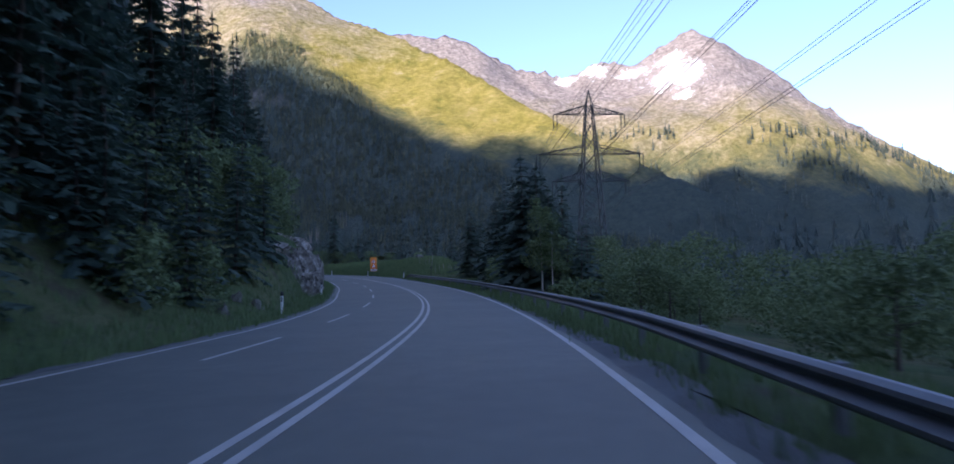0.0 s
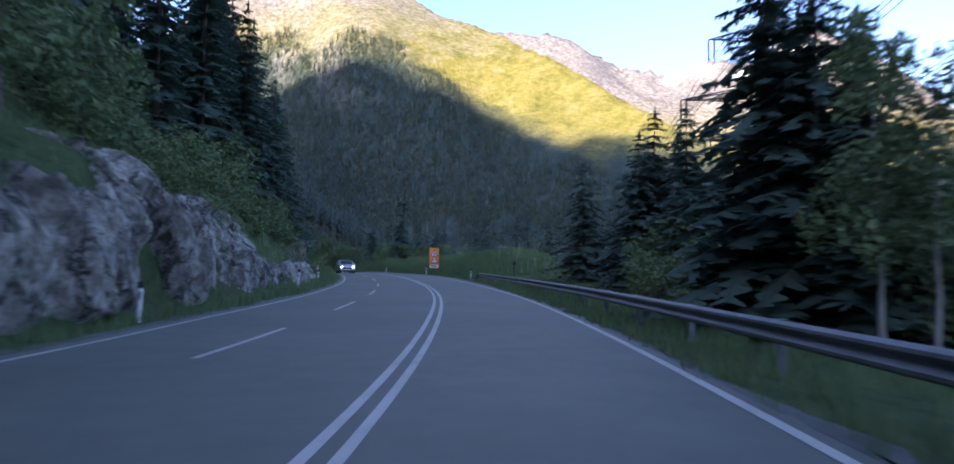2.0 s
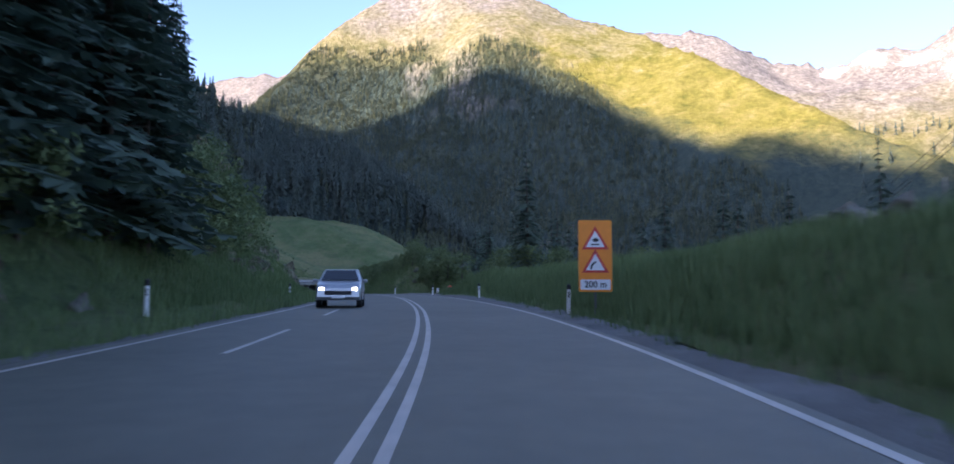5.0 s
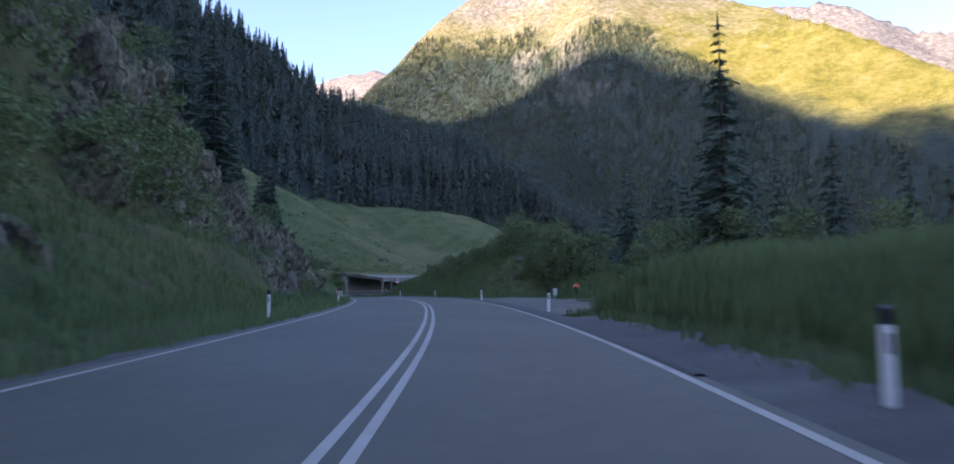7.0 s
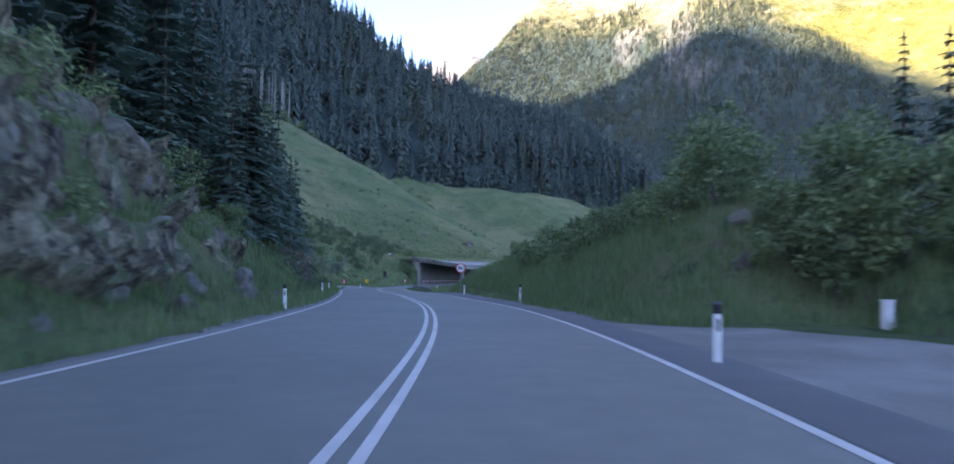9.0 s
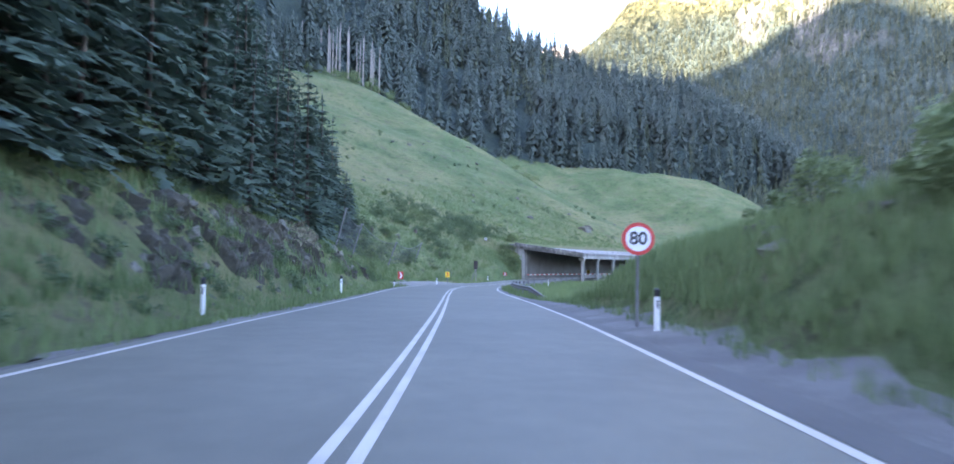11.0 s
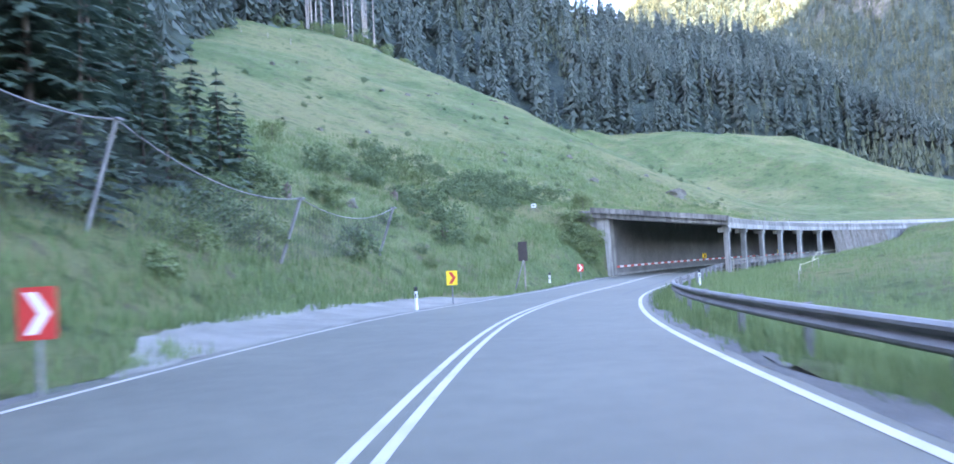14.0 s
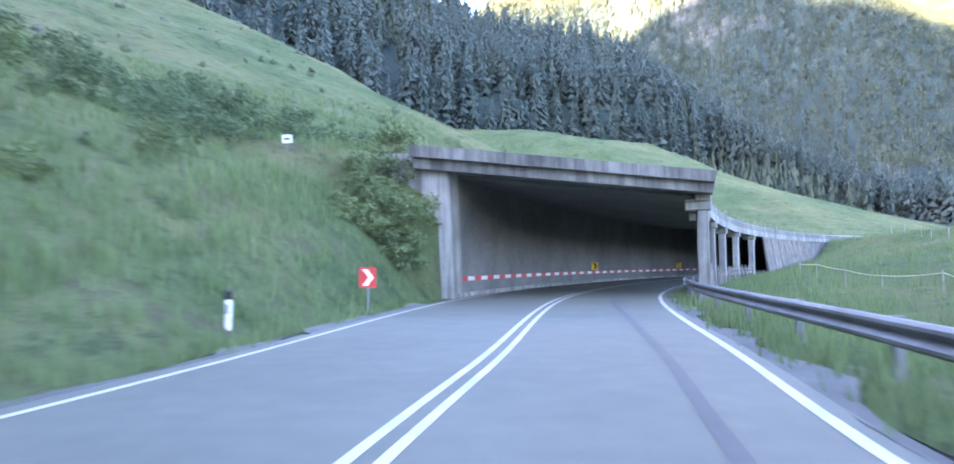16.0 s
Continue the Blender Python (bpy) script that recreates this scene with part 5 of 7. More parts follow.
def woods(name, places, material, label, tiers=10, arms=7, slim=1.0):
    """Conifers as stems with tiers of drooping boughs, each bough a ragged wedge that hangs from the stem."""
    g = np.random.default_rng(len(places))
    at = np.array(places, float)
    n = len(at)
    high = at[:, 3]
    wide = high * g.uniform(0.12, 0.19, n) * slim
    turn = g.uniform(0, 6.3, n)
    k = np.arange(tiers + 1)
    lean = g.normal(0, 0.012, (n, 2)) * high[:, None]
    f = 0.07 + 0.93 * k / tiers
    axis = np.empty((n, tiers + 1, 3))
    axis[..., 0] = at[:, 0, None] + lean[:, 0, None] * f
    axis[..., 1] = at[:, 1, None] + lean[:, 1, None] * f
    axis[..., 2] = at[:, 2, None] + high[:, None] * f
    shape = (n, tiers, arms)
    a = turn[:, None, None] + 2.4 * np.arange(tiers)[None, :, None] + np.arange(arms) * 2 * math.pi / arms + g.normal(0, 0.2, shape)
    taper = (1 - np.arange(tiers) / tiers) ** 0.85
    r = wide[:, None, None] * (taper[None, :, None] + 0.05) * g.uniform(0.55, 1.25, shape)
    half = math.pi / arms * g.uniform(0.45, 0.9, shape)
    fall = r * g.uniform(0.1, 0.5, shape)
    tips, out = np.empty((n, tiers, arms, 2, 3)), np.empty((n, tiers, arms, 2, 3))
    for side, sign in ((0, -1), (1, 1)):
        rr = r * g.uniform(0.62, 1.0, shape)
        out[..., side, 0], out[..., side, 1], out[..., side, 2] = np.cos(a + sign * half), np.sin(a + sign * half), 0.75
        tips[..., side, 0] = axis[:, :-1, None, 0] + rr * np.cos(a + sign * half)
        tips[..., side, 1] = axis[:, :-1, None, 1] + rr * np.sin(a + sign * half)
        tips[..., side, 2] = axis[:, :-1, None, 2] - fall + 0.12 * r * g.normal(0, 1, shape)
    verts = np.vstack([axis.reshape(-1, 3), tips.reshape(-1, 3)])
    normals = np.vstack([np.tile((0.0, 0.0, 1.0), (n * (tiers + 1), 1)), out.reshape(-1, 3) / 1.25])
    stem = np.arange(n * (tiers + 1)).reshape(n, tiers + 1)
    tip = n * (tiers + 1) + np.arange(n * tiers * arms * 2).reshape(n, tiers, arms, 2)
    boughs = np.stack([np.broadcast_to(stem[:, 1:, None], shape), tip[..., 0], tip[..., 1]], -1).reshape(-1, 3)
    links_ = np.stack([stem[:, :-1], stem[:, 1:], tip[:, :, 0, 0]], -1).reshape(-1, 3)
    return tagged(new(name, quick_mesh(name, verts, np.vstack([boughs, links_]), material, normals)), label, "woods", kind="stuff")


# the steep bank behind the foremost trees
places = []
for _ in range(4300):
    s, o = rng.uniform(-40, 400), -rng.uniform(26, 130)
    if wooded(s, o) and not (284 < s < 342 and o > -46):
        x, y = spot(s, o)
        places.append((x, y, land(s, o) - 1, rng.uniform(8, 17) if rng.random() < 0.8 else rng.uniform(15, 20)))
for _ in range(900):
    s, o = rng.uniform(300, 580), -rng.uniform(60, 131)
    if -o > keyed(((300, 56), (330, 92), (400, 122), (440, 130), (580, 140)), s):
        x, y = spot(s, o)
        places.append((x, y, land(s, o) - 1, rng.uniform(13, 21)))
woods("spruce_woods", places, HAZED_NEEDLE, "dense spruce woods on the steep slope above the road", 9, 7, 1.25)


def scatter(n, x0, x1, y0, y1, lo, hi, h0, h1, test=None):
    xs, ys = np.array([rng.uniform(x0, x1) for _ in range(n)]), np.array([rng.uniform(y0, y1) for _ in range(n)])
    gx, gy, gz = WIDE
    i, j = np.searchsorted(gx, xs) - 1, np.searchsorted(gy, ys) - 1
    u, v = (xs - gx[i]) / (gx[i + 1] - gx[i]), (ys - gy[j]) / (gy[j + 1] - gy[j])
    zs = (1 - v) * ((1 - u) * gz[j, i] + u * gz[j, i + 1]) + v * ((1 - u) * gz[j + 1, i] + u * gz[j + 1, i + 1])
    return [(x, y, z - 1, rng.uniform(h0, h1)) for x, y, z in zip(xs, ys, zs) if lo < z < hi and (test is None or test(x, y, z))]


def clear_of_road(x, y, z):
    k = int(np.argmin(np.hypot(CURVE[:, 0] - x, CURVE[:, 1] - y)))
    w = CURVE[min(k + 1, len(CURVE) - 1)] - CURVE[max(k - 1, 0)]
    o = ((x - CURVE[k, 0]) * w[1] - (y - CURVE[k, 1]) * w[0]) / np.hypot(w[0], w[1])
    along = ((x - CURVE[k, 0]) * w[0] + (y - CURVE[k, 1]) * w[1]) / np.hypot(w[0], w[1])
    return o < -128 or o > 66 or along > 108


woods("spruce_woods", scatter(5200, -300, 260, 380, 760, -7, 240, 14, 22, clear_of_road), HAZED_NEEDLE, "dense spruce woods on the spur behind the meadow", 12, 8, 1.25)
woods("spruce_woods", scatter(2600, -20, 170, 500, 690, -5, 120, 12, 19, clear_of_road), HAZED_NEEDLE, "dense spruce woods behind the far meadow", 11, 8, 1.25)
def tree_line(x):
    """Height up to which woods grow on the sunlit mountain; lower on its right-hand arm."""
    return 440 - 1.5 * max(x - 300, 0)


def thick(x, y, z):
    bare_strip = 150 < x < 300 and -16 < y - (808 + 0.29 * x) < 9
    return not bare_strip and fbm(x, y, 90, 5) > -0.5 + 1.3 * max(z - tree_line(x) + 90, 0) / 90


woods("mountain_woods", scatter(50000, -300, 760, 560, 1400, -7, 460, 7, 12, thick), HAZED_SLOPE_NEEDLE, "dark conifer woods on the mountain's lower slopes", 3, 4, 1.25)
woods("mountain_woods", scatter(3800, 500, 1500, 500, 1250, -7, 230, 13, 22, lambda x, y, z: x > 0.5 * y + 150 and fbm(x, y, 160, 4) > 0.02), HAZED_NEEDLE, "conifer woods on the far mountain's foot", 4, 5, 1.2)
woods("valley_woods", [p for p in scatter(2600, 60, 700, 60, 700, -9, 60, 9, 19, lambda x, y, z: clear_of_road(x, y, z) and fbm(x, y, 70, 3) > -0.25)], HAZED_NEEDLE, "conifers on the valley floor", 9, 6)

# tall bare stems at the meadow's upper edge
bare = base("bare_stems", pose(0, 0, 0), "pale bare conifer stems at the wood's edge", "tree stems", kind="stuff")
for _ in range(26):
    s, o = rng.uniform(396, 415), -rng.uniform(122, 131)
    p = on_land(s, o, 0.5)
    h = rng.uniform(13, 19)
    bm = bmesh.new()
    tube(bm, (0, 0, 0), (rng.uniform(-0.3, 0.3), 0, h), 0.28, 0.1, 6)
    st = part("stem", bm, PALE_BARK, bare)
    st.location = p

# the row of pale stems behind the clearing on the shaded mountain side
row = base("bare_stems", pose(0, 0, 0), "pale bare stems behind a clearing on the mountain", "tree stems", kind="stuff")
for x, y, z, h in scatter(420, 185, 290, 858, 905, 0, 400, 14, 19, lambda x, y, z: -2 < y - (815 + 0.29 * x) < 9)[:34]:
    bm = bmesh.new()
    tube(bm, (0, 0, 0), (rng.uniform(-0.3, 0.3), 0, h), 0.32, 0.12, 5)
    part("stem", bm, PALE_BARK, row).location = (x, y, z)

# ---- rocks ----
def rock_mesh(seed, flat=0.7, cuts=13):
    r = random.Random(seed)
    bm = bmesh.new()
    bmesh.ops.create_icosphere(bm, subdivisions=3, radius=1)
    planes = [(Vector((r.gauss(0, 1), r.gauss(0, 1), r.gauss(0, 0.8))).normalized(), r.uniform(0.5, 0.85)) for _ in range(cuts)]
    for v in bm.verts:
        p = v.co.copy()
        for n, d in planes:
            over = p.dot(n) - d
            if over > 0:
                p -= n * over * 0.94
        k = noise.fractal(p * 1.7 + Vector((seed, 0, 0)), 0.8, 2.1, 5)
        step = noise.cell(p * 2.3 + Vector((0, seed, 0)))
        p *= 1 + 0.16 * k + 0.09 * step
        v.co = (p.x, p.y * flat, p.z)
    return bm_mesh("rock", bm, ROCK)


ROCKS = [rock_mesh(11 + 7 * k, 0.75) for k in range(8)]


def rock(s, o, size, high=1.0, lift=0.0, group="rocks of the left bank", label="grey weathered rock jutting from the bank", turn=None):
    x, y = spot(s, o)
    ob = new("rock", rng.choice(ROCKS))
    a = radians(heading(s)) + (rng.uniform(-0.7, 0.7) if turn is None else turn) + math.pi / 2
    ob.matrix_basis = Matrix.LocRotScale((x, y, land(s, o) + lift), Euler((rng.uniform(-0.3, 0.3), rng.uniform(-0.25, 0.25), a)), (size, size, size * high))
    return tagged(ob, label, "rock", group)


def outcrop(s0, s1, step, o0, o1, rows, size, high, chance):
    for s in np.arange(s0, s1, step):
        for k in range(rows):
            if rng.random() < chance:
                o = o0 + (o1 - o0) * (k + rng.uniform(-0.3, 0.3)) / max(rows - 1, 1)
                rock(s + rng.uniform(-0.6, 0.6) * step, o, size * rng.uniform(0.65, 1.25), high * rng.uniform(0.8, 1.35), -0.25 * size)


outcrop(30, 40, 2.0, -7.4, -8.8, 2, 0.55, 1.0, 0.8)
outcrop(43, 63, 2.6, -8.0, -9.0, 1, 0.6, 0.9, 0.5)
outcrop(98, 114, 2.6, -8.2, -12.5, 3, 0.8, 1.0, 0.4)
outcrop(140, 156, 2.6, -9.5, -12, 2, 0.6, 0.8, 0.35)
outcrop(174, 217, 2.6, -7.4, -14.5, 4, 1.0, 0.85, 0.42)
outcrop(243, 284, 2.8, -9.5, -13.0, 3, 0.6, 0.7, 0.3)
outcrop(176, 217, 1.5, -6.9, -11.5, 3, 0.62, 0.9, 0.4)
outcrop(240, 290, 1.7, -6.4, -8.8, 3, 0.26, 0.7, 0.5)


def rock_face(s0, s1, d0, d1, amp, bias, label, grain=1.5, step=0.19, material=CRAG, knots=0.0, shelf=0.0):
    """Bare fractured rock standing out of the bank between two distances from the road's middle."""
    ss, raw = np.arange(s0, s1, step), np.linspace(d0, d1, 400)
    rise = np.array([lie(LEFT_LAND, (s0 + s1) / 2, d) for d in raw])
    run = np.r_[0, np.cumsum(np.hypot(np.diff(raw), np.diff(rise)))]
    ds = np.interp(np.arange(0, run[-1], step * 0.85), run, raw)
    v, f = [], []
    for s in ss:
        p, w = road_at(s)
        for d in ds:
            x, y = spot(s, -d)
            z = land(s, -d)
            q = Vector((x, y, z)) / grain
            q = q + 0.16 * Vector((noise.noise(q * 1.3), noise.noise(q * 1.3 + Vector((9, 0, 0))), noise.noise(q * 1.3 + Vector((0, 9, 0)))))
            j1 = Vector((q.x * 0.8 + q.y * 0.5 + q.z * 0.25, q.y * 0.9 - q.x * 0.45, q.z * 0.5 - q.x * 0.3 + q.y * 0.15))
            j2 = Vector((q.x * 1.9 - q.y * 1.2 + q.z * 0.5, q.y * 1.7 + q.x * 1.1, q.z * 1.5 + q.y * 0.5))
            edge = min((s - s0) / 2.5, (s1 - s) / 2.5, (d - d0) / 0.7, (d1 - d) / 1.8, 1.0)
            n = bias + 0.85 * noise.cell(j1 + Vector((5.3, 1.7, 8.1))) + 0.36 * noise.cell(j2) + 0.10 * noise.cell(j2 * 2.3) + 0.4 * noise.cell(Vector((q.x * 0.2, q.y * 0.2 + q.x * 0.1, q.z * 0.95 + q.x * 0.12))) + 0.55 * noise.fractal(q * 0.45, 0.9, 2.0, 5) + knots * noise.fractal(q * 0.21 + Vector((3.1, 7.7, 1.9)), 0.9, 2.0, 3) + 0.06 * noise.fractal(q * 3.0, 0.9, 2.0, 3) - 1.4 * (1 - edge)
            if shelf:
                lip = step_phase(s, d)
                n += shelf * (min(max((lip - 0.36) / 0.18, 0), 1) * 1.35 - 0.8)
            push = amp * n
            v.append((x + w[1] * push * 0.75, y - w[0] * push * 0.75, z + push * 0.55))
    k = len(ds)
    for i in range(len(ss) - 1):
        for j in range(k - 1):
            a = i * k + j
            f.append((a, a + k, a + k + 1, a + 1))
    return tagged(new("rock_outcrop", mesh_of("rock_outcrop", v, f, material)), label, "rock", "rock outcrops of the left bank")


rock_face(46, 65, 6.6, 9.6, 0.74, 0.45, "pale grey fractured rock face beside the verge", 2.7, 0.15, PALE_CRAG)
rock_face(62, 79, 6.9, 12.0, 0.55, 0.18, "grey sloping rock slabs among grass on the bank", 1.8, 0.17, PALE_CRAG)
rock_face(88, 116, 7.0, 15.5, 0.95, -0.45, "dark grey rock ledges among bushes", 2.0, 0.2, CRAG, 0.6, 0.8)
rock_face(138, 157, 8.4, 13.5, 0.7, -0.1, "dark rock ledges in the grassy bank", 1.3)
rock_face(164, 196, 12.0, 20.5, 1.4, -0.4, "high grey cliff of fractured rock", 3.0, 0.22, CRAG, 0.9, 0.8)
rock_face(174, 219, 6.4, 18.0, 1.05, -0.62, "steep broken rock slope with grassy ledges", 2.2, 0.18, CRAG, 0.8, 1.25)
rock_face(236, 268, 6.5, 10.8, 0.42, 0.0, "bare brown earth and scree on the bank", 1.0, 0.16, EARTH)
rock_face(268, 287, 6.4, 9.6, 0.55, -0.12, "bare earth and rock ledges in the grassy bank", 1.3, 0.18, EARTH)
rock_face(261, 270, 7.5, 10.6, 0.9, 0.3, "grey layered rock ledge in the grassy bank", 1.3, 0.12, CRAG)
for s, o, z in ((252, -8.6, 0.5), (264.2, -9.2, 0.6), (246, -8.0, 0.5), (279.5, -8.4, 0.7), (258, -7.8, 0.4), (262, -7.4, 0.45), (278, -7.4, 0.55)):
    rock(s, o, z, 0.9)
rock(396.5, -18.6, 2.2, 0.6, -0.3, "rocks of the meadow", "pale boulder in the meadow")
rock(399, -19.6, 1.6, 0.6, -0.3, "rocks of the meadow", "pale boulder in the meadow")
for _ in range(34):
    s, o = rng.uniform(300, 420), -rng.uniform(14, 80)
    rock(s, o, rng.uniform(0.3, 0.9), 0.6, -0.1, "rocks of the meadow", "grey stone lying in the meadow")
for s, o, z in ((113, 10.8, 0.9), (116, 11.3, 1.1), (118, 11.6, 0.8)):
    rock(s, o, z, 0.45, 0.3, "rocks of the knoll", "pale flat rock on top of the grassy knoll")
for s, o in ((237, 7.4), (239, 8.0), (235, 8.6), (241, 8.4), (202, 9.6), (204, 10.2)):
    rock(s, o, rng.uniform(0.4, 0.7), 0.8, -0.1, "rocks of the mound", "grey rock showing through the grass of the mound")

# the low dry-stone wall at the foot of the left bank
WALL_STONES = [me.copy() for me in ROCKS[:5]]
for me in WALL_STONES:
    me.materials[0] = WALL_STONE
wall = base("stone_wall", Matrix.Translation(on_land(87, -7.6)), "low dry-stone wall of grey boulders at the bank's foot", "wall")
wall_from = wall.matrix_basis.inverted()
for row in range(3):
    for k in range(15 - row):
        s, o = 79.8 + 0.86 * k + 0.4 * row + rng.uniform(-0.15, 0.15), -7.15 - 0.28 * row
        x, y = spot(s, o)
        st = part("stone", rng.choice(WALL_STONES), None, wall)
        st.matrix_basis = wall_from @ Matrix.LocRotScale((x, y, road_at(s)[0][2] + 0.28 + 0.38 * row + rng.uniform(-0.08, 0.08)), Euler((rng.uniform(-0.2, 0.2), rng.uniform(-0.2, 0.2), radians(heading(s) + 90) + rng.uniform(-0.2, 0.2))), (rng.uniform(0.42, 0.68), rng.uniform(0.45, 0.58), rng.uniform(0.25, 0.38)))

# ---- grass along the verges and on the banks ----
def grass(name, places, label, blades=7, tall=0.35):
    v, f = [], []
    for s, o in places:
        x, y = spot(s, o)
        z = land(s, o) - 0.04
        for _ in range(blades):
            a, h, lean = rng.uniform(0, 6.3), tall * rng.uniform(0.5, 1.4), rng.uniform(0.05, 0.3)
            w = 0.014 + 0.03 * h * rng.random()
            px, py = x + rng.gauss(0, 0.12), y + rng.gauss(0, 0.12)
            c, d = math.cos(a), math.sin(a)
            n = len(v)
            v += [(px - d * w, py + c * w, z), (px + d * w, py - c * w, z), (px + c * lean * h * 1.4, py + d * lean * h * 1.4, z + h)]
            f.append((n, n + 1, n + 2))
    return tagged(new(name, mesh_of(name, v, f, BLADE)), label, "grass", kind="stuff")


def tufts(n, s0, s1, near, far, side):
    out = []
    for _ in range(n):
        s = rng.uniform(s0, s1)
        edge = keyed(LEFT_EDGE, s) + 0.5 if side < 0 else keyed(RIGHT_EDGE, s) + keyed(((-60, 0.5), (12, 0.5), (30, 0.3), (75, 0.3), (90, 0.55), (104, 0.8), (126, 0.8), (150, 1.3), (262, 1.2), (268, 0.5), (345, 0.45)), s)
        d = edge + near + (far - near) * rng.random() ** 1.4
        out.append((s, side * d))
    return out


def bare_bank(q):
    """Whether grass grows at the place: it is thin on the bare earth bank."""
    return not (236 < q[0] < 286 and 6.5 < -q[1] < 9.6) or rng.random() < 0.22


no_gravel_r = lambda q: not (164 < q[0] < 199 and q[1] < 11.5)
no_gravel_l = lambda q: not (294 < q[0] < 318 and q[1] > -7.8)
grass("grass", [q for q in tufts(11000, -25, 343, 0.0, 5.0, -1) if no_gravel_l(q) and bare_bank(q)], "uncut grass on the verge along the road", 7, 0.32)
grass("grass", [q for q in tufts(11000, -10, 345, 0.0, 6.0, 1) if no_gravel_r(q)], "uncut grass on the verge along the road", 7, 0.30)
grass("grass", [q for q in tufts(9000, 96, 165, 1.0, 12.0, 1) if no_gravel_r(q)], "tall meadow grass on the right-hand bank", 8, 0.5)
grass("grass", [q for q in tufts(13000, 118, 292, 2.0, 13.0, -1) if bare_bank(q) and not 172 < q[0] < 218 or step_phase(q[0], -q[1]) < 0.5], "tall grass on the ledges of the left bank", 7, 0.42)
grass("grass", [(rng.uniform(172, 200), rng.uniform(11.2, 19)) for _ in range(2200)], "uncut grass behind the lay-by", 8, 0.4)
grass("grass", [q for q in tufts(9000, 198, 300, 1.0, 13.0, 1)], "tall meadow grass on the mound", 8, 0.45)
grass("grass", [q for q in tufts(14000, 280, 400, 2.5, 34.0, -1) if q[0] < 344 or q[1] < -8], "meadow grass on the slope above the road", 7, 0.45)
grass("grass", [q for q in tufts(6000, 290, 420, 2.0, 30.0, 1)], "meadow grass beside the gallery", 7, 0.4)

# ---- gravel beside the asphalt ----
def patch(name, s0, s1, inner, outer, lift, material, label, step=1.0, cols=8):
    n = int((s1 - s0) / step) + 1
    v, f = [], []
    for s in np.linspace(s0, s1, n):
        for k in range(cols + 1):
            o = inner(s) + (outer(s) - inner(s)) * k / cols
            if 0 < k < cols:
                o += 0.12 * fbm(s, o, 0.9, 3)
            elif k == cols:
                o += 0.5 * fbm(s, 3, 1.6, 3)
            x, y = spot(s, o)
            z = road_at(s)[0][2] - 0.004 if k == 0 else max(land(s, o) + lift, road_at(s)[0][2] - 0.05)
            v.append((x, y, z + 0.015 * fbm(x, y, 0.7, 3)))
    for i in range(n - 1):
        for k in range(cols):
            a = i * (cols + 1) + k
            f.append((a, a + 1, a + cols + 2, a + cols + 1))
    return tagged(new(name, mesh_of(name, v, f, material, True)), label, "gravel", kind="structure")


for s0, s1 in ((-55, 160.5), (198.5, 345)):
    patch("shoulder", s0, s1, lambda s: keyed(RIGHT_EDGE, s) + 0.2, lambda s: keyed(RIGHT_EDGE, s) + keyed(((-60, 0.7), (12, 0.7), (30, 0.34), (75, 0.36), (90, 0.7), (104, 1.0), (126, 1.0), (150, 1.6), (164, 1.3), (196, 1.3), (212, 1.1), (232, 1.7), (256, 1.75), (263, 0.6), (345, 0.42)), s), 0.06, GRAVEL, "grey gravel shoulder beside the asphalt", 1.2, 4)
patch("shoulder", -55, 342, lambda s: -keyed(LEFT_EDGE, s) - 0.3, lambda s: -keyed(LEFT_EDGE, s) - 0.6, 0.06, GRAVEL, "grey gravel shoulder beside the asphalt", 1.2, 3)
patch("layby", 163, 199, lambda s: keyed(RIGHT_EDGE, s) + 0.2, lambda s: keyed(((163, 4.4), (165, 6.2), (168, 11), (172, 15), (177, 13), (182, 10.8), (192, 9.8), (196, 7.5), (199, 5.2)), s), 0.05, PALE_GRAVEL, "pale gravel lay-by beside the road", 0.8, 14)
patch("turnout", 290, 319, lambda s: -keyed(LEFT_EDGE, s) - 0.3, lambda s: -keyed(((290, 4.9), (294, 6.6), (299, 8.0), (306, 8.2), (312, 7.4), (316, 6.2), (319, 4.6)), s), 0.07, TURNOUT_GRAVEL, "pale gravel turnout beside the road", 0.8, 10)


# ---- guard rails ----
BEAM = ((0.0, -0.155), (0.03, -0.150), (0.075, -0.115), (0.08, -0.075), (0.03, -0.035), (0.0, -0.012), (0.0, 0.012), (0.03, 0.035), (0.08, 0.075), (0.075, 0.115), (0.03, 0.150), (0.0, 0.155))


RAIL_DIP = ((-60, -0.18), (4, -0.17), (14, -0.04), (24, 0.0), (480, 0.0))


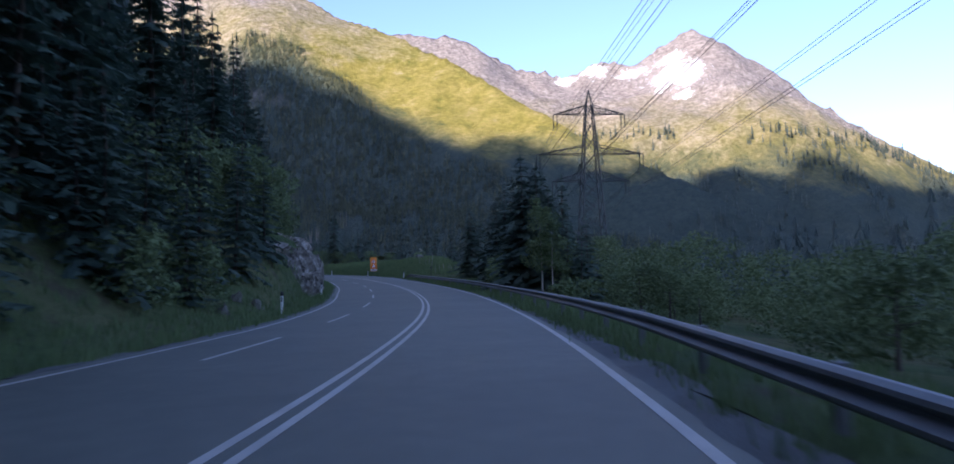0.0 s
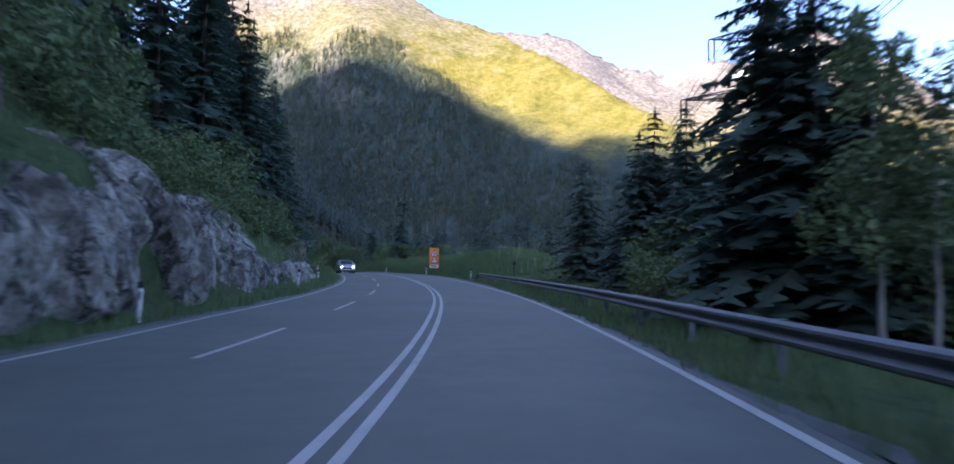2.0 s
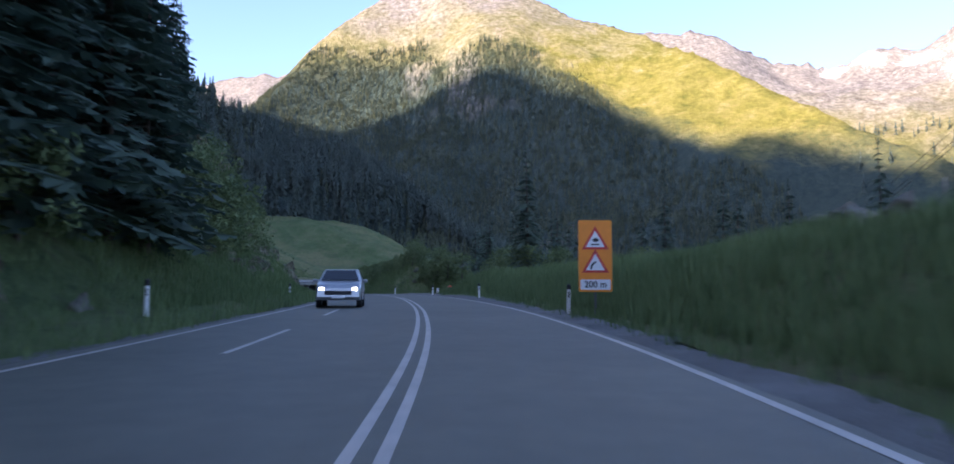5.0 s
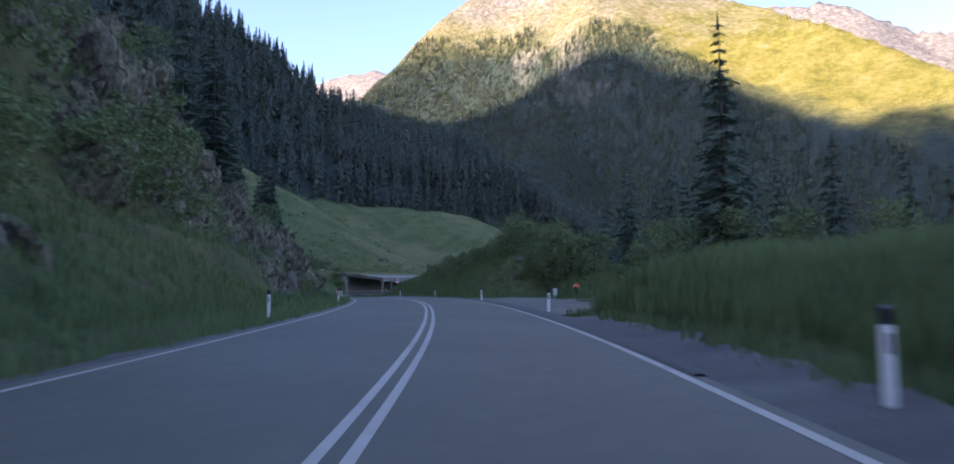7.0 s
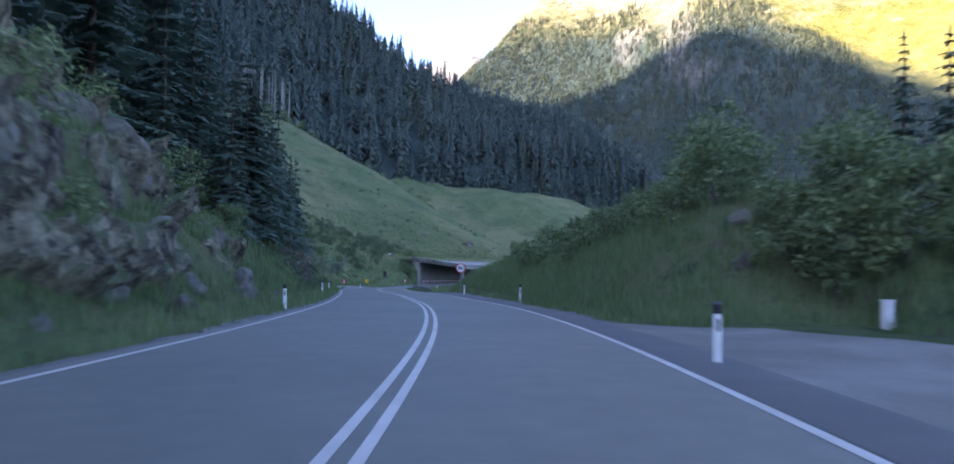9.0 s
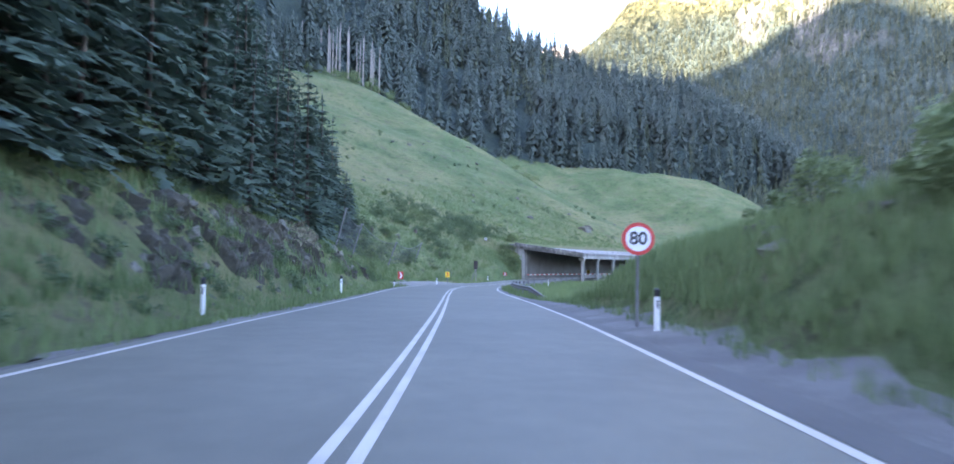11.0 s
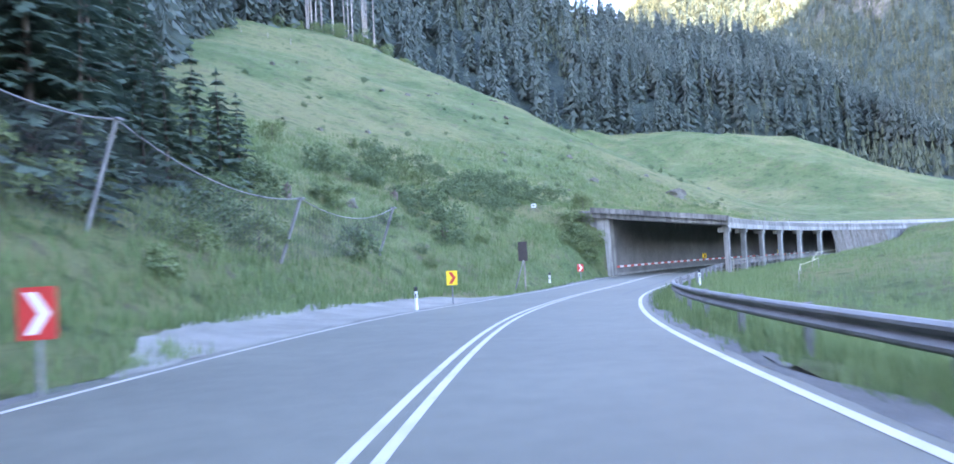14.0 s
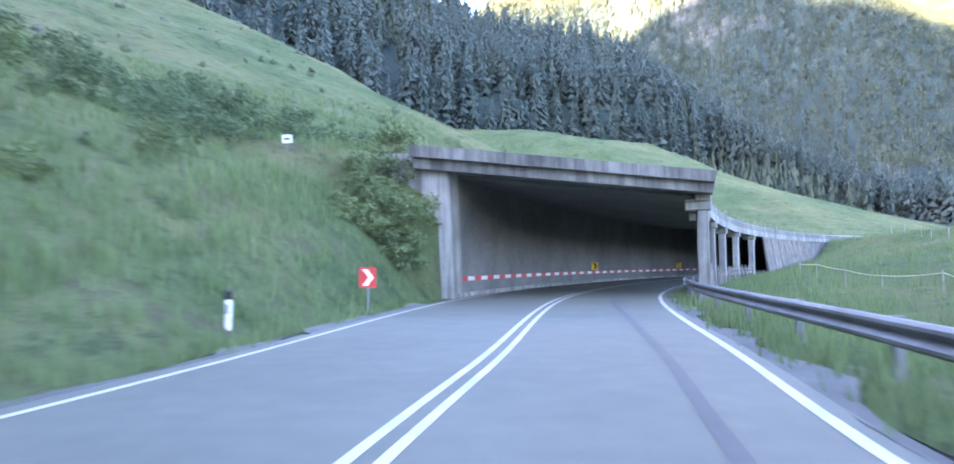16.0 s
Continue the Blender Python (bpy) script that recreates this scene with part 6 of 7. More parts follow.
def guard_rail(s0, s1, o, high, spacing, label, dive0=0.0, dive1=0.0):
    """Corrugated beam on steel posts; the ends may dive to the ground."""
    mid = 0.5 * (s0 + s1)
    m = Matrix.Translation((*spot(mid, o(mid)), float(road_at(mid)[0][2])))
    ob, back = base("guard_rail", m, label, "guard rail"), m.inverted()

    def at(s, do, z):
        x, y = spot(s, o(s) + do)
        d = 0.0
        if dive0 and s < s0 + dive0:
            d = (s0 + dive0 - s) / dive0
        if dive1 and s > s1 - dive1:
            d = (s - s1 + dive1) / dive1
        return back @ Vector((x, y, float(road_at(s)[0][2]) + z - d * (high - 0.1) + keyed(RAIL_DIP, s)))

    v, f, k = [], [], len(BEAM)
    rows = np.arange(s0, s1 + 0.01, 0.8)
    for s in rows:
        for d, z in BEAM:
            v.append(at(s, -d, high - 0.155 + z))
        for d, z in BEAM:
            v.append(at(s, -d + 0.006, high - 0.155 + z))
    for i in range(len(rows) - 1):
        for j in range(k - 1):
            a = i * 2 * k + j
            f.append((a, a + 1, a + 2 * k + 1, a + 2 * k))
            b = a + k
            f.append((b + 1, b, b + 2 * k, b + 2 * k + 1))
        for j in (0, k - 1):
            a = i * 2 * k + j
            f.append((a, a + 2 * k, a + 3 * k, a + k))
    part("beam", mesh_of("beam", v, f, STEEL, False), None, ob, "weathered galvanised corrugated beam")
    bm = bmesh.new()
    box(bm, (0.12, 0.09, 1.25), (0.10, 0, -0.02), None, 0.01)
    box(bm, (0.10, 0.07, 0.16), (0.03, 0, 0.42), None, 0.008)
    post_mesh = bm_mesh("post", bm, STEEL)
    for s in np.arange(s0 + 1.5 + dive0, s1 - dive1, spacing):
        p = part("post", post_mesh, None, ob)
        x, y = spot(s, o(s))
        p.matrix_basis = back @ Matrix.Translation((x, y, float(road_at(s)[0][2]) + high - 0.6 + keyed(RAIL_DIP, s))) @ pose(0, 0, 0, 0, 0, heading(s))
    return ob


guard_rail(-58, 98.8, lambda s: keyed(((-60, 4.6), (8, 4.6), (22, 4.72), (34, 4.85), (95, 4.85), (99, 4.75)), s), 0.64, 4.2, "long grey steel guard rail with a ramped end", 0, 2.2)
guard_rail(262.6, 349, lambda s: keyed(((262, 5.45), (269, 5.1), (275, 4.95), (300, 4.65), (335, 4.5), (350, 4.4)), s), 0.60, 4.0, "grey steel guard rail curving into the gallery", 6.5, 0)
guard_rail(351, 470, lambda s: 4.25, 0.60, 4.0, "grey steel guard rail inside the gallery")


# ---- marker posts ----
def marker_post_meshes():
    bm = bmesh.new()
    ring = [(-0.06, 0), (-0.045, 0.045), (0.0, 0.06), (0.045, 0.045), (0.06, 0), (0.0, -0.03)]
    lo = [bm.verts.new((x, y, -0.15)) for x, y in ring]
    hi = [bm.verts.new((x, y, 0.84)) for x, y in ring]
    for i in range(6):
        bm.faces.new((lo[i], lo[(i + 1) % 6], hi[(i + 1) % 6], hi[i]))
    bm.faces.new(hi)
    body = bm_mesh("body", bm, WHITE)
    bm = bmesh.new()
    lo = [bm.verts.new((x * 1.05, y * 1.05, 0.84)) for x, y in ring]
    hi = [bm.verts.new((x * 1.05, y * 1.05, 0.98 + 0.03 * (y > 0.03))) for x, y in ring]
    for i in range(6):
        bm.faces.new((lo[i], lo[(i + 1) % 6], hi[(i + 1) % 6], hi[i]))
    bm.faces.new(hi)
    bm.faces.new(lo[::-1])
    cap = bm_mesh("cap", bm, BLACK)
    bm = bmesh.new()
    box(bm, (0.042, 0.012, 0.18), (0, -0.035, 0.68), None, 0.004)
    return body, cap, bm_mesh("reflector", bm, REFLECT)


MARKER = marker_post_meshes()


def marker_post(s, o, lean=0.0, sunk=0.08):
    p = on_land(s, o, sunk)
    ob = base("marker_post", Matrix.Translation(p) @ pose(0, 0, 0, 0, lean, heading(s)), "white roadside marker post with a black cap", "marker post", "marker posts along the road")
    part("body", MARKER[0], None, ob)
    part("cap", MARKER[1], None, ob, "black cap")
    part("reflector", MARKER[2], None, ob, "dark oblong reflector")
    return ob


for s, o in ((33, -5.9), (55.5, -6.4), (78, -6.7), (94, -6.9), (116, -6.8), (144, -6.7), (163.4, -5.4), (185.6, -5.05), (206.5, -5.0), (240, -5.7), (263.5, -5.7), (287.6, -5.25), (308.0, -4.75), (330.4, -4.95)):
    marker_post(s, o, rng.uniform(-3, 3), 0.34 if s in (94, 144, 287.6, 330.4) else 0.08)
for s, o in ((99.6, 4.7), (120.5, 4.6), (143.2, 4.5), (166.6, 4.55), (189.6, 4.3), (216.5, 4.9), (236.6, 4.75), (325, 4.95)):
    marker_post(s, o, rng.uniform(-2, 2))


# ---- signs ----
def text_mesh(words, size, material, bold=0.0):
    cu = bpy.data.curves.new("text", "FONT")
    cu.body, cu.size, cu.align_x, cu.align_y, cu.extrude, cu.offset = words, size, "CENTER", "CENTER", 0.002, bold
    ob = bpy.data.objects.new("text", cu)
    scene.collection.objects.link(ob)
    me = bpy.data.meshes.new_from_object(ob.evaluated_get(bpy.context.evaluated_depsgraph_get()))
    bpy.data.objects.remove(ob)
    me.transform(pose(0, 0, 0, 90, 0, 0))
    me.materials.clear()
    me.materials.append(material)
    return me


def plate(points, depth, y, material, name="plate"):
    """A flat plate cut to the outline (x, z), its face towards -y."""
    bm = bmesh.new()
    a = [bm.verts.new((x, y, z)) for x, z in points]
    b = [bm.verts.new((x, y + depth, z)) for x, z in points]
    bm.faces.new(a)
    bm.faces.new(b[::-1])
    n = len(points)
    for i in range(n):
        bm.faces.new((a[i], b[i], b[(i + 1) % n], a[(i + 1) % n]))
    return bm_mesh(name, bm, material)


def disc(r, n=40, cx=0.0, cz=0.0):
    return [(cx + r * math.cos(2 * math.pi * i / n), cz + r * math.sin(2 * math.pi * i / n)) for i in range(n)]


def rounded(w, h, r=0.04, cz=0.0):
    out = []
    for cx, cy, a0 in ((w / 2 - r, h / 2 - r, 0), (-w / 2 + r, h / 2 - r, 90), (-w / 2 + r, -h / 2 + r, 180), (w / 2 - r, -h / 2 + r, 270)):
        out += [(cx + r * math.cos(radians(a0 + k * 30)), cz + cy + r * math.sin(radians(a0 + k * 30))) for k in range(4)]
    return out


def tri(side, cz):
    h = side * 0.866
    return [(-side / 2, cz - h / 3), (side / 2, cz - h / 3), (0, cz + 2 * h / 3)]


def pole_mesh(high, r=0.035, lean=0.0):
    bm = bmesh.new()
    tube(bm, (0, 0.05, -0.5), (lean, 0.05, high), r, r, 10)
    return bm_mesh("pole", bm, STEEL)


def warning_board(s, o):
    p = on_land(s, o)
    ob = base("warning_sign", Matrix.Translation(p) @ pose(0, 0, 0, 0, 0, heading(s) - 4), "orange warning board with two red triangles on a pole", "traffic sign")
    part("pole", pole_mesh(2.65), None, ob, "grey steel pole")
    w, h, c = 0.98, 2.1, 1.72
    board = part("board", plate(rounded(w, h, 0.05, c), 0.03, 0.0, ORANGE), None, ob, "orange board with a white plate")
    for k, cz in enumerate((c + 0.42, c - 0.26)):
        part("triangle_border", plate(tri(0.80, cz), 0.004, -0.005, RED), None, board, "red triangle border")
        part("triangle_field", plate(tri(0.56, cz), 0.004, -0.010, SIGN_WHITE), None, board, "white triangle field")
        if k == 0:
            sym = plate([(-0.10, cz + 0.05), (0.02, cz + 0.12), (0.12, cz + 0.05), (0.05, cz - 0.02), (-0.05, cz - 0.0)], 0.003, -0.014, BLACK)
            part("symbol", sym, None, board, "black skidding car symbol")
            part("symbol", plate([(-0.13, cz - 0.07), (0.10, cz - 0.06), (0.13, cz - 0.10), (-0.10, cz - 0.11)], 0.003, -0.014, BLACK), None, board, "black skid mark symbol")
        else:
            arc = [(0.10 - 0.20 * math.cos(a), cz - 0.13 + 0.20 * math.sin(a)) for a in np.linspace(0, 1.2, 8)]
            arc2 = [(0.10 - 0.26 * math.cos(a), cz - 0.13 + 0.26 * math.sin(a)) for a in np.linspace(0, 1.2, 8)]
            part("symbol", plate(arc + arc2[::-1], 0.003, -0.014, BLACK), None, board, "black bend symbol")
    part("distance_plate", plate(rounded(0.88, 0.30, 0.03, c - 0.84), 0.004, -0.005, SIGN_WHITE), None, board, "white distance plate")
    t = part("lettering", text_mesh("200 m", 0.26, BLACK, 0.006), None, board, "black lettering 200 m")
    t.location = (0, -0.012, c - 0.84)
    return ob


warning_board(118.7, 5.05)


def speed_sign(s, o):
    p = Vector((*spot(s, o), float(road_at(s)[0][2]) - 0.03))
    ob = base("speed_sign", Matrix.Translation(p) @ pose(0, 0, 0, 0, 0, heading(s) - 3), "round red and white speed limit sign on a pole", "traffic sign")
    part("pole", pole_mesh(2.45), None, ob, "grey steel pole")
    cz = 2.1
    board = part("board", plate(disc(0.365, 40, 0, cz), 0.02, 0.0, RED), None, ob, "red rim")
    part("field", plate(disc(0.28, 40, 0, cz), 0.004, -0.005, SIGN_WHITE), None, board, "white field")
    t = part("lettering", text_mesh("80", 0.40, BLACK, 0.010), None, board, "black number 80")
    t.location = (0, -0.010, cz)
    return ob


speed_sign(237.9, 4.62)


def chevron(s, o, w, h, low, field, arrow, label, turn=0.0):
    p = on_land(s, o)
    ob = base("chevron_sign", Matrix.Translation(p) @ pose(0, 0, 0, 0, 0, heading(s) + turn), label, "traffic sign", "bend markers")
    part("pole", pole_mesh(low + h * 0.8, 0.03), None, ob, "steel pole")
    cz = low + h / 2
    board = part("board", plate(rounded(w, h, 0.03, cz), 0.025, 0, field), None, ob)
    t = w * 0.30
    a = [(-w * 0.30, cz + h * 0.40), (-w * 0.30 + t, cz + h * 0.40), (w * 0.36, cz), (-w * 0.30 + t, cz - h * 0.40), (-w * 0.30, cz - h * 0.40), (w * 0.06, cz)]
    part("arrow", plate(a, 0.004, -0.005, arrow), None, board, "broad arrow pointing along the bend")
    return ob


chevron(288.4, -4.8, 0.46, 0.64, 0.74, RED, SIGN_WHITE, "red board with a white chevron beside the bend", 6)
chevron(312.5, -4.6, 0.47, 0.62, 0.88, YELLOW, RED, "yellow board with a red chevron beside the bend", 8)
chevron(337.6, -4.5, 0.45, 0.54, 0.7, RED, SIGN_WHITE, "red board with a white chevron near the gallery", 10)
chevron(374, -4.05, 0.45, 0.55, 0.9, YELLOW, BLACK, "yellow board with a dark chevron inside the gallery", 20)
chevron(398, -4.05, 0.45, 0.55, 0.9, YELLOW, BLACK, "yellow board with a dark chevron inside the gallery", 28)


def back_board(s, o):
    """The dark back of an information board on a propped post."""
    p = on_land(s, o)
    ob = base("back_of_sign", Matrix.Translation(p) @ pose(0, 0, 0, 0, 0, heading(s)), "dark back of a sign board with a slanting prop", "traffic sign")
    part("board", plate(rounded(0.56, 1.12, 0.02, 2.3), 0.05, 0, RUST), None, ob, "dark brown panel")
    bm = bmesh.new()
    for x in (-0.24, 0.24):
        box(bm, (0.04, 0.04, 1.08), (x, -0.03, 2.3), None, 0.005)
    part("frame", bm, RUST, ob)
    bm = bmesh.new()
    tube(bm, (0.05, 0.08, -0.5), (0.05, 0.08, 2.7), 0.05, 0.045, 8)
    part("post", bm, WOOD, ob, "grey wooden post")
    bm = bmesh.new()
    tube(bm, (-0.7, -0.1, -0.4), (0.02, 0.03, 1.8), 0.045, 0.045, 8)
    part("prop", bm, CONCRETE, ob, "pale slanting prop")


back_board(324.2, -4.75)


def small_things():
    p = on_land(198.0, 11.6)
    ob = base("utility_cabinet", Matrix.Translation(p) @ pose(0, 0, 0, 0, 0, heading(196) + 12), "pale grey utility cabinet beside the lay-by", "cabinet")
    bm = bmesh.new()
    box(bm, (0.28, 0.2, 0.72), (0, 0, 0.36), None, 0.02)
    part("body", bm, WHITE, ob)
    bm = bmesh.new()
    box(bm, (0.32, 0.24, 0.05), (0, 0, 0.74), None, 0.015)
    part("lid", bm, WHITE, ob)
    bm = bmesh.new()
    box(bm, (0.23, 0.012, 0.6), (0, -0.104, 0.37), None, 0.004)
    door = part("door", bm, SIGN_WHITE, ob)
    bm = bmesh.new()
    box(bm, (0.02, 0.02, 0.10), (0.08, -0.118, 0.40), None, 0.004)
    part("handle", bm, BLACK, door, "black handle")
    p = on_land(193.6, 12.0)
    ob = base("pipeline_marker", Matrix.Translation(p) @ pose(0, 0, 0, 0, 0, heading(198)), "orange-red marker roof on a short post", "marker")
    bm = bmesh.new()
    tube(bm, (0, 0, -0.3), (0, 0, 0.9), 0.04, 0.04, 8)
    part("post", bm, RUST, ob)
    bm = bmesh.new()
    bmesh.ops.create_cone(bm, cap_ends=True, segments=4, radius1=0.36, radius2=0.02, depth=0.24, matrix=Matrix.Translation((0, 0, 0.98)) @ pose(0, 0, 0, 0, 0, 45))
    part("roof", bm, ORANGE_RED, ob, "orange-red pointed roof")
    # pasture fence posts on the knoll
    for s, o, h in ((108.5, 9.1, 0.7), (106.4, 9.4, 0.8), (106.6, 9.9, 0.8), (107.3, 10.6, 1.1), (102.2, 9.0, 0.8), (97.3, 8.2, 0.85), (97.6, 8.8, 0.9), (98.1, 9.5, 1.0), (98.5, 10.3, 0.85), (97.6, 10.3, 0.7), (98.1, 11.0, 0.6), (96.3, 10.8, 0.7), (113, 11.8, 0.9)):
        bm = bmesh.new()
        tube(bm, (0, 0, -0.3), (rng.uniform(-0.06, 0.06), rng.uniform(-0.06, 0.06), h + 0.15), 0.032, 0.026, 7)
        ob = new("fence_post", bm_mesh("fence_post", bm, PALE_BARK))
        ob.location = on_land(s, o)
        tagged(ob, "thin pale wooden pasture fence post in the grass", "fence post", "pasture fence posts")
    ob = base("roadside_post", Matrix.Translation(on_land(95.4, 7.2)), "dark wooden post with a rusty disc at its top", "post")
    bm = bmesh.new()
    tube(bm, (0, 0, -0.3), (0, 0, 1.25), 0.05, 0.045, 8)
    part("post", bm, BARK, ob)
    bm = bmesh.new()
    tube(bm, (0, -0.07, 1.08), (0, -0.05, 1.08), 0.14, 0.14, 18)
    part("disc", bm, RUST, ob, "rusty brown disc")
    # stumps and a white plate on the meadow
    for s, o in ((321.3, -18.6), (332.7, -16.9), (328.9, -11.6)):
        bm = bmesh.new()
        tube(bm, (0, 0, -0.4), (0.05, 0, 0.55), 0.36, 0.27, 10)
        tube(bm, (0.03, 0, 0.5), (0.16, 0.05, 0.8), 0.13, 0.02, 5)
        ob = new("tree_stump", bm_mesh("tree_stump", bm, BARK))
        ob.location = on_land(s, o)
        tagged(ob, "weathered grey tree stump on the slope", "tree stump", "stumps of the slope")
    p = on_land(346.5, -11.0)
    ob = base("marker_plate", Matrix.Translation(p) @ pose(0, 0, 0, 0, 0, heading(340)), "small white plate on a post in the meadow", "sign")
    bm = bmesh.new()
    tube(bm, (0, 0.03, -0.3), (0, 0.03, 0.55), 0.03, 0.03, 6)
    part("post", bm, STEEL, ob)
    part("plate", plate(rounded(0.42, 0.34, 0.02, 0.42), 0.02, 0, SIGN_WHITE), None, ob, "white plate")
    part("writing", plate([(-0.13, 0.38), (0.13, 0.38), (0.13, 0.46), (-0.13, 0.46)], 0.004, -0.005, REFLECT), None, ob, "grey bar of writing")


small_things()


def pasture_rope(places, label):
    """A pale rope led along thin posts in the grass."""
    tops = []
    m = Matrix.Translation(on_land(*places[0]))
    ob, back = base("pasture_fence", m, label, "fence"), m.inverted()
    for s, o in places:
        a = on_land(s, o)
        tops.append(a + Vector((0, 0, 0.72)))
        bm = bmesh.new()
        tube(bm, back @ (a - Vector((0, 0, 0.3))), back @ (a + Vector((rng.uniform(-0.04, 0.04), 0, 0.8))), 0.026, 0.022, 6)
        part("post", bm, PALE_BARK, ob)
    for a, b in zip(tops, tops[1:]):
        bm = bmesh.new()
        rope(bm, [back @ (a.lerp(b, f) - Vector((0, 0, 0.2 * f * (1 - f)))) for f in np.linspace(0, 1, 7)], 0.016)
        part("rope", bm, YELLOW_ROPE, ob, "pale yellow rope")


pasture_rope(((376.5, 9.4), (370, 9.6), (362, 10.2), (355, 10.8), (348.8, 11.1), (343.6, 11.7), (336.0, 10.4), (329, 10.0)), "pasture fence of thin posts and pale yellow rope")
for s, o in ((375, -97), (376, -100.5), (378, -104), (381, -105), (383.5, -105), (386, -101.5), (388, -98), (416.6, 13.7), (414.2, 15.6), (407, 17.2), (400.4, 18.9), (421, 11.6)):
    bm = bmesh.new()
    tube(bm, (0, 0, -0.3), (rng.uniform(-0.06, 0.06), 0, 1.05), 0.05, 0.045, 7)
    ob = new("fence_post", bm_mesh("fence_post", bm, PALE_BARK))
    ob.location = on_land(s, o)
    tagged(ob, "thin pale wooden pasture fence post in the grass", "fence post", "pasture fence posts")
for s, o, z in ((291.5, -12.1, 0.35), (292.3, -11.8, 0.28)):
    rock(s, o, z, 0.8, 0.0, "pale stones below the wood", "pale stone lying on the grassy bank")
for s, o, z in ((378, -34, 1.0), (355.6, -26.4, 0.7), (345.5, -22.4, 0.45), (384, -24, 1.1)):
    rock(s, o, z, 0.6, -0.1, "rocks of the meadow", "grey stone lying in the meadow")


# ---- rock-fall net on leaning steel posts ----
def net_fence():
    feet = [(288.6, -10.7), (299.7, -11.9), (309.3, -10.9), (319.5, -11.6)]
    m = Matrix.Translation(on_land(308, -11.5))
    ob, back = base("rockfall_net", m, "grey wire rock-fall net hung between leaning steel posts", "safety net"), m.inverted()
    tops, bottoms = [], []
    for s, o in feet:
        a = on_land(s, o, 0.2)
        b = Vector((*spot(s + 0.2, o + 0.95), a.z + (3.9 if s < 290 else 3.3 if s < 300 else 2.8)))
        tops.append(b)
        bottoms.append(a)
        bm = bmesh.new()
        tube(bm, back @ a, back @ b, 0.075, 0.075, 8)
        pst = part("post", bm, STEEL, ob)
        bm = bmesh.new()
        box(bm, (0.3, 0.3, 0.08), back @ b, None, 0.02)
        part("cap", bm, STEEL, pst)
    for i in range(len(feet) - 1):
        sag = lambda f: -0.7 * 4 * f * (1 - f)
        pts = [tops[i].lerp(tops[i + 1], f) + Vector((0, 0, sag(f))) for f in np.linspace(0, 1, 13)]
        bm = bmesh.new()
        rope(bm, [back @ p for p in pts], 0.022)
        part("cable", bm, STEEL, ob, "sagging wire rope")
        low = [bottoms[i].lerp(bottoms[i + 1], f) + Vector((0, 0, 0.3)) for f in np.linspace(0, 1, 13)]
        cu = bmesh.new()
        n, rows = 34, 9
        def net_at(u, w):
            k = min(int(u * 12), 11)
            g = u * 12 - k
            return low[k].lerp(low[k + 1], g).lerp(pts[k].lerp(pts[k + 1], g), w)
        for k in range(n):
            for dirn in (-1, 1):
                prev = None
                for r in range(rows + 1):
                    u = (k + dirn * r * 0.6) / n
                    if 0 <= u <= 1:
                        p = net_at(u, r / rows)
                        if prev is not None:
                            tube(cu, back @ prev, back @ p, 0.008, 0.008, 3)
                        prev = p
                    else:
                        prev = None
        part("mesh", cu, NET, ob, "fine diamond wire mesh")


net_fence()


# ---- the gallery over the road ----
G0, G1 = 347.0, S1 - 1


def solid(name, rows, ring, material, close=True):
    """A body swept along the road: at each s in rows the outline ring(s) of (o, z)."""
    v, f, k = [], [], None
    for s in rows:
        r = ring(s)
        k = len(r)
        z0 = float(road_at(s)[0][2])
        for o, z in r:
            x, y = spot(s, o)
            v.append((x, y, z0 + z))
    for i in range(len(rows) - 1):
        for j in range(k):
            a, b = i * k + j, i * k + (j + 1) % k
            f.append((a, b, b + k, a + k))
    f.append(tuple(range(k))[::-1])
    f.append(tuple(range((len(rows) - 1) * k, len(rows) * k)))
    return mesh_of(name, v, f, material)


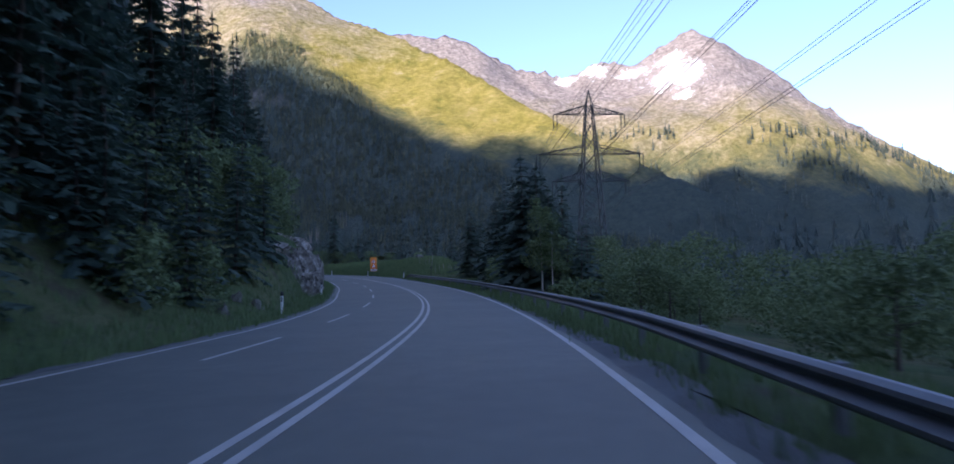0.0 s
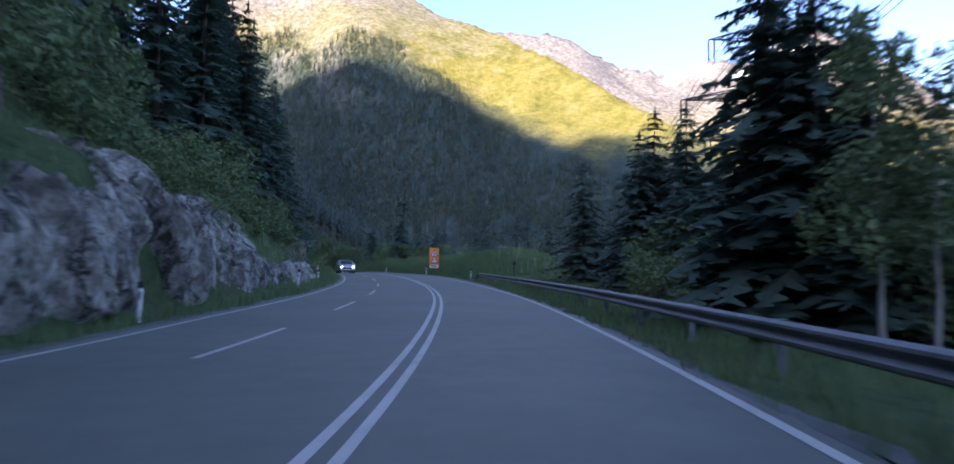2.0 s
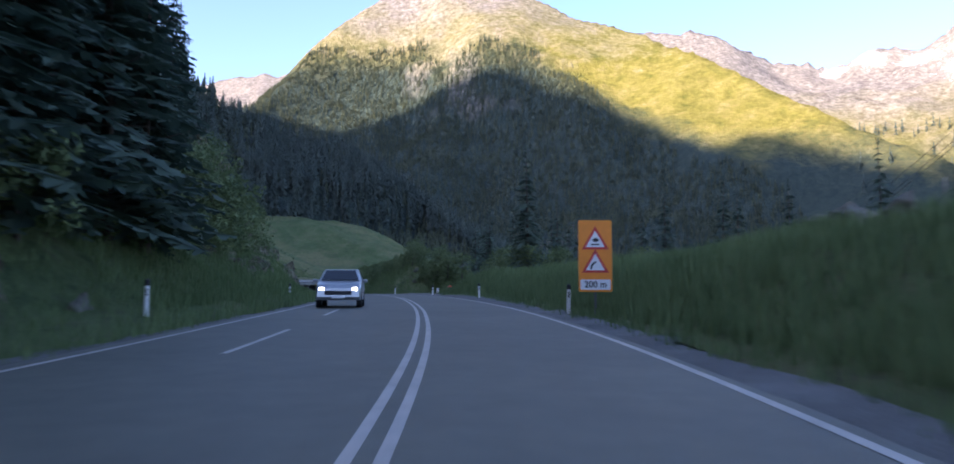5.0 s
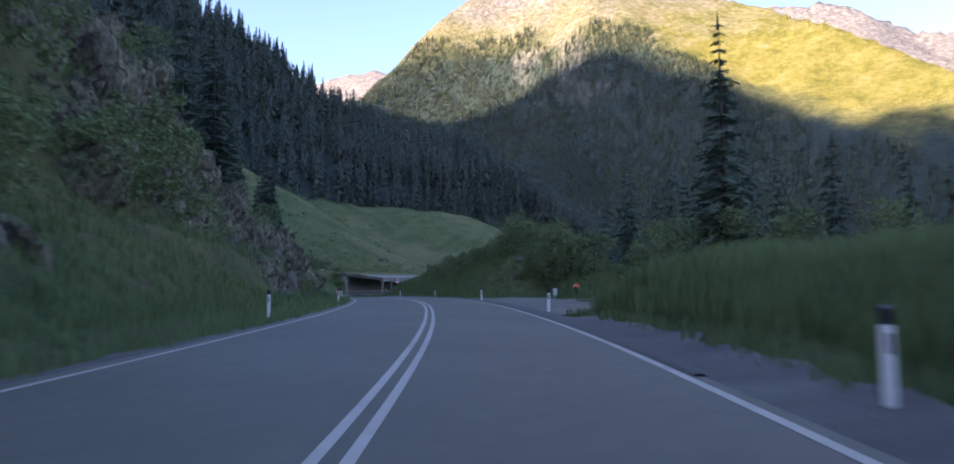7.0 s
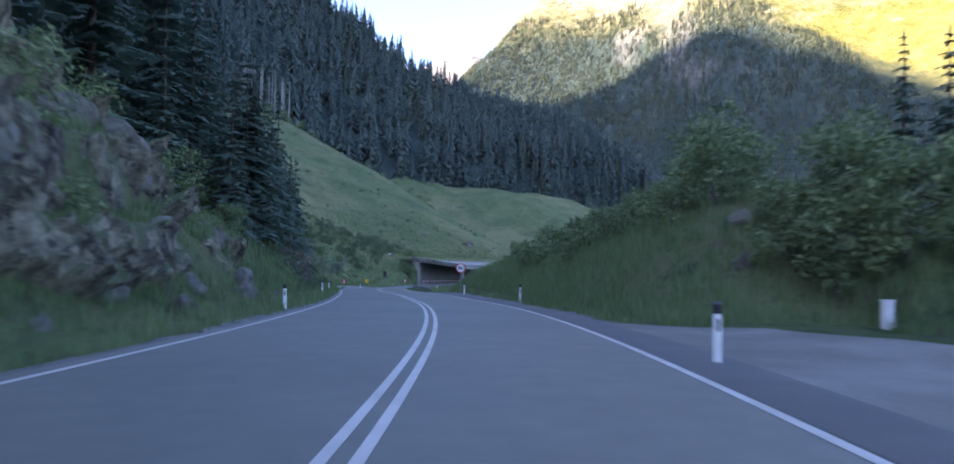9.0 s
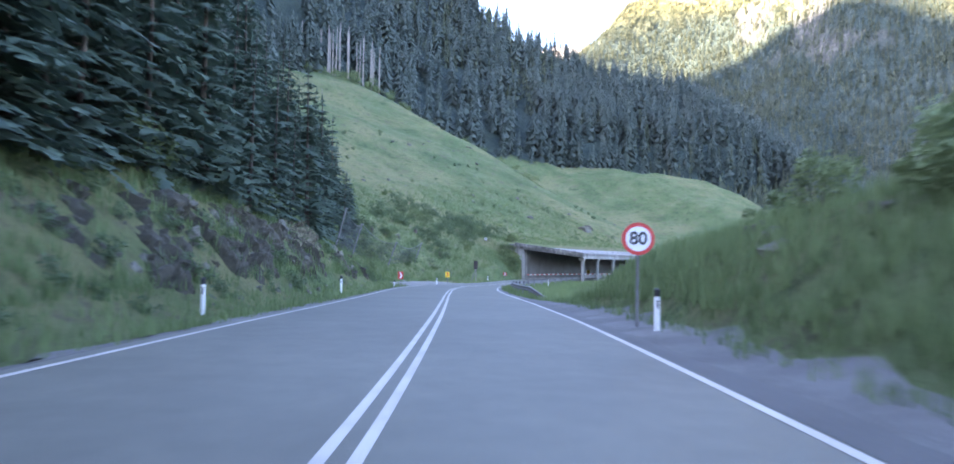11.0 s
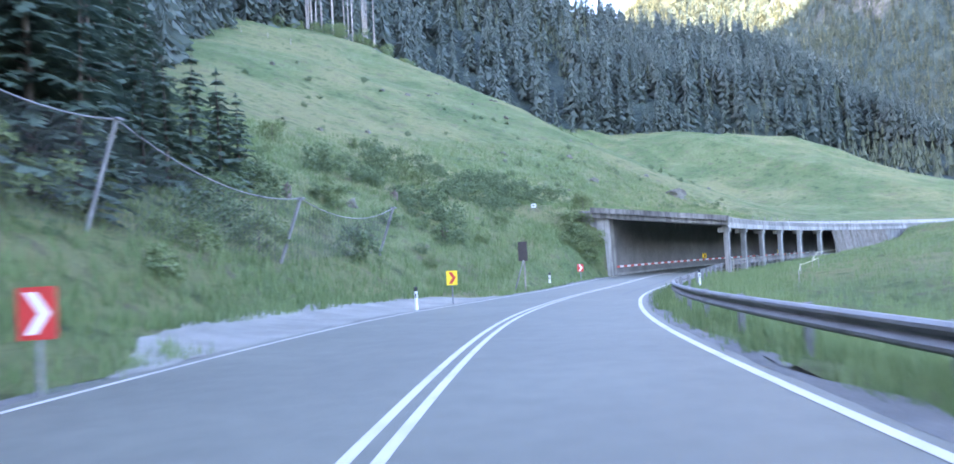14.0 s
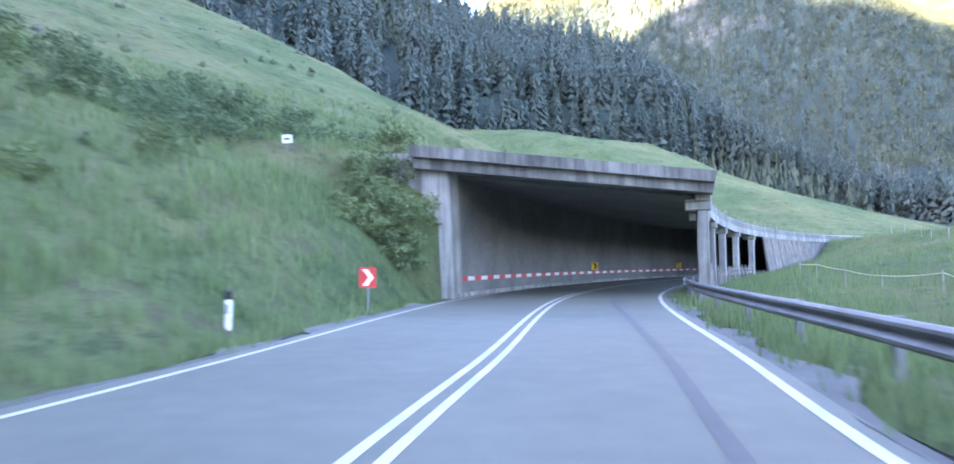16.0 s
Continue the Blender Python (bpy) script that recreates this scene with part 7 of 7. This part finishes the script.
def gallery():
    ob = base("avalanche_gallery", pose(0, 0, 0), "weathered grey concrete avalanche gallery over the road", "gallery")
    rows = np.arange(G0, G1, 1.5)
    part("roof", solid("roof", rows, lambda s: [(-4.9, 5.0), (5.15, 3.72), (5.15, 3.98), (-4.9, 5.33)], CONCRETE), None, ob, "pale concrete roof slab")
    part("ceiling", solid("ceiling", rows + 0.9, lambda s: [(-4.3, 4.76), (4.7, 3.60), (4.7, 3.715), (-4.3, 4.91)], SHADED_CONCRETE), None, ob, "dark ceiling with inner shade in its colour")
    part("edge_beam", solid("edge_beam", rows, lambda s: [(4.72, 3.45), (5.25, 3.45), (5.25, 3.86), (4.72, 3.86)], CONCRETE), None, ob, "pale concrete edge beam over the columns")
    part("parapet", solid("parapet", rows, lambda s: [(4.80, 3.862), (5.21, 3.862), (5.17, 4.26), (4.80, 4.26)], STAINED), None, ob, "dark-stained parapet along the roof's edge")
    part("coping", solid("coping", rows, lambda s: [(4.76, 4.262), (5.19, 4.262), (5.19, 4.31), (4.76, 4.31)], CONCRETE), None, ob, "pale coping on the parapet")
    part("left_wall", solid("left_wall", rows, lambda s: [(-4.82, -0.3), (-4.32, -0.3), (-4.32, 4.93), (-4.82, 4.97)], SHADED_CONCRETE), None, ob, "stained concrete rear wall darkened as inner shade")
    part("kerb", solid("kerb", rows, lambda s: [(-4.32, -0.1), (-4.12, -0.1), (-4.12, 0.16), (-4.32, 0.16)], CONCRETE), None, ob)
    part("portal_beam", solid("portal_beam", np.array([G0 - 0.9, G0 - 0.45, G0 + 0.2]), lambda s: [(-5.6, 4.96), (5.3, 3.62), (5.42, 4.3), (-5.6, 5.74)], STAINED), None, ob, "dark-stained concrete portal beam")
    part("portal_lip", solid("portal_lip", np.array([G0 - 1.15, G0 - 0.8]), lambda s: [(-5.7, 5.40), (5.35, 3.98), (5.45, 4.36), (-5.7, 5.84)], STAINED), None, ob, "lighter lip along the portal's top")
    part("portal_pier", solid("portal_pier", np.array([G0 - 0.6, G0 + 0.7]), lambda s: [(-5.35, -0.3), (-4.15, -0.3), (-4.3, 4.98), (-5.35, 5.06)], CONCRETE), None, ob, "stained concrete pier at the portal")
    part("wing_wall", solid("wing_wall", np.array([G0 - 0.35, G0 + 0.3]), lambda s: [(-7.4, 2.6), (-5.3, 0.0), (-5.3, 5.6), (-7.4, 5.65)], CONCRETE), None, ob)
    for k in range(6):
        s = G0 + 0.6 + 8.0 * k
        m = Matrix.Translation((*spot(s, 4.98), float(road_at(s)[0][2]))) @ pose(0, 0, 0, 0, 0, heading(s))
        bm = bmesh.new()
        box(bm, (0.42, 0.55, 4.2), (0, 0, 1.4), None, 0.03)
        col = part("column", bm, CONCRETE, ob)
        col.matrix_basis = m
        bm = bmesh.new()
        box(bm, (0.95, 0.7, 0.42), (-0.15, 0, 3.3), None, 0.04)
        cap = part("corbel", bm, CONCRETE, col)
    # timber barrier between two columns
    for k in range(42):
        s = 393.2 + 0.46 * k
        x, y = spot(s, 5.5)
        z = land(s, 6.4)
        bm = bmesh.new()
        tube(bm, (x, y, z - 0.4), (*spot(s - 0.75 - 0.4 * rng.random(), 5.1), road_at(s)[0][2] + 3.85), 0.13 + 0.03 * rng.random(), 0.11, 6)
        part("pole", bm, WOOD, ob, "grey weathered timber pole")
    part("end_wall", solid("end_wall", np.arange(412.5, G1, 2.0), lambda s: [(4.72, -0.3), (5.05, -0.3), (5.05, 3.6), (4.72, 3.6)], CONCRETE), None, ob, "pale concrete wall where the slope begins")
    # Added, unseen: closes the far end against daylight; the gallery really runs on.
    part("light_stop", solid("light_stop", np.array([G1 - 1.0, G1 - 0.5]), lambda s: [(-4.8, -0.3), (5.0, -0.3), (5.0, 3.7), (-4.8, 4.95)], CONCRETE), None, ob)
    # low timber railing behind the columns
    for k in range(5):
        s = G0 + 0.6 + 8.0 * k
        for z in (0.45, 0.72):
            part("rail_board", solid("rail_board", np.array([s + 0.3, s + 4.0, s + 7.7]), lambda s: [(5.10, z), (5.15, z), (5.15, z + 0.13), (5.10, z + 0.13)], WOOD), None, ob, "grey weathered rail board")
        for j in range(4):
            q = s + 1.2 + 1.9 * j
            bm = bmesh.new()
            x, y = spot(q, 5.2)
            z = float(road_at(q)[0][2])
            tube(bm, (x, y, min(land(q, 5.6), z) - 0.3), (x + rng.uniform(-0.03, 0.03), y, z + 0.95 + rng.uniform(-0.1, 0.25)), 0.05, 0.045, 7)
            part("rail_post", bm, WOOD, ob, "grey weathered rail post")
    # red and white warning band on the rear wall
    for k in range(60):
        s = G0 + 0.9 + 1.0 * k
        me = solid("stripe", np.array([s, s + 1.0]), lambda s: [(-4.312, 0.62), (-4.285, 0.62), (-4.285, 0.79), (-4.312, 0.79)], RED if k % 2 == 0 else SIGN_WHITE)
        part("stripe", me, None, ob, "red band stripe" if k % 2 == 0 else "white band stripe")
    # railing on the roof
    for k in range(30):
        s = G0 + 1 + 2.6 * k
        x, y = spot(s, 4.9 if k > 4 else 3.0 - 1.2 * k)
        bm = bmesh.new()
        z = float(road_at(s)[0][2]) + 3.9
        tube(bm, (x, y, z), (x + rng.uniform(-0.06, 0.06), y, z + 0.85), 0.035, 0.03, 6)
        part("roof_post", bm, WOOD, ob, "grey post on the roof's edge")
    return ob


gallery()


# ---- power line ----
def pylon():
    foot = Vector((68.5, 97.0, -7.0))
    line = Vector((0.379, 0.925, 0)).normalized()
    across = Vector((line.y, -line.x, 0))
    m = Matrix.Translation(foot) @ Matrix.Rotation(math.atan2(across.y, across.x), 4, "Z")
    ob = base("power_pylon", m, "dark steel lattice power pylon with three crossarms", "power pylon")
    top = 28.2 - foot.z

    def half(z):
        return 2.3 * (1 - z / top) ** 0.9 + 0.28

    levels = list(np.linspace(0, top - 2.2, 15))
    for sx in (-1, 1):
        for sy in (-1, 1):
            bm = bmesh.new()
            rope(bm, [(sx * half(a), sy * half(a), a) for a in levels] + [(0, 0, top)], 0.10, 4)
            part("leg", bm, LATTICE, ob)
    for k, (a, b) in enumerate(zip(levels, levels[1:])):
        ha, hb = half(a), half(b)
        for p, q in (((-ha, -ha), (hb, -hb)), ((ha, -ha), (-hb, -hb)), ((-ha, ha), (hb, hb)), ((ha, ha), (-hb, hb)), ((-ha, -ha), (-hb, hb)), ((-ha, ha), (-hb, -hb)), ((ha, -ha), (hb, hb)), ((ha, ha), (hb, -hb))):
            bm = bmesh.new()
            tube(bm, (*p, a), (*q, b), 0.05, 0.05, 4)
            part("brace", bm, LATTICE, ob)
    ends = []
    for z, w in ((24.6, 5.4), (18.6, 8.1), (14.6, 5.8)):
        z -= foot.z
        for sx in (-1, 1):
            bm = bmesh.new()
            h = half(z)
            for sy in (-1, 1):
                tube(bm, (sx * h, sy * h, z), (sx * w, 0, z), 0.07, 0.06, 4)
                tube(bm, (sx * h, sy * h, z + 1.3), (sx * w, 0, z), 0.06, 0.05, 4)
                for f in (0.2, 0.4, 0.6, 0.8):
                    tube(bm, (sx * (h + (w - h) * f), sy * h * (1 - f), z), (sx * (h + (w - h) * f), sy * h * (1 - f), z + 1.3 * (1 - f)), 0.04, 0.04, 4)
                    tube(bm, (sx * (h + (w - h) * f), sy * h * (1 - f), z), (sx * (h + (w - h) * (f - 0.2)), sy * h * (1.2 - f), z + 1.3 * (1.2 - f)), 0.04, 0.04, 4)
            arm = part("crossarm", bm, LATTICE, ob)
            for dx in (0.0, 0.55):
                bm = bmesh.new()
                x = sx * (w - dx)
                for j in range(10):
                    tube(bm, (x, 0, z - 0.1 - 0.2 * j), (x, 0, z - 0.26 - 0.2 * j), 0.10, 0.07, 6)
                part("insulator", bm, LATTICE, arm, "dark insulator string")
                ends.append(m @ Vector((x, 0, z - 2.2)))
    way = Vector((0.379, 0.925, -0.10))
    wires = base("power_lines", pose(0, 0, 0), "thin dark overhead wires hung from the pylon", "power lines")
    for p in ends + [m @ Vector((0, 0, top))]:
        bm = bmesh.new()
        for sign, long, sag in ((-1, 260, 2.2), (1, 220, 3.0)):
            pts = []
            for f in np.linspace(0, 1, 22):
                q = p + way * (sign * long * f)
                pts.append(q - Vector((0, 0, sag * 4 * f * (1 - f))))
            if sign < 0:
                line_of = pts[::-1]
            else:
                line_of = line_of + pts[1:]
        rope(bm, line_of, 0.03, 4)
        part("wire", bm, LATTICE, wires)


pylon()


# ---- oncoming car, on its own side of the road ----
def car(s, o):
    m = Matrix.Translation((*spot(s, o), float(road_at(s)[0][2]))) @ pose(0, 0, 0, 0, 0, heading(s) + 180)
    ob = base("car", m, "silver hatchback with lit headlights on the far lane", "car")
    paint, glass = plain("silver_paint", (0.42, 0.44, 0.46), 0.3, 0.6), plain("car_glass", (0.02, 0.025, 0.03), 0.08)
    # the car's front looks along +y
    side = [(-2.0, 0.35), (-2.05, 0.75), (-1.95, 1.0), (-1.55, 1.42), (-0.6, 1.50), (0.35, 1.44), (1.05, 1.0), (1.75, 0.88), (2.0, 0.72), (2.05, 0.4), (1.9, 0.28), (-1.9, 0.28)]
    bm = bmesh.new()
    rings = []
    for x in (-0.84, -0.78, 0.78, 0.84):
        tuck = 0.93 if abs(x) > 0.8 else 1.0
        rings.append([bm.verts.new((x * (0.80 if z > 1.2 else 1.0), y * tuck, 0.3 + (z - 0.3) * (0.97 if abs(x) > 0.8 else 1.0))) for y, z in side])
    for a, b in zip(rings, rings[1:]):
        for i in range(len(side)):
            bm.faces.new((a[i], a[(i + 1) % len(side)], b[(i + 1) % len(side)], b[i]))
    bm.faces.new(rings[0])
    bm.faces.new(rings[-1][::-1])
    part("body", bm_mesh("body", bm, paint, False), None, ob, "silver painted body")
    for y0, z0, y1, z1, name in ((0.42, 1.415, 1.0, 1.04, "windscreen"), (-1.58, 1.40, -1.90, 1.06, "rear_window")):
        bm = bmesh.new()
        n = 0.012 if y1 > 0 else -0.012
        bm.faces.new([bm.verts.new(p) for p in ((-0.56, y0 + n, z0 + 0.012), (0.56, y0 + n, z0 + 0.012), (0.70, y1 + n, z1 + 0.012), (-0.70, y1 + n, z1 + 0.012))])
        made = bmesh.ops.extrude_face_region(bm, geom=bm.faces[:])
        bmesh.ops.translate(bm, vec=(0, n, 0.012), verts=[v for v in made["geom"] if isinstance(v, bmesh.types.BMVert)])
        part(name, bm, glass, ob, "dark glass")
    bm = bmesh.new()
    box(bm, (1.0, 0.05, 0.16), (0, 2.03, 0.55), None, 0.02)
    part("grille", bm, BLACK, ob, "black grille")
    bm = bmesh.new()
    box(bm, (0.50, 0.03, 0.11), (0, 2.06, 0.40), None, 0.01)
    part("number_plate", bm, SIGN_WHITE, ob, "white number plate")
    lit = bpy.data.materials.new("headlight")
    lit.use_nodes = True
    lit.node_tree.nodes["Principled BSDF"].inputs["Emission Color"].default_value = (1.0, 0.9, 0.7, 1)
    lit.node_tree.nodes["Principled BSDF"].inputs["Emission Strength"].default_value = 4.0
    for sx in (-1, 1):
        bm = bmesh.new()
        bmesh.ops.create_uvsphere(bm, u_segments=12, v_segments=8, radius=1.0, matrix=Matrix.Translation((sx * 0.62, 1.93, 0.68)) @ Matrix.Diagonal((0.17, 0.10, 0.085, 1)))
        part("headlight", bm, lit, ob, "lit headlight")
        bm = bmesh.new()
        box(bm, (0.2, 0.12, 0.13), (sx * 0.95, 0.75, 1.02), None, 0.03)
        part("mirror", bm, paint, ob)
        for y in (-1.25, 1.25):
            bm = bmesh.new()
            tube(bm, (sx * 0.66, y, 0.31), (sx * 0.86, y, 0.31), 0.31, 0.31, 18)
            tyre = part("tyre", bm, BLACK, ob, "black tyre")
            bm = bmesh.new()
            tube(bm, (sx * 0.80, y, 0.31), (sx * 0.87, y, 0.31), 0.2, 0.18, 14)
            part("rim", bm, STEEL, tyre, "grey rim")


car(128.0, -3.0)
